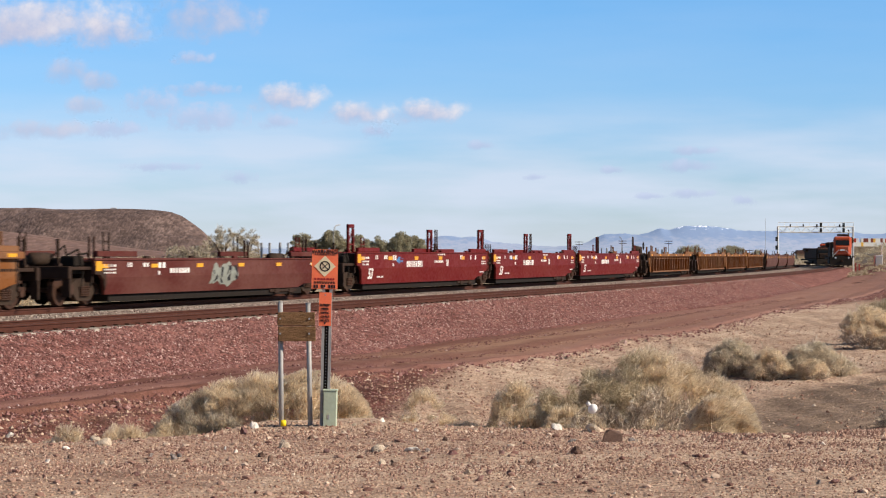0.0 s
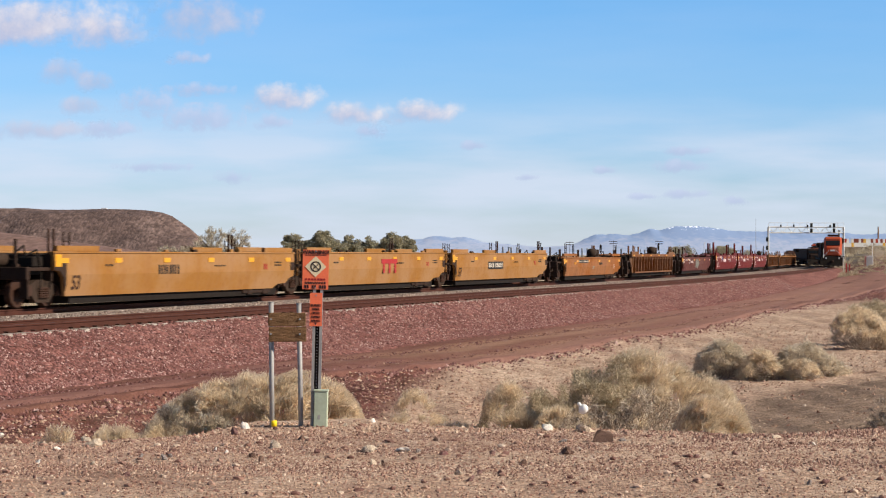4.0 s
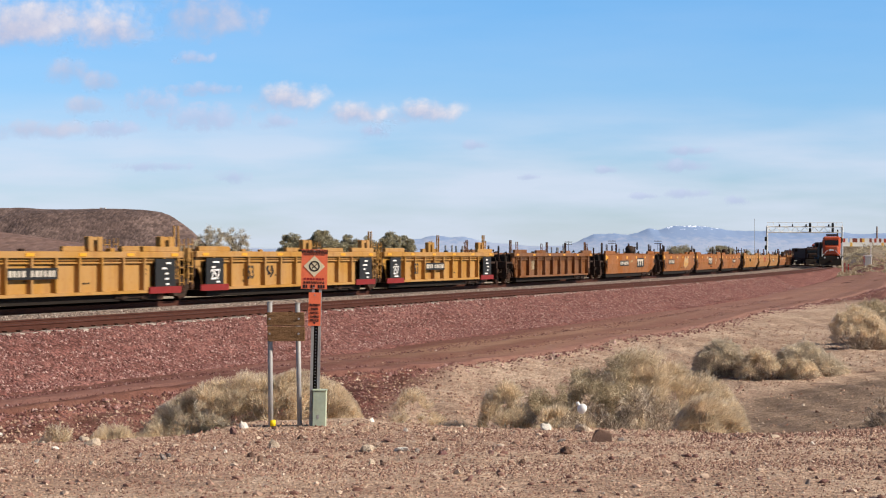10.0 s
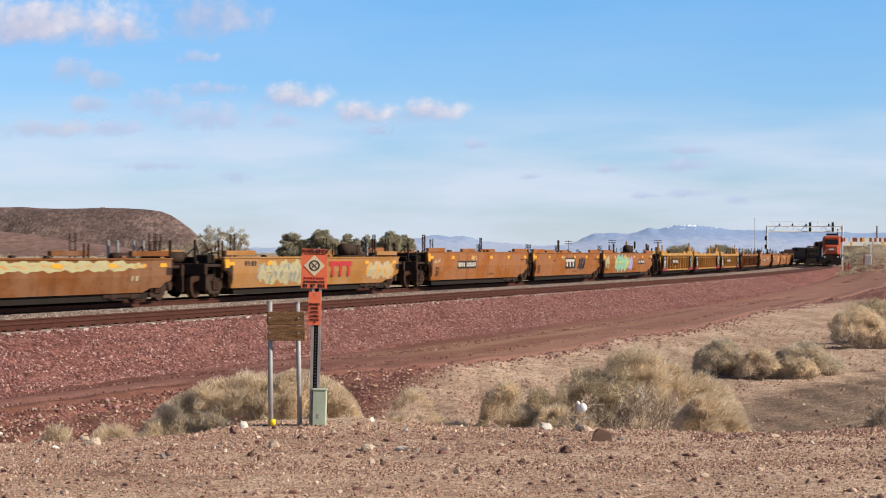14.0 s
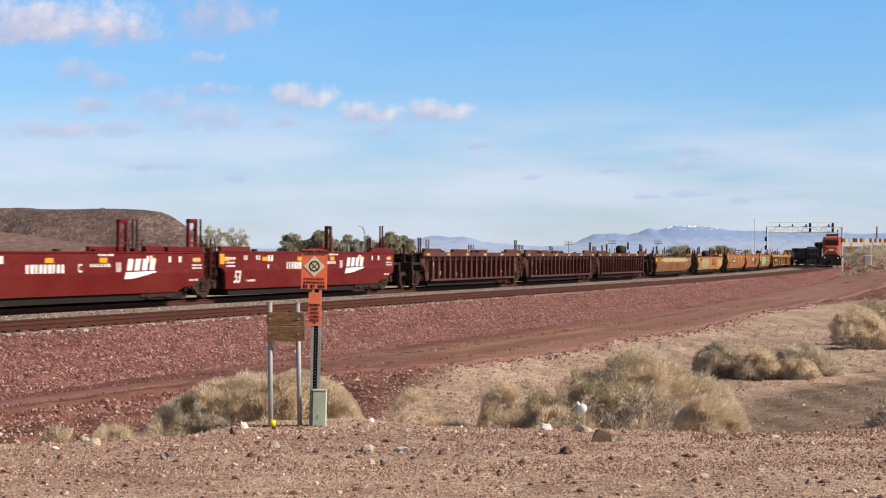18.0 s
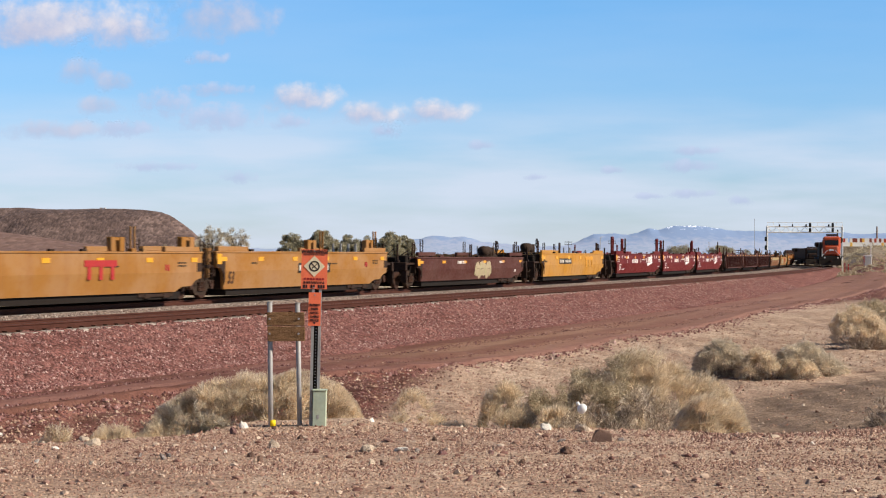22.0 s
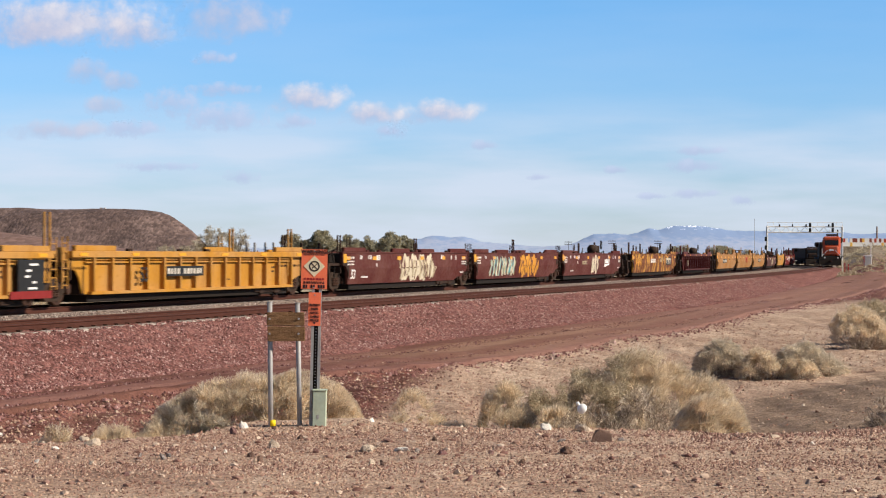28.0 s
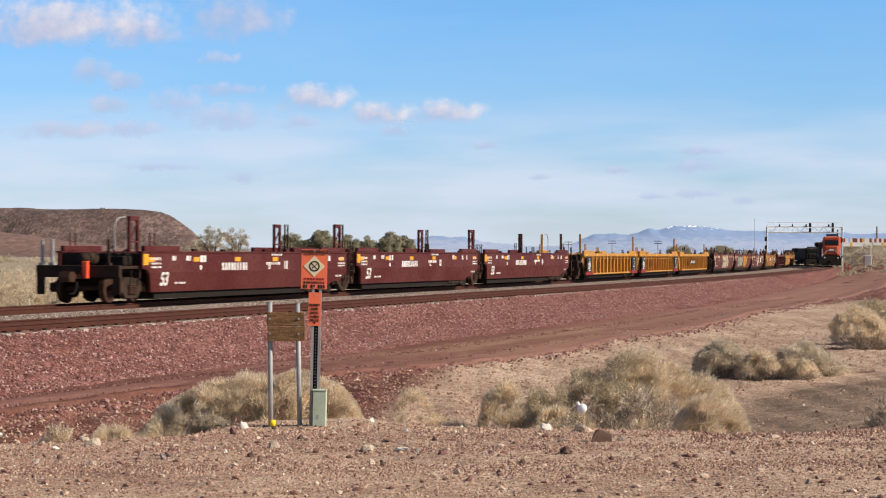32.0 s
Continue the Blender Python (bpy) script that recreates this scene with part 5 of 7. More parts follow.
      unit_opts(posts=0.7, marks=STEN + [("graffiti", 0.56, 5.6, 0.35, 1.62, ("ivory", "brown", "cream")), ("text", 0.09, 0.72, 0.55, "53", W)])]),
    (-786.3, 3, 63.2, "bright", "ribbed", "bright yellow ribbed well car with black end panels, empty",
     [unit_opts(ribs=14, posts=0.9, marks=YRIB_MARKS + [PANEL]), unit_opts(ends="black", ribs=14, posts=1.2, marks=YRIB_MARKS + [("blocks", 0.45, 0.95, MR, None, 1.1)]), unit_opts(ends="black", ribs=14, posts=1.2, marks=YRIB_MARKS)]),
    (-849.5, 3, 64.2, "plum", "smooth", "red-brown smooth-sided well car with tall post frames, empty",
     [unit_opts(rack="tall", marks=RED_MARKS + [("text", 0.56, 1.15, 0.36, "A", W)]), unit_opts(rack="tall", marks=RED_MARKS + [("text", 0.56, 1.15, 0.36, "C", W)]), unit_opts(rack="tall", marks=RED_MARKS + [("text", 0.56, 1.15, 0.36, "B", W)])]),
]
SPEED = 27.163
TRAIN = []
for c, (q, n, total, paint, kind, label, opts) in enumerate(CONSIST):
    joint = 19.8
    lens = [total] if n == 1 else [(total - joint) / 2, joint, (total - joint) / 2]
    for k, ln in enumerate(lens):
        u = well_car(ln, paint, kind, "coupler" if k == 0 else "joint", "coupler" if k == n - 1 else "joint", label, "well cars of the train", opts[k], 100 * c + k)
        TRAIN.append((u, q - ln / 2, ln))
        q -= ln
# the marker on the last car
bm = bmesh.new()
box(bm, -0.08, 0.08, -0.09, 0.09, 0.0, 0.55, 0.02)
marker = part("end_marker", bm, plain("red_marker_lens", (0.85, 0.10, 0.04), 0.4, 0, 0.1, 5), TRAIN[-1][0], "orange-red end of train marker")
marker.location = (-TRAIN[-1][2] / 2 + 0.72, -0.35, 0.8)


def car_pose(s):
    x, y = line_at(s)
    return pose(float(x), float(y), float(rail_z(s)), 0, 0, 90 - math.degrees(float(heading(s))))



# ---- roadside things ----
def at_ground(px, d):
    """A point on the land d metres out, where px counts along the view's width."""
    x = (px - 784) / 3743 * d
    return x, d, float(ground_z(np.array([x]), np.array([d]))[0])


M_WOOD = plain("weathered_grey_brown_wood", (0.225, 0.125, 0.062), 0.9, 0, 0.6, 5, 0.9, (1.5, 1, 9))
M_GREENBOX = plain("pale_green_enamel", (0.44, 0.50, 0.38), 0.5, 0, 0.12, 5)
M_YTAPE = plain("yellow_band", (0.85, 0.62, 0.02), 0.5, 0, 0.1, 5)


def board_sign():
    """Two steel pipes that carry two old planks, seen from the back."""
    x, y, z = at_ground(481, 24.9)
    th = tagged(new("wooden_board_sign"), "two weathered planks bolted on two galvanised pipes", "sign")
    th.location = (x, y, z)
    s = 24.9 / 3743
    for k, (px, top, low) in enumerate(((478, 532, 757), (527, 534, 745))):
        dx = (px - 481) * s
        h = (752 - top) * s
        bm = bmesh.new()
        rod(bm, (dx + (0.02 if k == 0 else 0.035), 0.03 * k, -0.3), (dx, 0.03 * k, h), 0.029, 14)
        p = part("post", bm, M_STEEL, th, "galvanised steel pipe", True)
        bm = bmesh.new()
        rod(bm, (dx, 0.03 * k, h), (dx, 0.03 * k, h + 0.012), 0.034, 14)
        part("cap", bm, M_STEEL, th)
    bm = bmesh.new()
    rod(bm, (0.017, 0, 0.01), (0.015, 0, 0.08), 0.038, 14)
    part("yellow_band", bm, M_YTAPE, th, "yellow plastic band", True)
    for z0, z1, w in ((1.19, 1.35, -0.052), (1.01, 1.183, -0.046)):
        bm = bmesh.new()
        box(bm, 0.005 + w, 0.445 + w, -0.075, -0.035, z0, z1, 0.008)
        bmesh.ops.subdivide_edges(bm, edges=bm.edges, cuts=3)
        for v in bm.verts:
            v.co += Vector(noise.noise_vector(v.co * 9 + Vector((w * 50, 0, 0)))) * 0.006
        part("plank", bm, M_WOOD, th)
    for bx in (-0.015, 0.325):
        for bz in (1.275, 1.10):
            bm = bmesh.new()
            rod(bm, (bx, -0.088, bz), (bx, -0.07, bz), 0.012, 8)
            part("bolt", bm, M_STEEL, th)


board_sign()


def cable_marker():
    """A perforated steel post with a warning sign, a small sign and a pale green splice box at its foot."""
    x, y, z = at_ground(561, 24.9)
    s = 24.9 / 3743
    th = tagged(new("warning_sign"), "orange-red buried cable warning signs on a perforated steel post", "sign")
    th.matrix_basis = pose(x - 0.024, y, z + 0.038, 0, 1.0, 0)
    foot = 746
    def zz(py):
        return (foot - py) * s
    for sx in (-0.044, 0.038):
        bm = bmesh.new()
        box(bm, sx - 0.016, sx + 0.016, -0.005, 0.03, -0.3, zz(440))
        part("post_flange", bm, M_STEEL, th, "galvanised channel flange")
    bm = bmesh.new()
    box(bm, -0.03, 0.024, 0.015, 0.022, -0.3, zz(445))
    part("post_web", bm, M_DARK, th, "dark perforated web")
    for k in range(22):
        bm = bmesh.new()
        rod(bm, (-0.003, 0.012, 0.42 + k * 0.036), (-0.003, 0.016, 0.42 + k * 0.036), 0.007, 8)
        part("hole_rim", bm, M_STEEL, th)
    # large sign
    cx = (552.5 - 561) * s + 0.02
    z0, z1, w = zz(510), zz(440), 0.306
    face = bmesh.new()
    box(face, cx - w / 2, cx + w / 2, -0.012, -0.008, z0, z1)
    sign = part("sign_panel", face, M_REDSIGN, th, "orange-red aluminium warning panel")
    h = z1 - z0
    def put(name, me, mat, dx, dz, y=-0.0145, lab=""):
        return link(name, me, mat, sign, lab, at=Matrix.Translation((cx + dx, y, z0 + dz * h)))
    put("sign_text", letters("WARNING!", 0.062), M_INK, 0, 0.935)
    bm = bmesh.new()
    prism(bm, [(-0.125, 0), (0, -0.125), (0.125, 0), (0, 0.125)], -0.0012, 0.0012)
    put("diamond", bm_mesh(bm, "diamond"), M_CREAM, 0.0, 0.575, lab="cream diamond")
    ring = bmesh.new()
    k = 28
    for i in range(k):
        a0, a1 = i * 6.2832 / k, (i + 1) * 6.2832 / k
        vs = [ring.verts.new((r * math.cos(a), 0, r * math.sin(a))) for a, r in ((a0, 0.048), (a1, 0.048), (a1, 0.063), (a0, 0.063))]
        ring.faces.new(vs)
    put("no_digging_ring", bm_mesh(ring, "ring"), M_INK, 0.0, 0.575, -0.0175)
    bm = bmesh.new()
    prism(bm, [(-0.042, 0.034), (-0.034, 0.042), (0.042, -0.034), (0.034, -0.042)], -0.0008, 0.0008)
    put("ban_stroke", bm_mesh(bm, "stroke"), M_INK, 0.0, 0.575, -0.0178)
    bm = bmesh.new()
    rod(bm, (0.03, 0, 0.028), (-0.012, 0, -0.014), 0.004, 6)
    prism(bm, [(-0.008, -0.01), (-0.018, -0.004), (-0.032, -0.026), (-0.02, -0.032)], -0.001, 0.001)
    put("shovel_symbol", bm_mesh(bm, "shovel"), M_INK, 0.0, 0.575, -0.0175)
    for dz, n, hh, mat in ((0.255, 7, 0.022, M_MAROON), (0.18, 9, 0.011, M_INK), (0.15, 8, 0.011, M_INK), (0.865, 10, 0.008, M_INK)):
        rs = random.Random(int(dz * 1000))
        at = -0.125
        for i in range(n):
            ww = 0.25 / n
            bm = bmesh.new()
            box(bm, at + 0.003, at + ww * rs.uniform(0.7, 0.9), -0.0012, 0.0012, -hh / 2, hh / 2)
            put("print_bar", bm_mesh(bm, "print_bar"), mat, 0, dz)
            at += ww
    for i in range(9):
        if i not in (2, 5):
            bm = bmesh.new()
            box(bm, -0.128 + i * 0.029, -0.107 + i * 0.029, -0.0012, 0.0012, -0.02, 0.02)
            put("number_bar", bm_mesh(bm, "number_bar"), M_INK, 0, 0.065)
    for dz in (0.965, 0.04):
        bm = bmesh.new()
        rod(bm, (0, -0.004, 0), (0, 0.002, 0), 0.009, 10)
        put("bolt", bm_mesh(bm, "bolt"), M_STEEL, 0, dz, -0.016)
    # small sign
    c2, q0, q1, w2 = (556 - 561) * s + 0.01, zz(575), zz(516), 0.145
    bm = bmesh.new()
    box(bm, c2 - w2 / 2, c2 + w2 / 2, -0.014, -0.009, q0, q1)
    small = part("small_sign", bm, M_REDSIGN, th, "small orange-red cable sign")
    for i, word in enumerate(("BURIED", "FIBER", "OPTIC", "CABLE", "SPLICE")):
        link("sign_text", letters(word, 0.036), M_INK, small, at=Matrix.Translation((c2, -0.0175, q0 + (q1 - q0) * (0.62 - 0.115 * i))))
    bm = bmesh.new()
    prism(bm, [(-0.012, 0.012), (0.012, 0.012), (0, -0.018)], -0.001, 0.001)
    link("arrow", bm_mesh(bm, "arrow"), M_INK, small, at=Matrix.Translation((c2, -0.0165, q0 + 0.03)))
    bm = bmesh.new()
    rod(bm, (c2, -0.018, q1 - 0.03), (c2, -0.01, q1 - 0.03), 0.009, 10)
    part("bolt", bm, M_STEEL, small)
    # the box at its foot
    box_x, bw = (567.5 - 561) * s + 0.02, 0.078
    bm = bmesh.new()
    box(bm, box_x - bw - 0.004, box_x + bw, -0.10, 0.05, -0.15, 0.375, 0.008)
    gb = part("splice_box", bm, M_GREENBOX, th, "pale green metal splice box")
    bm = bmesh.new()
    box(bm, box_x - bw - 0.012, box_x + bw + 0.006, -0.108, 0.055, 0.375, 0.395, 0.005)
    part("lid", bm, M_GREENBOX, gb)
    bm = bmesh.new()
    box(bm, box_x - 0.03, box_x - 0.005, -0.1035, -0.1, 0.05, 0.10)
    part("latch", bm, M_STEEL, gb)


cable_marker()

# ---- stones ----
STONES = []
for k in range(14):
    bm = bmesh.new()
    bmesh.ops.create_icosphere(bm, subdivisions=2 if k < 8 else 1, radius=1)
    rs = random.Random(k)
    ph = Vector((rs.random() * 50, rs.random() * 50, 0))
    for v in bm.verts:
        v.co *= 1 + 0.4 * noise.noise(v.co * 1.1 + ph) + 0.34 * noise.noise(v.co * 2.3 + ph)
        v.co.z = max(v.co.z * 0.72, -0.45)
    STONES.append(bm_mesh(bm, "stone", False))
CHIPS = []
for k in range(8):
    rs = random.Random(90 + k)
    ring = [(math.cos(a * 1.2566 + rs.uniform(-0.3, 0.3)) * rs.uniform(0.65, 1.15), math.sin(a * 1.2566 + rs.uniform(-0.3, 0.3)) * rs.uniform(0.65, 1.15), -0.3) for a in range(5)]
    CHIPS.append(mesh_from("chip", ring + [(rs.uniform(-0.45, 0.45), rs.uniform(-0.45, 0.45), rs.uniform(0.6, 0.95))], [(a, (a + 1) % 5, 5) for a in range(5)]))
STONE_COL = {"pale": plain("pale_stone", (0.58, 0.47, 0.36), 0.9, 0, 0.2, 8, 0.5), "white": plain("white_stone", (0.78, 0.72, 0.64), 0.9, 0, 0.15, 8, 0.4),
             "grey": plain("grey_stone", (0.27, 0.23, 0.21), 0.9, 0, 0.25, 8, 0.5), "brown": plain("brown_stone", (0.17, 0.105, 0.08), 0.9, 0, 0.25, 8, 0.5),
             "mauve": plain("mauve_stone", (0.24, 0.135, 0.12), 0.9, 0, 0.25, 8, 0.5)}


bm = bmesh.new()
for v in ((-1.0, -0.7, -0.5), (0.95, -0.8, -0.5), (1.05, 0.6, -0.5), (-0.9, 0.7, -0.5), (-0.75, -0.5, 0.35), (0.9, -0.55, 0.42), (0.8, 0.5, 0.62), (-0.45, 0.55, 0.78), (-0.15, -0.25, 0.86)):
    bm.verts.new(v)
bmesh.ops.convex_hull(bm, input=bm.verts)
bmesh.ops.bevel(bm, geom=bm.edges, offset=0.06, segments=1, affect="EDGES")
BOULDER = bm_mesh(bm, "stone")


def stone(px, py, size, color, k, flat=1.0, label=""):
    """A single stone on the terrace: px, py say where its foot shows in a level view."""
    d = 20.0
    for _ in range(12):
        x, y, z = at_ground(px, d)
        d += ((EYE_Z - z) * 3743 / (py - 446) - d) * 0.7
    x, y, z = at_ground(px, d)
    r = size * d / 3743 / 2
    ob = link("stone", BOULDER if k == 0 else STONES[k % 8], STONE_COL[color], at=Matrix.LocRotScale((x, y, z + r * 0.28 * flat), Euler((0.2 * (k % 3), 0.1 * k, k * 1.3)), (r, r * 0.8, r * flat)))
    return tagged(ob, label or {"pale": "pale tan stone lying on pebbly desert ground", "white": "whitish stone lying on pebbly desert ground", "grey": "grey stone lying on pebbly desert ground",
                                "brown": "dark brown stone lying on pebbly desert ground", "mauve": "mauve angular stone lying on pebbly ground"}[color], "stone", "loose stones")


for k, (px, py, size, color, flat) in enumerate((
        (1065, 778, 40, "brown", 0.95), (652, 797, 30, "pale", 0.9), (712, 797, 32, "white", 0.5), (165, 789, 34, "pale", 0.7), (150, 780, 22, "pale", 0.6), (100, 795, 14, "white", 0.7), (76, 787, 18, "pale", 0.6),
        (0, 776, 16, "white", 0.9), (66, 820, 15, "white", 0.6), (108, 812, 13, "brown", 1), (290, 812, 18, "grey", 0.8), (300, 808, 12, "grey", 0.8), (248, 811, 18, "grey", 0.5), (164, 822, 12, "pale", 0.7),
        (432, 757, 20, "white", 0.8), (414, 768, 22, "mauve", 0.7), (486, 792, 26, "pale", 0.6), (462, 816, 20, "brown", 0.7), (446, 808, 16, "brown", 0.7), (400, 800, 10, "white", 0.8), (380, 796, 12, "white", 0.5),
        (660, 820, 16, "pale", 0.8), (680, 822, 18, "brown", 0.7), (810, 837, 18, "pale", 0.5), (830, 848, 20, "mauve", 0.7), (846, 835, 14, "mauve", 0.7), (968, 758, 24, "white", 0.9), (1035, 760, 34, "pale", 0.7),
        (1002, 800, 28, "brown", 1.0), (995, 779, 16, "grey", 0.7), (1088, 752, 10, "white", 1.0), (1200, 822, 12, "brown", 0.9), (1372, 770, 18, "pale", 0.6), (1100, 776, 16, "grey", 0.6), (1145, 785, 12, "pale", 0.6),
        (1458, 850, 20, "mauve", 0.8), (1504, 866, 14, "mauve", 0.9), (1540, 790, 14, "brown", 0.8), (1440, 782, 12, "white", 0.6), (1300, 800, 14, "mauve", 0.8), (560, 800, 16, "mauve", 0.6), (532, 776, 14, "brown", 1.0),
        (610, 752, 10, "pale", 0.8), (660, 745, 14, "white", 0.6), (720, 762, 12, "white", 0.7), (925, 818, 14, "brown", 0.9), (60, 846, 12, "mauve", 0.8), (224, 842, 14, "mauve", 0.8), (344, 830, 12, "mauve", 0.8),
        (770, 778, 14, "brown", 0.7), (740, 798, 14, "grey", 0.7), (1090, 830, 12, "pale", 0.6), (1230, 806, 14, "mauve", 0.7), (1430, 852, 14, "grey", 0.7), (870, 800, 12, "mauve", 0.7), (1345, 845, 12, "mauve", 0.8))):
    stone(px, py, size, color, k, flat)
# a dropped white bottle or ball caught in the brush, and a tattered bag
bx, by, bz = (1031 - 784) / 3743 * 24.7, 24.7, -0.31
bm = bmesh.new()
bmesh.ops.create_uvsphere(bm, u_segments=20, v_segments=12, radius=0.055, matrix=Matrix.LocRotScale(None, Euler((0.4, 0.6, 0)), (1, 0.9, 1.15)))
rod(bm, (-0.03, 0, 0.03), (-0.06, 0, 0.075), 0.02, 10)
tagged(link("plastic_jug", bm_mesh(bm, "plastic_jug", True), plain("white_plastic", (0.85, 0.84, 0.82), 0.35, 0, 0.05, 5), at=Matrix.Translation((bx, by, bz + 0.2))), "white plastic jug caught in dry brush", "litter")


def scatter(name, n, place, size, material, label, seed, parent=None, kinds=CHIPS, squash=0.8):
    """Many small stones as one mesh."""
    rs = np.random.RandomState(seed)
    x, y, z = place(rs, n)
    r = size(rs, n)
    tv = [np.array([v.co for v in me.vertices]) for me in kinds]
    tf = [np.array([p.vertices for p in me.polygons]) for me in kinds]
    V, F, base = [], [], 0
    pick = rs.randint(len(kinds), size=n)
    for k in range(len(kinds)):
        i = np.where(pick == k)[0]
        a = rs.rand(len(i)) * 6.283
        c, s = np.cos(a)[:, None], np.sin(a)[:, None]
        v = tv[k][None]
        sx = (0.7 + 0.6 * rs.rand(len(i)))[:, None]
        px, py = v[..., 0] * sx, v[..., 1]
        w = np.stack([(px * c - py * s), (px * s + py * c), np.broadcast_to(v[..., 2] * squash, px.shape)], -1) * r[i][:, None, None]
        w = w + np.stack([x[i], y[i], z[i] + r[i] * 0.25], -1)[:, None]
        V.append(w.reshape(-1, 3))
        F.append((tf[k][None] + (base + np.arange(len(i)) * len(tv[k]))[:, None, None]).reshape(-1, 3))
        base += len(i) * len(tv[k])
    me = quads(np.concatenate(V), np.concatenate(F), name)
    me.materials.append(material)
    return tagged(new(name, me), label, "gravel", kind="stuff")


M_PEBBLE = island_mat("mixed_pebbles", [(0.0, (0.20, 0.105, 0.08)), (0.35, (0.33, 0.195, 0.145)), (0.7, (0.45, 0.305, 0.215)), (0.95, (0.54, 0.40, 0.30)), (1.0, (0.70, 0.58, 0.46))], bump=0.3)
M_MAUVEGRAVEL = island_mat("mauve_gravel", [(0.0, (0.16, 0.08, 0.065)), (0.45, (0.28, 0.165, 0.13)), (0.8, (0.40, 0.26, 0.195)), (1.0, (0.60, 0.48, 0.38))], bump=0.3)
M_PINKSTONE = island_mat("pink_crushed_stone", [(0.0, (0.11, 0.044, 0.039)), (0.4, (0.215, 0.098, 0.088)), (0.8, (0.335, 0.178, 0.157)), (1.0, (0.54, 0.38, 0.34))], bump=0.3)
M_REDSTONE = island_mat("red_brown_stones", [(0.0, (0.085, 0.033, 0.030)), (0.45, (0.165, 0.074, 0.066)), (0.9, (0.25, 0.13, 0.118)), (1.0, (0.50, 0.38, 0.34))], bump=0.3)
M_GREYSTONE = island_mat("grey_crushed_stone", [(0.0, (0.13, 0.095, 0.08)), (0.45, (0.25, 0.195, 0.165)), (0.85, (0.37, 0.30, 0.255)), (1.0, (0.52, 0.44, 0.38))], bump=0.3)


def on_terrace(rs, n):
    d = 13.5 + 12.2 * rs.rand(n) ** 1.0
    px = rs.rand(n) * 1700 - 60
    x = (px - 784) / 3743 * d
    return x, d, ground_z(x, d)


def in_belts(rs, n):
    """Gravel windrows that cross the terrace."""
    px = rs.rand(n) * 1700 - 60
    belt = rs.randint(3, size=n)
    d = np.array([20.9, 18.7, 22.9])[belt] + rs.randn(n) * np.array([0.3, 0.35, 0.45])[belt] + 0.2 * np.sin(px / 200)
    x = (px - 784) / 3743 * d
    return x, d, ground_z(x, d)


scatter("pebbles", 70000, on_terrace, lambda rs, n: 0.004 + 0.016 * rs.rand(n) ** 4, M_PEBBLE, "mixed tan, mauve and whitish pebbles on the ground", 11)
scatter("gravel_windrow", 34000, in_belts, lambda rs, n: 0.004 + 0.018 * rs.rand(n) ** 4, M_MAUVEGRAVEL, "belts of coarse mauve and tan gravel", 12)


def on_lip(rs, n):
    px = rs.rand(n) * 1700 - 60
    d = 24.2 + rs.randn(n) * 0.5
    x = (px - 784) / 3743 * d
    return x, d, ground_z(x, d)


def on_right_lip(rs, n):
    """Dark gravel pushed up along the lip before the wash."""
    px = 1225 + 420 * rs.rand(n)
    d = np.interp(px, [1225, 1330, 1420, 1650], [22.2, 22.8, 23.4, 24.8]) + rs.randn(n) * 0.4
    x = (px - 784) / 3743 * d
    return x, d, ground_z(x, d)


scatter("lip_gravel", 3600, on_right_lip, lambda rs, n: 0.008 + 0.028 * rs.rand(n) ** 2.5, M_MAUVEGRAVEL, "mauve gravel along the lip before the wash", 24)
scatter("loose_stones", 1300, on_terrace, lambda rs, n: 0.014 + 0.03 * rs.rand(n) ** 3, M_MAUVEGRAVEL, "scattered larger mauve and tan stones on the ground", 23, kinds=STONES[8:])
scatter("rubble", 2600, on_lip, lambda rs, n: 0.008 + 0.03 * rs.rand(n) ** 3, M_PEBBLE, "loose rubble along the lip of the gully", 13)


def on_bank(rs, n):
    px = rs.rand(n) * 1700 - 60
    d = 28 + 60 * rs.rand(n) ** 1.6
    x = (px - 784) / 3743 * d
    off, along = offset_of(x, d)
    ok = (off > 12.0) & ~((px > 1285) & (d < 51 + (px - 1340) * 0.035) & (rs.rand(n) < 0.85))
    x, d = np.where(ok, x, 0), np.where(ok, d, 20)
    return x, d, np.where(ok, ground_z(x, d), -1)


scatter("bank_stones", 90000, on_bank, lambda rs, n: 0.010 + 0.05 * rs.rand(n) ** 4, M_PEBBLE, "scattered stones on the bank below the service road", 14)


def on_edge(rs, n):
    s = -70 + 170 * rs.rand(n) ** 1.1
    o = edge_off(s) - 0.1 + rs.randn(n) * 0.42
    x, y = line_at(s, o)
    return x, y, ground_z(x, y)


scatter("road_berm", 12000, on_edge, lambda rs, n: 0.015 + 0.06 * rs.rand(n) ** 3, M_PINKSTONE, "berm of coarse mauve stones along the road edge", 15)


def profile_z(fn, s, o):
    out = np.empty(len(s))
    grid = np.arange(-80, 160, 1.0)
    table = [fn(g) for g in grid]
    j = np.clip(np.round(s + 80).astype(int), 0, len(grid) - 1)
    for k in range(len(s)):
        out[k] = np.interp(o[k], table[j[k]][0], table[j[k]][1])
    return out


def on_shoulder(rs, n):
    s = -74 + 144 * rs.rand(n) ** 1.35
    o = near_off(s) + 1.22 + 2.75 * rs.rand(n)
    x, y = line_at(s, o)
    return x, y, profile_z(shoulder_profile, s, o)


def on_bed(rs, n):
    s = -74 + 116 * rs.rand(n) ** 1.35
    o = 1.3 + (near_off(s) - 2.6) * rs.rand(n)
    x, y = line_at(s, o)
    return x, y, profile_z(bed_profile, s, o)


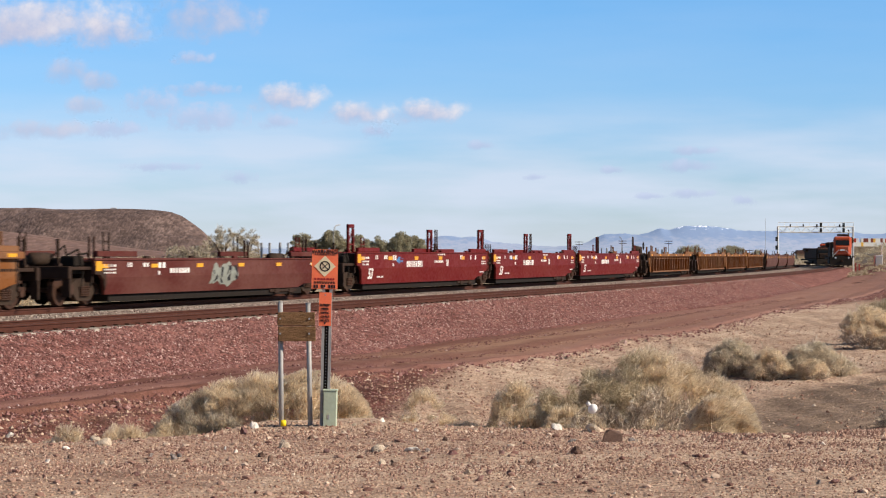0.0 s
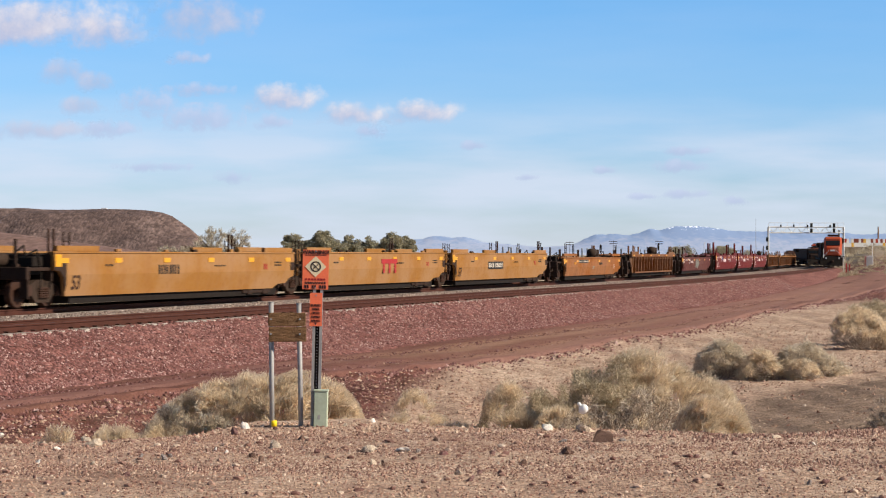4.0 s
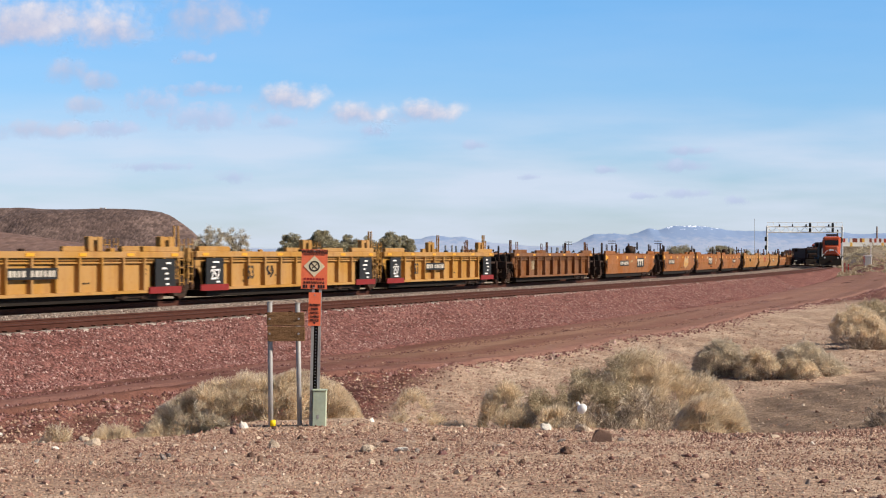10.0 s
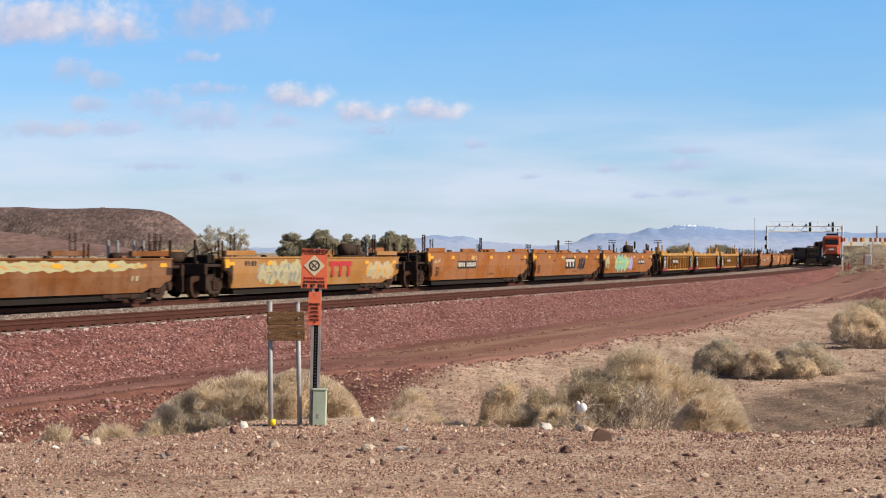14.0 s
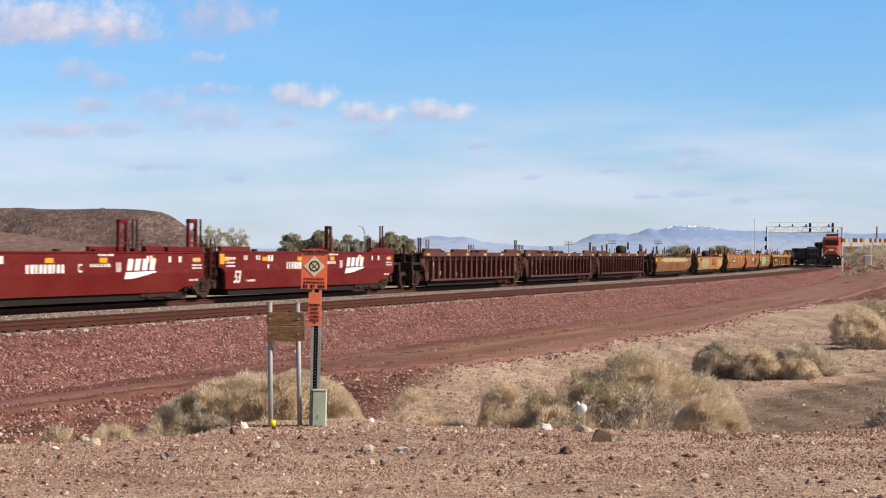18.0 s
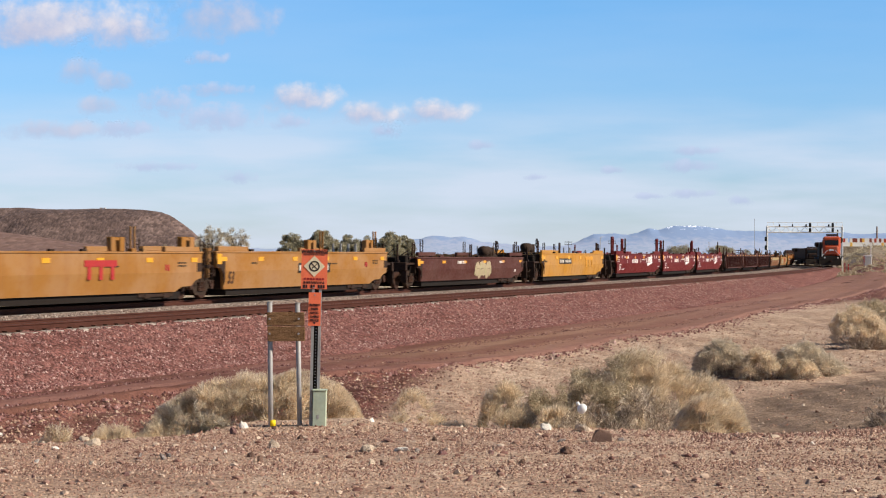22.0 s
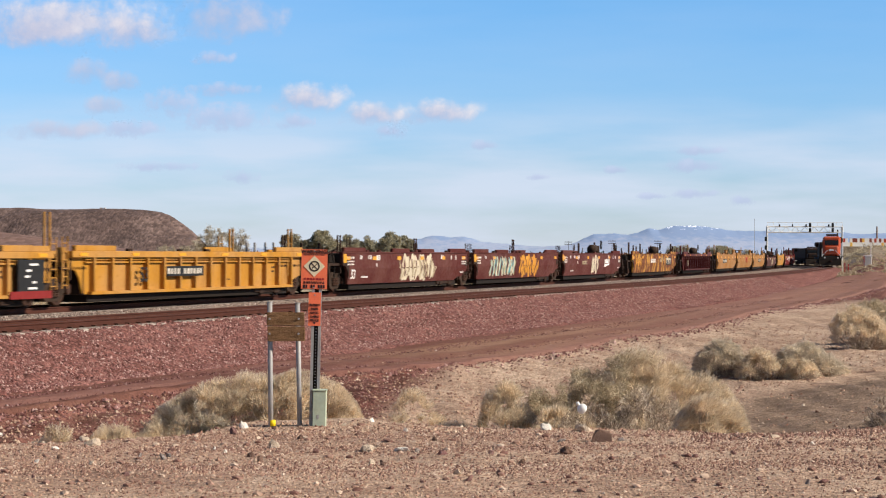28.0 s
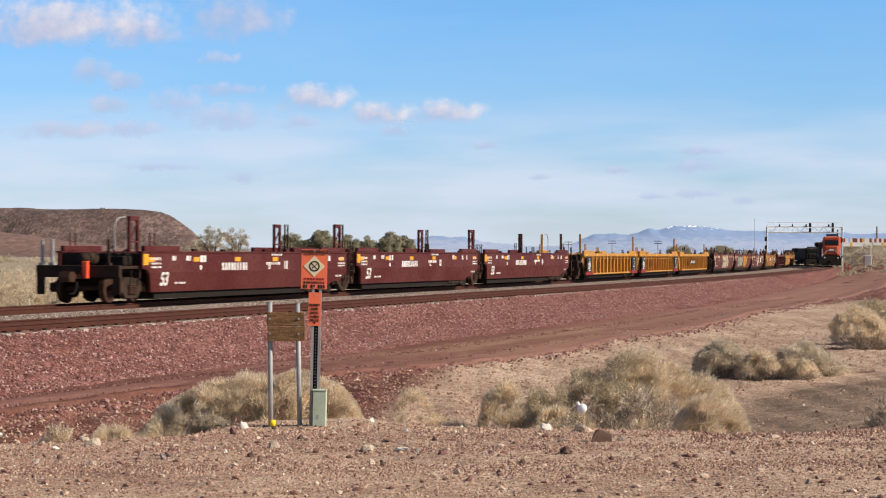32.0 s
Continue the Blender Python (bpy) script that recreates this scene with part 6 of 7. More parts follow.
scatter("shoulder_stones", 110000, on_shoulder, lambda rs, n: 0.016 + 0.034 * rs.rand(n) ** 2, M_PINKSTONE, "pinkish crushed stones of the ballast shoulder", 16)
def on_road(rs, n):
    s = -74 + 106 * rs.rand(n) ** 1.3
    o = near_off(s) + 3.6 + (edge_off(s) - near_off(s) - 3.6) * rs.rand(n) ** 1.5
    x, y = line_at(s, o)
    return x, y, ground_z(x, y) + 0.03


def on_red_slope(rs, n):
    px = rs.rand(n) * 860 - 60
    d = 29 + 26 * rs.rand(n)
    x = (px - 784) / 3743 * d
    off, al = offset_of(x, d)
    ok = (off > 10) & (px < 650 + (d - 41) * 10)
    x, d = np.where(ok, x, 0), np.where(ok, d, 20)
    return x, d, ground_z(x, d)


scatter("road_stones", 34000, on_road, lambda rs, n: 0.012 + 0.04 * rs.rand(n) ** 3, M_REDSTONE, "loose mauve stones on the dirt road", 18)
scatter("slope_stones", 42000, on_red_slope, lambda rs, n: 0.010 + 0.034 * rs.rand(n) ** 3, M_REDSTONE, "loose mauve stones on the red slope", 19)
scatter("bed_stones", 40000, on_bed, lambda rs, n: 0.02 + 0.04 * rs.rand(n) ** 2, M_GREYSTONE, "pale grey crushed stones between the tracks", 17)


# ---- dry brush ----
M_STRAW = island_mat("dry_straw_blades", [(0.0, (0.40, 0.295, 0.19)), (0.3, (0.74, 0.60, 0.43)), (0.7, (0.93, 0.80, 0.60)), (1.0, (0.98, 0.90, 0.75))], 0.8, thin=0.5)
M_SAGE = island_mat("grey_green_sage_blades", [(0.0, (0.30, 0.24, 0.16)), (0.5, (0.54, 0.45, 0.31)), (1.0, (0.82, 0.70, 0.52))], 0.85, thin=0.4)
M_DULL = island_mat("grey_tan_blades", [(0.0, (0.42, 0.35, 0.26)), (0.5, (0.70, 0.60, 0.46)), (1.0, (0.92, 0.83, 0.68))], 0.85, thin=0.45)
M_TWIG = island_mat("bleached_grey_twigs", [(0.0, (0.16, 0.11, 0.08)), (0.5, (0.42, 0.33, 0.25)), (1.0, (0.72, 0.62, 0.50))], 0.9)


def blades(n, root, way, length, width, droop, rs):
    """Thin two-piece blades: root and way are (n, 3) arrays."""
    way = way / np.linalg.norm(way, axis=1, keepdims=True)
    side = np.cross(way, rs.randn(n, 3))
    side /= np.linalg.norm(side, axis=1, keepdims=True) + 1e-9
    L, W_ = length[:, None], width[:, None]
    mid = root + way * L * 0.5
    tip = root + way * L + np.stack([np.zeros(n), np.zeros(n), -droop * length], -1) + rs.randn(n, 3) * L * 0.06
    v = np.stack([root - side * W_, root + side * W_, mid + side * W_ * 0.8, mid - side * W_ * 0.8, tip + side * W_ * 0.25, tip - side * W_ * 0.25], 1)
    f = np.array([[0, 1, 2, 3], [3, 2, 4, 5]])
    return v.reshape(-1, 3), (f[None] + (np.arange(n) * 6)[:, None, None]).reshape(-1, 4)


def shrub(d, outline, n, label, material, seed, lean=0.0, depth=1.0, twigs=200, blade=(0.05, 0.20), wild=0.38):
    """A dry shrub: woody stems from the root and a dense lumpy crown of fine blades that point away from it.
    outline: the crown's rise from side to side, as bearings of a level view from the camera at distance d."""
    rs = np.random.RandomState(seed)
    op, ot = np.array([p for p, q in outline], float), np.array([q for p, q in outline], float)
    k = d / 3743
    xc, yc, zc = at_ground(float((op[0] + op[-1]) / 2), d)
    w = (op[-1] - op[0]) * k
    th = tagged(new("shrub"), label, "shrub", "dry desert shrubs")
    th.location = (xc, yc, zc)
    def height(x):
        return np.maximum(0.04, EYE_Z + (449 - np.interp((x + xc) / k + 784, op, ot)) * k - zc)
    hmax = float(height((op - 784) * k - xc).max())
    x = (rs.rand(n * 2) - 0.5) * w
    x = x[rs.rand(n * 2) < (0.25 + 0.75 * height(x) / hmax)][:n]
    n = len(x)
    h = height(x)
    # tufts set over the crown, each a spray of blades of its own size
    c = int(10 + 30 * w * depth)
    tx = (rs.rand(c) - 0.5) * w * 0.96
    tphi = np.arccos(1 - 2 * rs.rand(c)) if depth > 0.4 else rs.rand(c) * 3.1416
    th_ = height(tx)
    trad = 0.62 + 0.26 * rs.rand(c)
    thalf = depth / 2 * np.sqrt(np.clip(th_ / hmax, 0.05, 1))
    tc = np.stack([tx, -np.cos(tphi) * thalf * trad, th_ * np.sin(tphi) ** 0.8 * trad], -1)
    tr = np.minimum((0.12 + 0.16 * rs.rand(c)) * min(1.0, 0.45 + 0.4 * w), 0.42 * th_ + 0.03)
    pick = rs.choice(c, n, p=tr ** 2 / (tr ** 2).sum())
    u = rs.randn(n, 3)
    u[:, 2] = np.abs(u[:, 2]) * 0.9
    out = tc / np.array([w * 0.5, depth * 0.5, hmax])
    u = u / np.linalg.norm(u, axis=1, keepdims=True) + out[pick] * 0.5
    u /= np.linalg.norm(u, axis=1, keepdims=True)
    q = tc[pick] + u * (tr[pick] * (0.25 + 0.75 * rs.rand(n) ** 0.7))[:, None]
    x, y, z = q[:, 0], q[:, 1], np.minimum(q[:, 2], height(q[:, 0]) * 1.03)
    ln = blade[0] + (blade[1] - blade[0]) * rs.rand(n) ** 1.5
    way = u * 1.2 + np.array([lean, 0, 0.35])
    way = way / np.linalg.norm(way, axis=1, keepdims=True) + rs.randn(n, 3) * wild
    way /= np.linalg.norm(way, axis=1, keepdims=True)
    root = np.stack([x, y, np.maximum(z, 0.01)], -1) - way * (ln * 0.75)[:, None]
    gx, gy = root[:, 0] + xc, root[:, 1] + yc
    root[:, 2] = np.maximum(root[:, 2], ground_z(gx, gy) - zc)
    side = np.cross(way, rs.randn(n, 3))
    side *= ((0.0018 + 0.0026 * rs.rand(n)) * (d / 27) ** 0.7 / (np.linalg.norm(side, axis=1) + 1e-9))[:, None]
    tip = root + way * ln[:, None]
    tip[:, 2] -= ln * 0.08
    v = np.stack([root - side, root + side, tip + side * 0.4, tip - side * 0.4], 1).reshape(-1, 3)
    f = np.arange(n * 4).reshape(-1, 4)
    link("foliage", quads(v, f, "foliage"), material, th)
    t = twigs
    base = np.stack([rs.randn(t) * w * 0.16, rs.randn(t) * depth * 0.14, np.zeros(t)], -1)
    base[:, 2] = ground_z(base[:, 0] + xc, base[:, 1] + yc) - zc
    dirs = np.stack([base[:, 0] / w * 2.2 + rs.randn(t) * 0.5 + lean, base[:, 1] / depth * 2 + rs.randn(t) * 0.4, 0.3 + 0.7 * rs.rand(t)], -1)
    tl = height(base[:, 0]) * (0.3 + 0.35 * rs.rand(t))
    v, f = blades(t, base, dirs, tl, 0.003 + 0.004 * rs.rand(t), 0.15, rs)
    b2 = np.repeat(base + dirs / np.linalg.norm(dirs, axis=1, keepdims=True) * tl[:, None] * 0.5, 2, 0)
    v2, f2 = blades(t * 2, b2, np.repeat(dirs, 2, 0) + rs.randn(t * 2, 3) * 0.6, np.repeat(tl, 2) * 0.6, 0.002 + 0.002 * rs.rand(t * 2), 0.0, rs)
    link("woody_stem", quads(np.concatenate([v, v2]), np.concatenate([f, f2 + len(v)]), "woody_stem"), M_TWIG, th, "bleached bare twigs")
    return th


shrub(27.2, ((1050, 740), (1064, 660), (1092, 618), (1130, 604), (1166, 610), (1205, 630), (1245, 652), (1285, 682), (1312, 726), (1324, 774)), 34000, "large feathery straw-coloured dry shrub in the gully", M_STRAW, 1, 0.45, 1.8, 420, (0.07, 0.24), wild=0.42)
shrub(26.9, ((1004, 735), (1012, 662), (1032, 624), (1060, 600), (1092, 602), (1120, 630), (1150, 700)), 9000, "tall grey-green dry sage in the gully", M_SAGE, 2, -0.1, 1.2, 620, wild=0.7)
shrub(24.1, ((1192, 776), (1208, 728), (1238, 700), (1272, 704), (1306, 738), (1340, 788)), 13000, "leaning straw-coloured grass shrub on the gully edge", M_STRAW, 3, 0.7, 0.7, 60, (0.06, 0.22), wild=0.36)
shrub(25.4, ((1078, 770), (1098, 712), (1130, 690), (1170, 690), (1200, 712), (1222, 772)), 2200, "tangle of bare brown stems on the gully edge", M_TWIG, 33, 0.2, 0.9, 700, wild=0.7)
shrub(25.3, ((985, 768), (1005, 728), (1035, 712), (1075, 724), (1100, 768)), 900, "tangle of bleached bare stems on the gully edge", M_TWIG, 35, -0.2, 0.7, 420, wild=0.7)
shrub(27.2, ((848, 760), (862, 690), (885, 670), (912, 678), (940, 715), (962, 760)), 11000, "small straw-coloured dry shrub in the gully", M_STRAW, 4, 0.1, 0.9, 140)
shrub(28.6, ((930, 740), (945, 685), (968, 664), (995, 668), (1030, 700), (1050, 745)), 8000, "small grey-tan dry shrub in the gully", M_SAGE, 5, 0.1, 0.9, 200, wild=0.6)
shrub(26.2, ((940, 762), (965, 722), (1000, 712), (1035, 735), (1060, 765)), 7000, "low straw-coloured grass in the gully", M_STRAW, 34, 0.1, 0.7, 120)
shrub(27.4, ((778, 755), (790, 735), (808, 728), (826, 738), (850, 756)), 2500, "low tuft of straw-coloured grass", M_STRAW, 6, -0.2, 0.5, 40)
shrub(36.0, ((702, 720), (715, 680), (735, 672), (758, 700), (782, 728)), 4000, "straw-coloured grass clump on the bank", M_STRAW, 7, 0.5, 0.8, 60)
shrub(27.2, ((262, 775), (290, 722), (328, 700), (364, 680), (405, 655), (446, 651), (480, 657), (540, 664), (575, 672), (600, 730)), 46000, "wide straw-coloured dry shrub behind the signs", M_STRAW, 8, 0.0, 1.9, 320)
shrub(26.9, ((468, 745), (490, 672), (520, 660), (568, 664), (604, 688), (630, 718), (645, 752)), 18000, "straw-coloured grass shrub behind the marker post", M_STRAW, 9, 0.5, 1.2, 100)
shrub(25.4, ((240, 784), (256, 750), (282, 724), (320, 722), (352, 745), (372, 782)), 11000, "shaded straw-coloured dry shrub in the gully", M_STRAW, 10, -0.2, 0.9, 120)
shrub(25.3, ((318, 782), (335, 742), (362, 732), (392, 745), (412, 770)), 6000, "low dry shrub on the gully edge", M_STRAW, 11, 0.2, 0.6, 120, wild=0.6)
shrub(24.4, ((160, 788), (182, 754), (210, 743), (236, 756), (250, 786)), 5000, "low tuft of straw-coloured grass", M_STRAW, 12, 0.1, 0.5, 40)
shrub(26.0, ((58, 790), (80, 762), (112, 752), (140, 764), (165, 790)), 3500, "low tuft of orange-brown dry grass", M_STRAW, 13, 0.0, 0.6, 40)
shrub(57.0, ((1222, 672), (1236, 628), (1256, 603), (1282, 599), (1306, 612), (1318, 640), (1330, 680)), 8000, "grey-tan sage bush on the bank", M_DULL, 14, 0.1, 1.6, 900, (0.10, 0.38), wild=0.75)
shrub(56.0, ((1300, 684), (1318, 640), (1340, 612), (1362, 622), (1378, 650), (1392, 680)), 5500, "straw-coloured dry shrub on the bank", M_STRAW, 15, 0.2, 1.3, 800, (0.10, 0.38), wild=0.75)
shrub(57.0, ((1366, 660), (1380, 624), (1400, 604), (1428, 602), (1452, 616), (1478, 636), (1500, 652)), 8500, "rounded grey-tan dry shrub on the bank", M_DULL, 16, 0.4, 1.6, 700, (0.10, 0.38), wild=0.7)
shrub(55.5, ((1392, 668), (1402, 642), (1420, 632), (1440, 640), (1454, 668)), 4500, "straw-coloured dry shrub on the bank", M_STRAW, 17, 0.4, 1.0, 160, (0.10, 0.32), wild=0.6)
shrub(68.0, ((1478, 552), (1490, 540), (1506, 533), (1530, 538), (1552, 552), (1572, 585), (1600, 612)), 12000, "rounded tan dry shrub beside the wash", M_STRAW, 18, 0.1, 2.0, 420, (0.12, 0.42), wild=0.7)
shrub(72.0, ((1502, 540), (1520, 525), (1545, 521), (1580, 520), (1620, 530), (1660, 580)), 11000, "tall tan dry shrub beside the wash", M_SAGE, 19, 0.1, 2.2, 420, (0.12, 0.42), wild=0.7)
shrub(38.0, ((1534, 722), (1548, 706), (1566, 701), (1590, 712), (1602, 726)), 900, "small dark bare bush in the wash", M_TWIG, 20, 0.0, 0.5, 240)
shrub(74.0, ((-30, 536), (-5, 500), (25, 484), (55, 490), (78, 505), (95, 538)), 6000, "pale straw-coloured brush beyond the railway", M_STRAW, 51, 0.0, 3.0, 60, (0.1, 0.35))
shrub(80.0, ((70, 520), (85, 492), (110, 482), (140, 494), (165, 525)), 5000, "pale straw-coloured brush beyond the railway", M_STRAW, 52, 0.0, 3.0, 60, (0.1, 0.35))
shrub(95.0, ((-40, 505), (-10, 474), (30, 466), (80, 474), (130, 468), (170, 480), (190, 508)), 7000, "pale straw-coloured brush beyond the railway", M_STRAW, 53, 0.0, 3.0, 60, (0.1, 0.4))


# ---- parked locomotive and its train ----
M_LOCO = worn_paint("locomotive_orange", (0.46, 0.058, 0.012), rust=(0.3, 0.05, 0.02), amount=0.3, streak=0.1, rough=0.4)
M_GLASS = plain("dark_cab_glass", (0.02, 0.025, 0.03), 0.08, 0, 0.1, 3)
M_LAMP = plain("headlight_lens", (0.9, 0.88, 0.8), 0.2, 0, 0.05, 3)


def loco(s, off, label, front_paint, lead=True, low=1.0):
    """A six-axle diesel: pilot, nose, cab, long hood, fuel tank and trucks. Local +x is backwards, away from the camera."""
    x, y = line_at(s, off)
    th = tagged(new("locomotive"), label, "locomotive", "parked locomotives")
    th.matrix_basis = pose(float(x), float(y), float(rail_z(s)), 0, 0, 90 - math.degrees(float(heading(s + 4)))) @ Matrix.Diagonal((1, 1, low, 1))
    P = front_paint
    bm = bmesh.new()
    box(bm, 0.6, 21.6, -1.5, 1.5, 1.2, 1.65, 0.03)
    part("frame", bm, M_DARK, th, "black underframe")
    bm = bmesh.new()
    box(bm, 0.9, 2.6, -1.05, 1.05, 1.65, 3.1, 0.2)
    part("nose", bm, P, th)
    bm = bmesh.new()
    box(bm, 2.25, 4.6, -1.3, 1.3, 1.65, 4.5, 0.28)
    cab = part("cab", bm, P, th)
    for y0 in (-0.98, -0.48, 0.03, 0.53):
        bm = bmesh.new()
        box(bm, 2.10, 2.13, y0, y0 + 0.45, 3.28, 3.88)
        ob = part("windscreen", bm, M_GLASS, cab)
        ob.matrix_basis = pose(0.10, 0, 0, 0, 0, 0)
    bm = bmesh.new()
    box(bm, 2.22, 2.5, -1.02, 1.02, 3.2, 3.95, 0.03)
    part("windscreen_surround", bm, M_DARK, cab, "black windscreen surround")
    bm = bmesh.new()
    box(bm, 2.9, 4.4, -0.8, 0.8, 4.55, 4.85, 0.05)
    part("air_conditioner", bm, M_GRIME, cab)
    bm = bmesh.new()
    box(bm, 4.6, 20.5, -1.05, 1.05, 1.65, 4.4, 0.12)
    # coupled engines get a dark hood in place of deep shade
    part("hood", bm, P if lead else M_GRIME, th, "long engine hood")
    bm = bmesh.new()
    box(bm, 15.0, 19.5, -1.5, 1.5, 3.6, 4.5, 0.2)
    part("radiator", bm, M_GRIME, th, "flared radiator housing")
    bm = bmesh.new()
    box(bm, 7.5, 14, -1.3, 1.3, 0.35, 1.2, 0.15)
    part("fuel_tank", bm, M_DARK, th, "black fuel tank")
    bm = bmesh.new()
    prism(bm, [(0.0, 0.2), (0.35, 1.1), (0.6, 1.65), (0.95, 1.65), (0.95, 0.2)], -1.45, 1.45)
    part("pilot", bm, M_DARK, th, "black pilot plough")
    for sy in (-1, 1):
        bm = bmesh.new()
        rod(bm, (0.5, sy * 1.35, 0.6), (0.5, sy * 1.35, 2.7), 0.035, 6)
        rod(bm, (0.5, sy * 1.35, 2.7), (1.2, sy * 1.35, 2.7), 0.035, 6)
        rod(bm, (0.55, sy * 1.35, 1.6), (0.55, sy * 0.5, 2.5), 0.03, 6)
        part("front_rail", bm, M_WHITE if lead else M_DARK, th, "white handrail" if lead else "handrail darkened for shade")
        bm = bmesh.new()
        rod(bm, (0.28, sy * 0.95, 1.35), (0.36, sy * 0.95, 1.35), 0.13, 12)
        part("ditch_light", bm, M_LAMP if lead else M_GLASS, th)
        for ax in (2.6, 4.4, 6.2, 15.6, 17.4, 19.2):
            bm = bmesh.new()
            rod(bm, (ax, sy * 0.68, 0.53), (ax, sy * 0.82, 0.53), 0.53, 18)
            part("wheel", bm, M_WHEEL, th)
        for ax in (4.4, 17.4):
            bm = bmesh.new()
            box(bm, ax - 2.4, ax + 2.4, sy * 0.95, sy * 1.2, 0.5, 1.0, 0.05)
            part("truck_frame", bm, M_GRIME, th)
    bm = bmesh.new()
    box(bm, 0.86, 0.9, -0.35, 0.35, 2.35, 2.6, 0.01)
    part("headlight", bm, M_LAMP if lead else M_GLASS, th)
    bm = bmesh.new()
    box(bm, -0.35, 0.3, -0.16, 0.16, 0.75, 1.0, 0.02)
    part("coupler", bm, M_WHEEL, th)
    return th


loco(211.0, 7.6, "parked bright orange and black diesel locomotive facing the camera", M_LOCO)
# the dark paint of the two coupled engines stands in for shade
loco(234.8, 7.0, "parked diesel locomotive coupled behind another, coloured dark for shade", M_GRIME, False, 0.86)
loco(258.6, 6.6, "parked low engine coupled behind another, coloured dark for shade", M_GRIME, False, 0.66)

FAR_LOCO = loco(290.0, 8.0, "orange diesel locomotive creeping along far behind the parked ones", M_LOCO)

# ---- signal bridge ----
M_ALU = plain("silver_structural_steel", (0.74, 0.73, 0.71), 0.6, 0.0, 0.1, 3)


def signal_bridge():
    d = 500.0
    k = d / 3743
    th = tagged(new("signal_bridge"), "silver lattice signal bridge spanning the tracks", "signal bridge")
    x0, x1 = (1357 - 784) * k, (1490 - 784) * k
    zt, zb = EYE_Z + (448 - 399) * k, EYE_Z + (448 - 409) * k
    for x in (x0, x1):
        bm = bmesh.new()
        for dy in (-0.5, 0.5):
            rod(bm, (x, d + dy, -1.5), (x, d + dy, zt), 0.16, 8)
        for z in np.arange(0, 6, 1.2):
            rod(bm, (x, d - 0.5, z), (x, d + 0.5, z + 1.0), 0.05, 6)
        part("tower", bm, M_ALU, th)
    for z in (zt, zb):
        for dy in (-0.5, 0.5):
            bm = bmesh.new()
            rod(bm, (x0, d + dy, z), (x1, d + dy, z), 0.13, 8)
            part("chord", bm, M_ALU, th)
    n = 16
    for i in range(n):
        a, b = x0 + (x1 - x0) * i / n, x0 + (x1 - x0) * (i + 1) / n
        bm = bmesh.new()
        rod(bm, (a, d - 0.5, zb if i % 2 else zt), (b, d - 0.5, zt if i % 2 else zb), 0.07, 6)
        part("brace", bm, M_ALU, th)
    bm = bmesh.new()
    rod(bm, (x0, d - 0.5, zt + 1.0), (x1, d - 0.5, zt + 1.0), 0.05, 6)
    for i in range(13):
        a = x0 + (x1 - x0) * i / 12
        rod(bm, (a, d - 0.5, zt), (a, d - 0.5, zt + 1.0), 0.04, 6)
    part("walkway_rail", bm, M_ALU, th)
    for px, py in ((1432, 396), (1432, 405), (1472, 396), (1472, 405), (1354, 421), (1354, 436), (1378, 397), (1401, 397), (1425, 397), (1465, 397)):
        bm = bmesh.new()
        big = px in (1432, 1472, 1354)
        w = 0.27 if big else 0.16
        h = 0.5 if big else 0.3
        x, z = (px - 784) * k, EYE_Z + (448 - py) * k
        box(bm, x - w, x + w, d - 1.1, d - 0.8, z - h, z + h, 0.05)
        rod(bm, (x, d - 0.8, z), (x, d - 0.3, z), 0.06, 6)
        part("signal_head", bm, M_BLACK, th, "black signal head")
    return th


signal_bridge()


# ---- poles, cabinet, house ----
def pole(px, d, top, w, label, cat, material, arms=0):
    k = d / 3743
    x, y, z = at_ground(px, d)
    th = tagged(new("utility_pole"), label, cat, "poles and masts")
    th.location = (x, y, z)
    h = EYE_Z + (448 - top) * k - z
    bm = bmesh.new()
    rod(bm, (0, 0, -1), (0, 0, h), w * k, 8, w * k * 0.8)
    part("pole", bm, material, th)
    for i in range(arms):
        bm = bmesh.new()
        box(bm, -7 * k, 7 * k, -0.1, 0.1, h - (2 + 4 * i) * k, h - (1 + 4 * i) * k)
        part("crossarm", bm, material, th)
    return th


M_POLE = plain("dark_creosoted_wood", (0.06, 0.045, 0.035), 0.9, 0, 0.2, 3)
pole(1551.5, 1210, 398, 1.6, "brown wooden utility pole beyond the scrub hill", "utility pole", plain("brown_pole_wood", (0.24, 0.15, 0.10), 0.9, 0, 0.2, 3))
pole(1482, 620, 404, 1.6, "dark wooden utility pole behind the signal bridge", "utility pole", M_POLE)
pole(1490.5, 300, 452, 0.6, "short pale trackside post", "post", M_ALU)
pole(1541, 320, 428, 0.9, "slender pale mast beside a cabinet", "mast", M_ALU)
pole(1335, 1500, 385, 0.35, "tall slender radio mast on the plain", "mast", M_STEEL)
for px, top in ((1006, 426), (1083, 424), (1164, 424), (1307, 440)):
    pole(px, 900, top, 0.4, "thin wooden power pole on the plain", "utility pole", M_POLE, 2)
cx, cy, cz = at_ground(1535, 320)
bm = bmesh.new()
box(bm, -0.55, 0.55, -0.5, 0.5, -0.3, 1.6, 0.04)
cabinet = tagged(link("signal_cabinet", bm_mesh(bm, "signal_cabinet"), M_ALU, at=Matrix.Translation((cx, cy, cz))), "silver metal trackside signal cabinet on the scrub slope", "cabinet")
bm = bmesh.new()
prism(bm, [(-0.6, 1.6), (0.6, 1.6), (0.5, 1.7), (-0.5, 1.7)], -0.55, 0.55)
part("roof", bm, M_ALU, cabinet)
bm = bmesh.new()
box(bm, -0.45, 0.45, -0.52, -0.50, 0.0, 1.5)
part("door", bm, M_STEEL, cabinet)
for px, d, h in ((1495, 300, 17), (1501, 300, 14)):
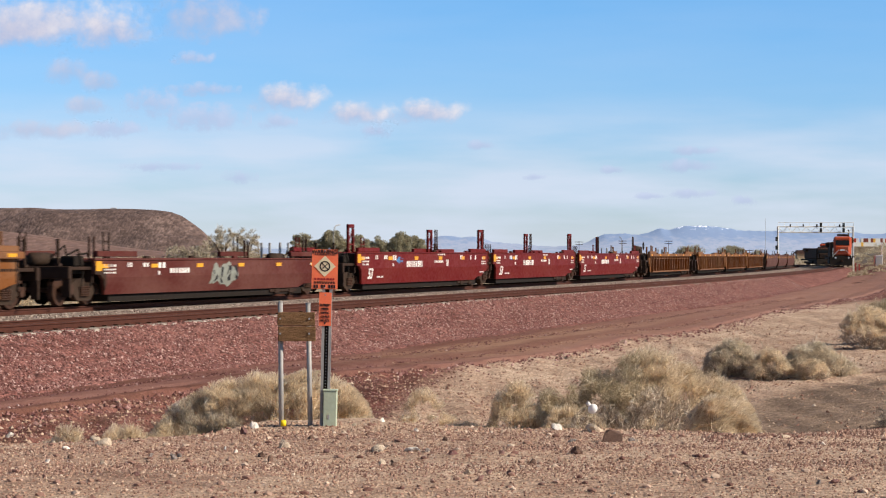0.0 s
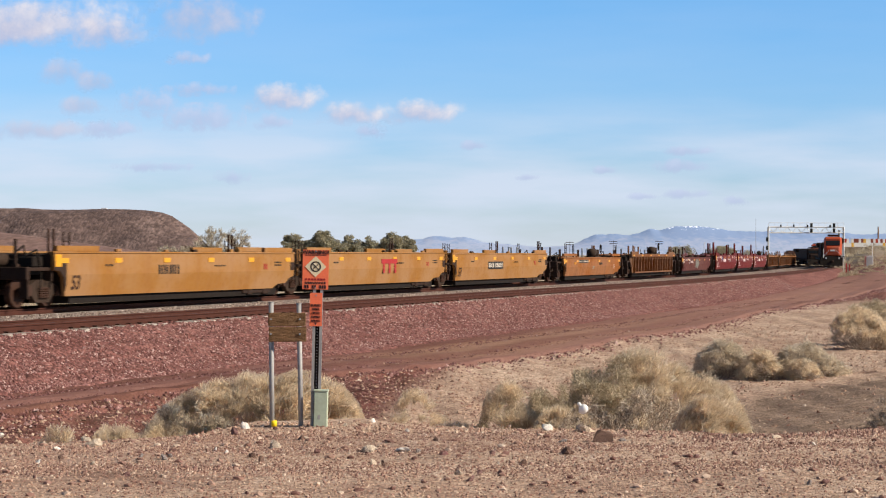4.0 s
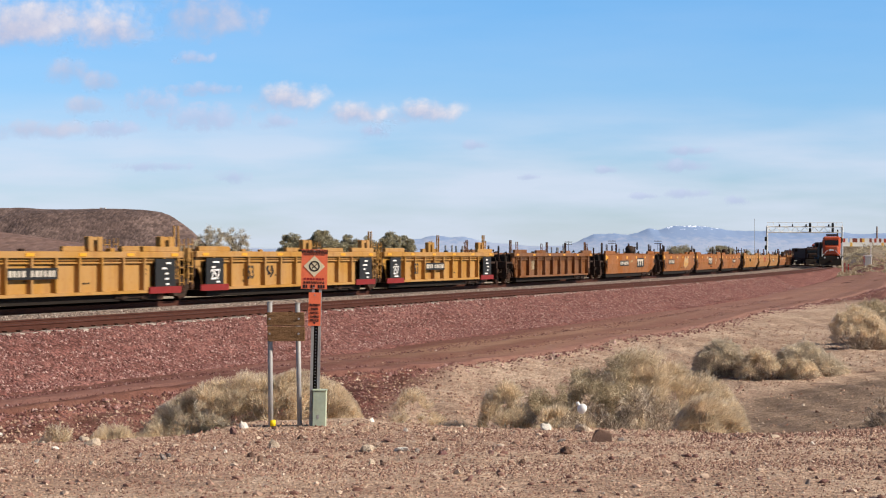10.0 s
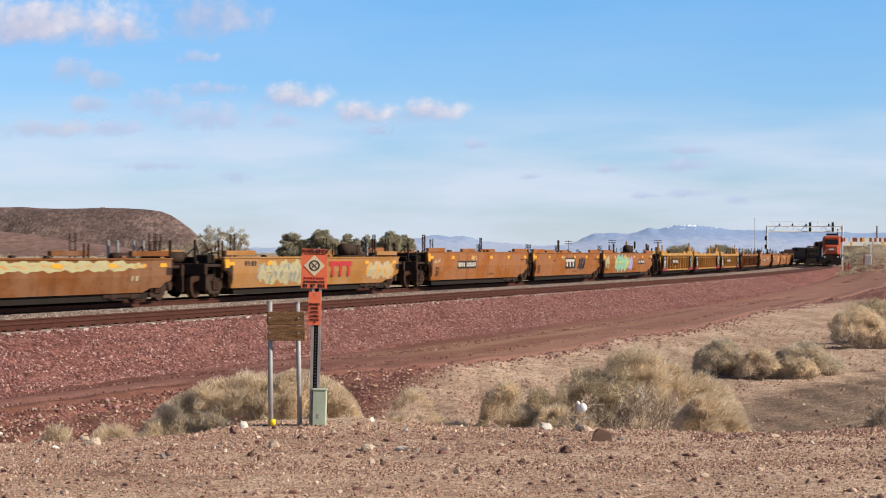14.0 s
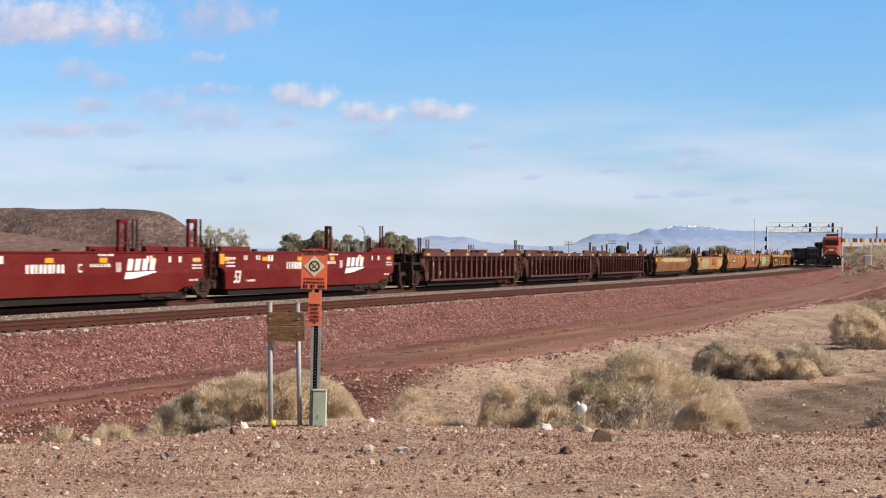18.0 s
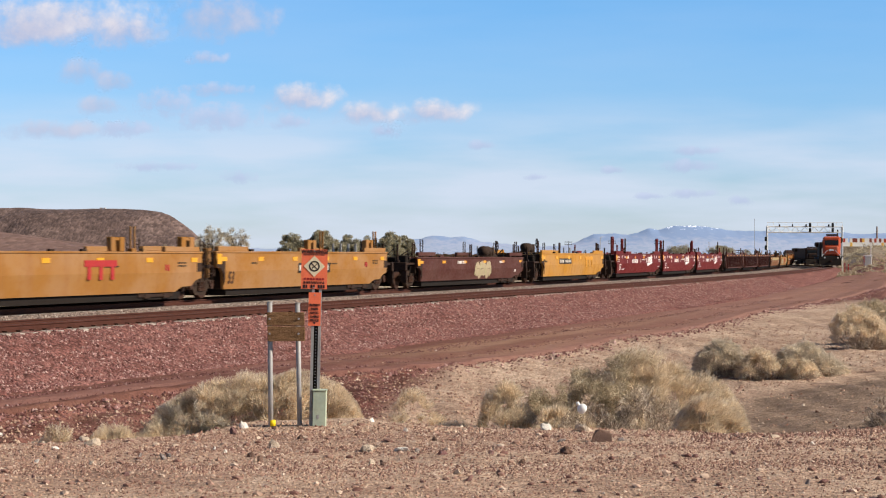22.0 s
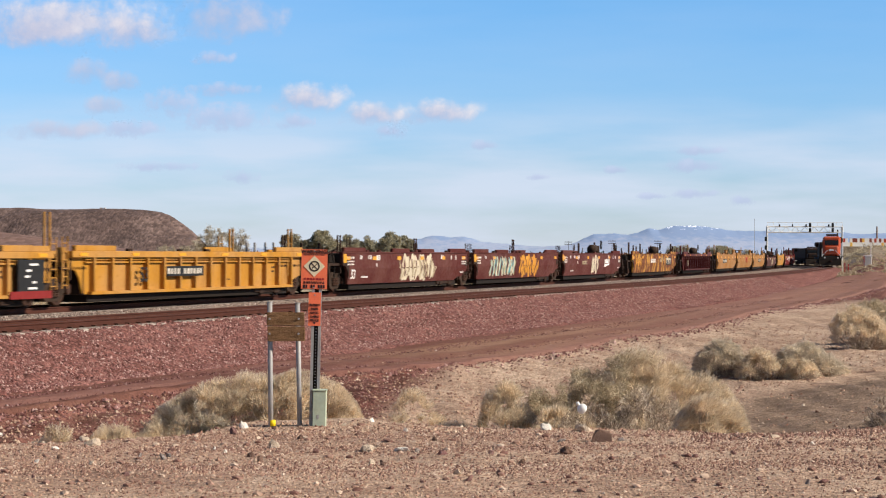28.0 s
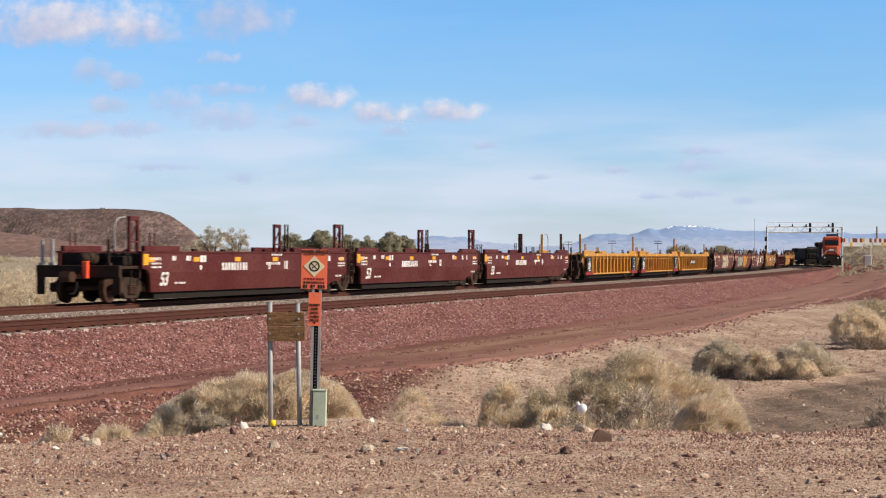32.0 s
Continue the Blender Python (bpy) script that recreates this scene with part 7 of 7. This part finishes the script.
    x, y, z = at_ground(px, d)
    bm = bmesh.new()
    box(bm, -0.07, 0.07, -0.07, 0.07, -0.3, h * d / 3743, 0.01)
    tagged(link("marker_post", bm_mesh(bm, "marker_post"), M_MAROON, at=Matrix.Translation((x, y, z))), "short dark red trackside marker post", "post")
hx, hy, hz = at_ground(1402, 1100)
house = tagged(new("house"), "low tan house with a dark hipped roof on the plain", "house")
house.location = (hx, hy, hz)
bm = bmesh.new()
box(bm, -3.6, 3.6, -3, 3, -1, 3.0)
part("wall", bm, plain("tan_stucco", (0.4, 0.3, 0.2), 0.9, 0, 0.1, 1), house)
bm = bmesh.new()
prism(bm, [(-4.6, 3.0), (4.6, 3.0), (3.2, 4.8), (-3.2, 4.8)], -3.6, 3.6)
part("roof", bm, plain("dark_roof", (0.09, 0.05, 0.04), 0.9, 0, 0.1, 1), house)

# ---- distant stack train on the hill ----
rs = random.Random(21)
CONT = [plain("container_" + k, c, 0.5, 0, 0.1, 1) for k, c in (("white", (0.7, 0.7, 0.68)), ("yellow", (0.7, 0.42, 0.08)), ("red", (0.35, 0.05, 0.03)), ("orange", (0.65, 0.2, 0.03)), ("brown", (0.2, 0.06, 0.04)))]
CONT_NAME = ("white", "yellow", "dark red", "orange", "brown")
bm = bmesh.new()
box(bm, -0.5, 0.5, -0.5, 0.5, 0, 1)
CONT_ME = bm_mesh(bm, "container")
dk = 1150 / 3743
for i in range(24):
    x0 = (1484 + i * 4.6 - 784) * dk
    for lev in (0, 1):
        if lev and rs.random() < 0.05:
            continue
        c = rs.choice((0, 0, 1, 2, 2, 4) if lev else (0, 0, 0, 0, 1, 2))
        zc = EYE_Z + (448 - 433.5) * dk + lev * 2.2
        tagged(link("shipping_container", CONT_ME, CONT[c], at=Matrix.LocRotScale((x0, 1150 + i * 0.5, zc), None, (1.32, 2.4, 2.2))), CONT_NAME[c] + " shipping container stacked on a distant train", "container", "containers of the distant train")
bm = bmesh.new()
box(bm, (1476 - 784) * dk, (1600 - 784) * dk, 1148, 1153, 0.5, EYE_Z + (448 - 433.6) * dk)
tagged(link("rail_embankment", bm_mesh(bm, "rail_embankment"), M_PLAIN), "tan embankment under the distant train", "embankment", kind="structure")


# ---- mesa and mountains ----
M_FOOT = earth("bare_pinkish_slope", [(0.3, (0.145, 0.088, 0.074)), (0.5, (0.195, 0.122, 0.103)), (0.7, (0.25, 0.165, 0.14))], scale=0.1, pebble=0.4, bump=0.3, stone=0.22, dist=0.6, depth=0.25)
M_MESA = earth("mesa_scrub", [(0.3, (0.070, 0.047, 0.043)), (0.5, (0.125, 0.086, 0.077)), (0.7, (0.24, 0.17, 0.15))], scale=0.16, pebble=0.5, bump=0.4, stone=0.32, dist=1.0, depth=0.2)


def fractal(x, y, f, oct=5):
    out = np.zeros(x.shape)
    rs = np.random.RandomState(3)
    amp = 1.0
    for o in range(oct):
        for k in range(5):
            a, p = rs.rand() * 6.283, rs.rand() * 6.283
            out += amp * np.sin((x * np.cos(a) + y * np.sin(a)) * f + p) / 5
        f, amp = f * 1.9, amp * 0.55
    return out


def build_mesa():
    """A flat-topped hill with a steeper cap edge and gullied flanks, and a lower apron before it."""
    x = np.linspace(-700, -120, 190)
    y = np.linspace(1180, 2000, 130)
    X, Y = np.meshgrid(x, y, indexing="ij")
    k = 1500 / 3743
    edge = np.interp(X * 1500 / Y, [-900, -330, -280, -235, -213, -200, -193, -186, -178, -170, -162, -110], [32, 33.5, 33.6, 33.3, 32.6, 30.8, 28.2, 23.5, 17.5, 9.5, 3, -4])
    front = step(Y + fractal(X, Y, 0.02) * 30, 1380, 1560)
    z = -1 + (edge + 1) * (0.0 + front) + 0.0
    z = z + (fractal(X, Y, 0.06) * 0.9 + np.minimum(0, fractal(X, Y * 0.25, 0.10, 3)) * 3.0 * front * (1 - front) * 4) * step(Y, 1190, 1300)
    back = 1 - step(Y, 1800, 2000)
    z = -2 + (z + 2) * back
    me = quads(np.stack([X, Y, z], -1).reshape(-1, 3), grid_faces(len(x), len(y))[:, ::-1], "mesa", True)
    me.materials.append(M_MESA)
    return tagged(new("mesa", me), "dark brown flat-topped scrub hill on the plain", "hill", kind="structure")


def build_foothill():
    """A smooth bare slope before the mesa, falling away along the railway."""
    x = np.linspace(-520, -130, 120)
    y = np.linspace(960, 1340, 60)
    X, Y = np.meshgrid(x, y, indexing="ij")
    crest = np.interp(X * 1150 / Y, [-900, -300, -262, -241, -204, -168, -140, -110], [21, 17.5, 14.6, 12.2, 7.6, 3.0, 0.4, -2])
    z = -2 + (crest + 2) * step(Y + fractal(X, Y, 0.03) * 14, 960, 1150) * (1 - 0.7 * step(Y, 1170, 1340)) + fractal(X, Y, 0.07) * 0.35
    me = quads(np.stack([X, Y, z], -1).reshape(-1, 3), grid_faces(len(x), len(y))[:, ::-1], "foothill", True)
    me.materials.append(M_FOOT)
    return tagged(new("foothill", me), "smooth pinkish-brown slope before the flat-topped hill", "hill", kind="structure")


build_mesa()
build_foothill()
bm = bmesh.new()
box(bm, -2.2, 2.2, -1.5, 1.5, -2, 1.1, 0.05)
prism(bm, [(-2.5, 1.1), (2.5, 1.1), (1.8, 1.7), (-1.8, 1.7)], -1.7, 1.7)
tagged(link("hut", bm_mesh(bm, "hut"), M_WHITE, at=Matrix.Translation(((182 - 784) / 3743 * 1600, 1600, 33.6))), "small white hut on the flat top of the hill", "hut")


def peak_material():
    """Blue-grey rock with distance haze painted into its colour and glow, and snow on the heights."""
    m, b = base_mat("haze_painted_rock", 1.0)
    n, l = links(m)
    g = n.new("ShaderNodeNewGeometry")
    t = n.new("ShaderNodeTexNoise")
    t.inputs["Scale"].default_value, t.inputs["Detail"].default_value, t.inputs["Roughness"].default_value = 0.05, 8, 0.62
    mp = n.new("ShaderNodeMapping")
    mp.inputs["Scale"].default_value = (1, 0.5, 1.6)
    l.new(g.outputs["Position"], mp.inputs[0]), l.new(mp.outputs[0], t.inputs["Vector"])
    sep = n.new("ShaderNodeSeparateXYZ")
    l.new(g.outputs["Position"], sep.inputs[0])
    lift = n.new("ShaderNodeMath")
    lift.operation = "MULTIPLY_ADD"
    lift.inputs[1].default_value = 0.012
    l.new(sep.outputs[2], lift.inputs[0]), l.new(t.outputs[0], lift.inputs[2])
    # paler low down and bluer above: haze put into the rock colour
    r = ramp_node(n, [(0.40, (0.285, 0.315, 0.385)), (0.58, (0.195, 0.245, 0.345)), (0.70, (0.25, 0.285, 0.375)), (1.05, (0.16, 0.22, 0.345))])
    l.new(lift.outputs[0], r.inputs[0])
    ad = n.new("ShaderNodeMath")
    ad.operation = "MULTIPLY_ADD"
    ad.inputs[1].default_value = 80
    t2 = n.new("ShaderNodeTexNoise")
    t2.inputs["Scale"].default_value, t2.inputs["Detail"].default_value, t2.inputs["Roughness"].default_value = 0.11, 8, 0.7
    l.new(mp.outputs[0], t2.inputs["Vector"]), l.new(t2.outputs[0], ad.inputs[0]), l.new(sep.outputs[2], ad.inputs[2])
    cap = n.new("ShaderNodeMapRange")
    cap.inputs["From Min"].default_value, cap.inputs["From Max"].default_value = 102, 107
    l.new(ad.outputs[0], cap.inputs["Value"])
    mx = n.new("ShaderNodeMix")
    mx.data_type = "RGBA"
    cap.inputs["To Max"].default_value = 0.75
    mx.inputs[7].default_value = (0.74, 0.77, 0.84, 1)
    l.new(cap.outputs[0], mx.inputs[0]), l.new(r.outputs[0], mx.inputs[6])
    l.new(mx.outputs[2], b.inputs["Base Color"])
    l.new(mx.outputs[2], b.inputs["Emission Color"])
    # a glow pales the range as haze would
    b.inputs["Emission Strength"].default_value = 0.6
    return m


def build_range(name, y0, px, py, material, label, seed):
    k = y0 / 3743
    x = np.linspace((px[0] - 784) * k, (px[-1] - 784) * k, 420)
    d = np.linspace(0, 260, 26)
    X, D = np.meshgrid(x, d, indexing="ij")
    crest = EYE_Z + (448 - np.interp(x / k + 784, px, py)) * k
    soft = np.convolve(np.pad(crest, 30, mode="edge"), np.ones(61) / 61, mode="valid")
    near_top = (D / 260) ** 4
    ridge = soft[:, None] * (1 - near_top) + crest[:, None] * near_top
    rs = np.random.RandomState(seed)
    spur = fractal(X * 1.0 + seed * 77, D * 0.5, 0.022, 5)
    ridge = ridge + fractal(X + seed * 31, D * 0, 0.10, 6) * 2.6 * (D / 260) ** 6 * np.clip(ridge / 30, 0.1, 1)
    z = -6 + (ridge + 6) * (D / 260) ** 0.9 * (1 + 0.010 * spur * (1 - D / 260))
    me = quads(np.stack([X, y0 - 260 + D, z], -1).reshape(-1, 3), grid_faces(len(x), len(d))[:, ::-1], name, True)
    me.materials.append(material)
    return tagged(new(name, me), label, "mountains", kind="structure")


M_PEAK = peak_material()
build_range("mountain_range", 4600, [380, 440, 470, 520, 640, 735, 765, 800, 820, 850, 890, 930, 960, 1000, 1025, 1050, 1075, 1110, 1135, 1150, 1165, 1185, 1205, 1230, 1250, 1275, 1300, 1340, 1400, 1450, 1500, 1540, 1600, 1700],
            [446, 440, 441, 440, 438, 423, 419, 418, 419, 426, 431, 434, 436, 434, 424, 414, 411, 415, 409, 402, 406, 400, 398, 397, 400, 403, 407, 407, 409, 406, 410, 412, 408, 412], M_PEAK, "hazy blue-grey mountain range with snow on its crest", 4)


# ---- trees beyond the tracks ----
M_LEAF = island_mat("olive_desert_leaves", [(0.0, (0.29, 0.27, 0.18)), (0.5, (0.41, 0.375, 0.26)), (1.0, (0.53, 0.485, 0.36))], 0.8, thin=0.45)
M_PALELEAF = island_mat("pale_bare_twig_tips", [(0.0, (0.30, 0.25, 0.18)), (0.5, (0.45, 0.39, 0.29)), (1.0, (0.60, 0.54, 0.43))], 0.85)
M_BARK = plain("grey_bark", (0.13, 0.10, 0.08), 0.95, 0, 0.3, 3, 0.4)


def tree(px, d, w_px, top, n, material, label, seed, thin=1.0, leaf=0.11):
    """A tapered trunk that forks into limbs, and a crown of small leaves in uneven clumps with gaps."""
    rs = np.random.RandomState(seed)
    k = d / 3743
    x, y, z = at_ground(px, d)
    h = EYE_Z + (448 - top) * k - z
    w = w_px * k
    th = tagged(new("tree"), label, "tree", "desert trees beyond the tracks")
    th.location = (x, y, z)
    bm = bmesh.new()
    rod(bm, (0, 0, -0.3), (0.05, 0, h * 0.35), 0.16, 8, 0.11)
    part("trunk", bm, M_BARK, th)
    tips = []
    for i in range(9):
        a = i * 0.7 + rs.rand() * 0.5
        p = Vector((0.05, 0, h * (0.15 + 0.2 * rs.rand())))
        q = Vector((math.cos(a) * w * 0.32, math.sin(a) * w * 0.3, h * (0.5 + 0.38 * rs.rand())))
        bm = bmesh.new()
        m = (p + q) / 2 + Vector((0, 0, 0.1 * h))
        rod(bm, p, m, 0.07, 6, 0.05)
        rod(bm, m, q, 0.05, 6, 0.02)
        part("limb", bm, M_BARK, th)
        tips.append(q)
    c = 70
    n = int(n * (2.2 if thin > 1 else 3.2))
    ca = rs.rand(c) * 6.283
    cr = np.sqrt(rs.rand(c)) * 0.42 * w
    cz = h * (0.36 + 0.57 * rs.rand(c) * (1 - 0.5 * (cr / (0.5 * w)) ** 2))
    C = np.stack([np.cos(ca) * cr, np.sin(ca) * cr, cz], -1)
    size = (0.07 + 0.09 * rs.rand(c)) * w * (0.7 if thin > 1 else 1)
    pick = rs.randint(c, size=n)
    u = rs.randn(n, 3)
    u /= np.linalg.norm(u, axis=1, keepdims=True)
    P0 = C[pick] + u * (size[pick] * (0.4 + 0.6 * rs.rand(n)))[:, None] * np.array([1, 1, 0.75])
    P0[:, 2] = np.minimum(P0[:, 2], h)
    v, f = blades(n, P0, u * (0.4 if thin > 1 else 1) + rs.randn(n, 3) * 0.8 + np.array([0, 0, 0.9 if thin > 1 else 0]), leaf * (0.6 + 0.8 * rs.rand(n)) * thin, (0.012 if thin > 1 else 0.03 * leaf / 0.11) * (0.6 + rs.rand(n)), 0.1, rs)
    link("crown", quads(v, f, "crown"), material, th)
    return th


for i, (px, d, w, top, n, pale) in enumerate((
        (516, 240, 56, 408, 5200, 0), (570, 240, 60, 403, 6200, 0), (540, 245, 38, 420, 2200, 0), (618, 255, 44, 413, 4200, 0), (650, 260, 48, 416, 4200, 0), (690, 240, 54, 408, 5400, 0), (718, 245, 44, 412, 4200, 0), (597, 250, 34, 422, 2600, 0),
        (374, 230, 60, 396, 2400, 1), (418, 232, 56, 400, 2200, 1), (338, 228, 46, 424, 1400, 1), (300, 232, 60, 432, 1500, 1),
        (1203, 420, 54, 430, 4200, 0), (1277, 430, 56, 430, 4600, 0), (1320, 600, 26, 437, 1200, 0))):
    tree(px, d, w, top, n, M_PALELEAF if pale else M_LEAF, "pale nearly leafless desert tree" if pale else "olive-green bushy desert tree on the plain", 40 + i, 1.6 if pale else 1.0, 0.22 if pale else 0.14)


# ---- scrub on the plain ----
def scrub(name, n, place, label, seed, material, size, dense=44):
    rs = np.random.RandomState(seed)
    x, y, z = place(rs, n)
    per = dense
    r = size[0] + (size[1] - size[0]) * rs.rand(n) ** 2
    u = rs.randn(n * per, 3)
    u[:, 2] = np.abs(u[:, 2])
    u /= np.linalg.norm(u, axis=1, keepdims=True)
    R = np.repeat(r, per)[:, None]
    P0 = np.repeat(np.stack([x, y, z], -1), per, 0) + u * R * np.array([1, 1, 0.7]) * (0.3 + 0.5 * rs.rand(n * per, 1))
    v, f = blades(n * per, P0, u + np.array([0, 0, 0.3]), (R[:, 0] * (0.25 + 0.3 * rs.rand(n * per))), R[:, 0] * 0.035, 0.05, rs)
    me = quads(v, f, name)
    me.materials.append(material)
    return tagged(new(name, me), label, "scrub", kind="stuff")


def behind_tracks(rs, n):
    px = rs.rand(n) * 900 - 60
    d = 85 + 330 * rs.rand(n) ** 1.4
    x = (px - 784) / 3743 * d
    off, al = offset_of(x, d)
    ok = off < -9
    x, d = np.where(ok, x, -300), np.where(ok, d, 900)
    return x, d, ground_z(x, d)


def on_hill(rs, n):
    px = 1488 + rs.rand(n) * 120
    d = 240 + 600 * rs.rand(n) ** 1.2
    x = (px - 784) / 3743 * d
    return x, d, ground_z(x, d)


def on_plain(rs, n):
    px = rs.rand(n) * 1700 - 60
    d = 430 + 1400 * rs.rand(n)
    x = (px - 784) / 3743 * d
    return x, d, ground_z(x, d)


scrub("scrub_behind_track", 900, behind_tracks, "low tan desert scrub beyond the railway", 31, M_SAGE, (0.15, 0.5))
scrub("hill_scrub", 420, on_hill, "grey-green scrub bushes on the slope", 32, M_SAGE, (0.2, 0.8), 120)
scrub("plain_scrub", 1500, on_plain, "low dark scrub over the far plain", 33, M_SAGE, (0.5, 2.2))


# ---- drifting clouds ----
def cloud_material(name, bright, dull, dense, lo, hi, grain=0.015, ragged=1.5):
    """Vapour with ragged edges: a soft-edged noise over a rounded body. It glows, with sunlit tops and shaded
    undersides painted in.
    """
    m = bpy.data.materials.new(name)
    m.use_nodes = True
    n, l = links(m)
    n.clear()
    out, mix, tr, em = n.new("ShaderNodeOutputMaterial"), n.new("ShaderNodeMixShader"), n.new("ShaderNodeBsdfTransparent"), n.new("ShaderNodeEmission")
    co = n.new("ShaderNodeTexCoord")
    info = n.new("ShaderNodeObjectInfo")
    sc = n.new("ShaderNodeMath")
    sc.operation = "MULTIPLY"
    sc.inputs[1].default_value = 90
    l.new(info.outputs["Random"], sc.inputs[0])
    off = n.new("ShaderNodeVectorMath")
    off.operation = "ADD"
    l.new(co.outputs["Object"], off.inputs[0]), l.new(sc.outputs[0], off.inputs[1])
    t = n.new("ShaderNodeTexNoise")
    t.inputs["Scale"].default_value, t.inputs["Detail"].default_value, t.inputs["Roughness"].default_value = grain, 9, 0.56
    l.new(off.outputs[0], t.inputs["Vector"])
    uv = n.new("ShaderNodeAttribute")
    uv.attribute_name = "body"
    add = n.new("ShaderNodeMath")
    add.operation = "MULTIPLY_ADD"
    add.inputs[1].default_value = ragged
    l.new(t.outputs[0], add.inputs[0]), l.new(uv.outputs["Fac"], add.inputs[2])
    a = n.new("ShaderNodeMapRange")
    a.interpolation_type = "SMOOTHSTEP"
    a.inputs["From Min"].default_value, a.inputs["From Max"].default_value = lo, hi
    a.inputs["To Max"].default_value = dense
    l.new(add.outputs[0], a.inputs["Value"])
    up = n.new("ShaderNodeAttribute")
    up.attribute_name = "lift"
    s2 = n.new("ShaderNodeMath")
    s2.operation = "MULTIPLY_ADD"
    s2.inputs[1].default_value = 0.8
    l.new(t.outputs[0], s2.inputs[0]), l.new(up.outputs["Fac"], s2.inputs[2])
    r = ramp_node(n, [(0.55, dull), (0.98, bright)])
    l.new(s2.outputs[0], r.inputs[0])
    l.new(r.outputs[0], em.inputs["Color"])
    em.inputs["Strength"].default_value = 1.0
    l.new(a.outputs[0], mix.inputs[0]), l.new(tr.outputs[0], mix.inputs[1]), l.new(em.outputs[0], mix.inputs[2]), l.new(mix.outputs[0], out.inputs["Surface"])
    return m


M_CLOUD = cloud_material("sunlit_cloud", (0.69, 0.65, 0.68), (0.37, 0.40, 0.56), 0.88, 1.08, 1.92, 0.022, 1.75)
M_WISP = cloud_material("thin_grey_cloud", (0.46, 0.52, 0.69), (0.37, 0.43, 0.61), 0.72, 1.2, 2.3, 0.035, 2.6)
M_SOFT = cloud_material("pale_lavender_cloud", (0.52, 0.51, 0.61), (0.35, 0.40, 0.56), 0.70, 1.10, 2.0, 0.022, 1.8)
CLOUD_D = 4000.0
CLOUDS = []


def cloud(px, py, w, h, material, label, rate):
    k = CLOUD_D / 3743
    nx, nz = 40, 20
    u, v = np.meshgrid(np.linspace(-1, 1, nx), np.linspace(-1, 1, nz), indexing="ij")
    body = 1 - np.sqrt(u * u + np.where(v < 0, (v * 1.25) ** 2, v * v)) ** 1.4
    W_, H_ = w * 0.72 * k, h * 0.78 * k
    bulge = np.clip(body, 0, 1) * min(W_, H_) * 0.5
    me = quads(np.stack([u * W_, -bulge, v * H_], -1).reshape(-1, 3), grid_faces(nx, nz), "cloud", True)
    me.attributes.new("body", "FLOAT", "POINT").data.foreach_set("value", body.ravel().astype(np.float32))
    me.attributes.new("lift", "FLOAT", "POINT").data.foreach_set("value", (0.5 + 0.5 * v + 0.12 * u).ravel().astype(np.float32) * 0.66)
    me.materials.append(material)
    ob = tagged(new("cloud", me), label, "cloud", "drifting clouds")
    ob.visible_shadow = False
    CLOUDS.append((ob, (px - 784) * k, EYE_Z + (448 - py) * k, rate * k))


for px, py, w, h, big, rate in ((60, 42, 320, 96, 1, 2.2), (205, 58, 150, 66, 1, 2.2), (20, 62, 150, 50, 1, 2.2), (365, 34, 180, 96, 2, 2.1), (125, 130, 86, 46, 2, 2.0), (183, 148, 70, 40, 2, 2.0), (158, 190, 80, 38, 2, 1.9), (62, 234, 190, 36, 2, 1.8),
                                (195, 230, 90, 28, 0, 1.8), (268, 186, 80, 46, 0, 1.9), (365, 212, 110, 40, 0, 1.8), (360, 160, 95, 20, 0, 1.9), (506, 176, 126, 58, 1, 2.05), (628, 203, 118, 46, 1, 1.7), (748, 200, 130, 46, 1, 1.65), (667, 232, 48, 24, 0, 1.6),
                                (270, 297, 110, 14, 0, 0.5), (413, 316, 48, 20, 0, 0.8), (842, 257, 40, 14, 0, 0.9), (1217, 265, 75, 14, 0, 1.05), (1210, 292, 80, 20, 0, 1.05), (1212, 341, 70, 14, 0, 0.8), (1306, 353, 36, 18, 0, 0.6), (1140, 346, 46, 10, 0, 0.8),
                                (1075, 300, 36, 12, 0, 0.9), (935, 313, 34, 10, 0, 0.9), (340, 105, 60, 20, 0, 2.0), (490, 217, 50, 24, 0, 1.8)):
    cloud(px, py, w, h, (M_WISP, M_CLOUD, M_SOFT)[big], ("thin grey shred of cloud", "white sunlit cumulus cloud with a grey underside", "small pale lavender cloud puff")[big], rate)


# ---- what moves ----
def motions():
    for unit, q, ln in TRAIN:
        walk(unit, [(t, car_pose(q + SPEED * t)) for t in range(33)])
    rows = []
    for t, px in ((0, 1438.0), (9, 1443.0), (16.5, 1449.5), (23, 1460.0), (32, 1469.0)):
        d = 800 + 0.05 * t
        rows.append((t, pose((px - 784) / 3743 * d, d, 1.2, 0, 0, 80)))
    walk(FAR_LOCO, rows)
    for ob, x, z, rate in CLOUDS:
        walk(ob, [(t, pose(x + rate * (t - 10), CLOUD_D, z)) for t in (0, 16, 32)])


motions()
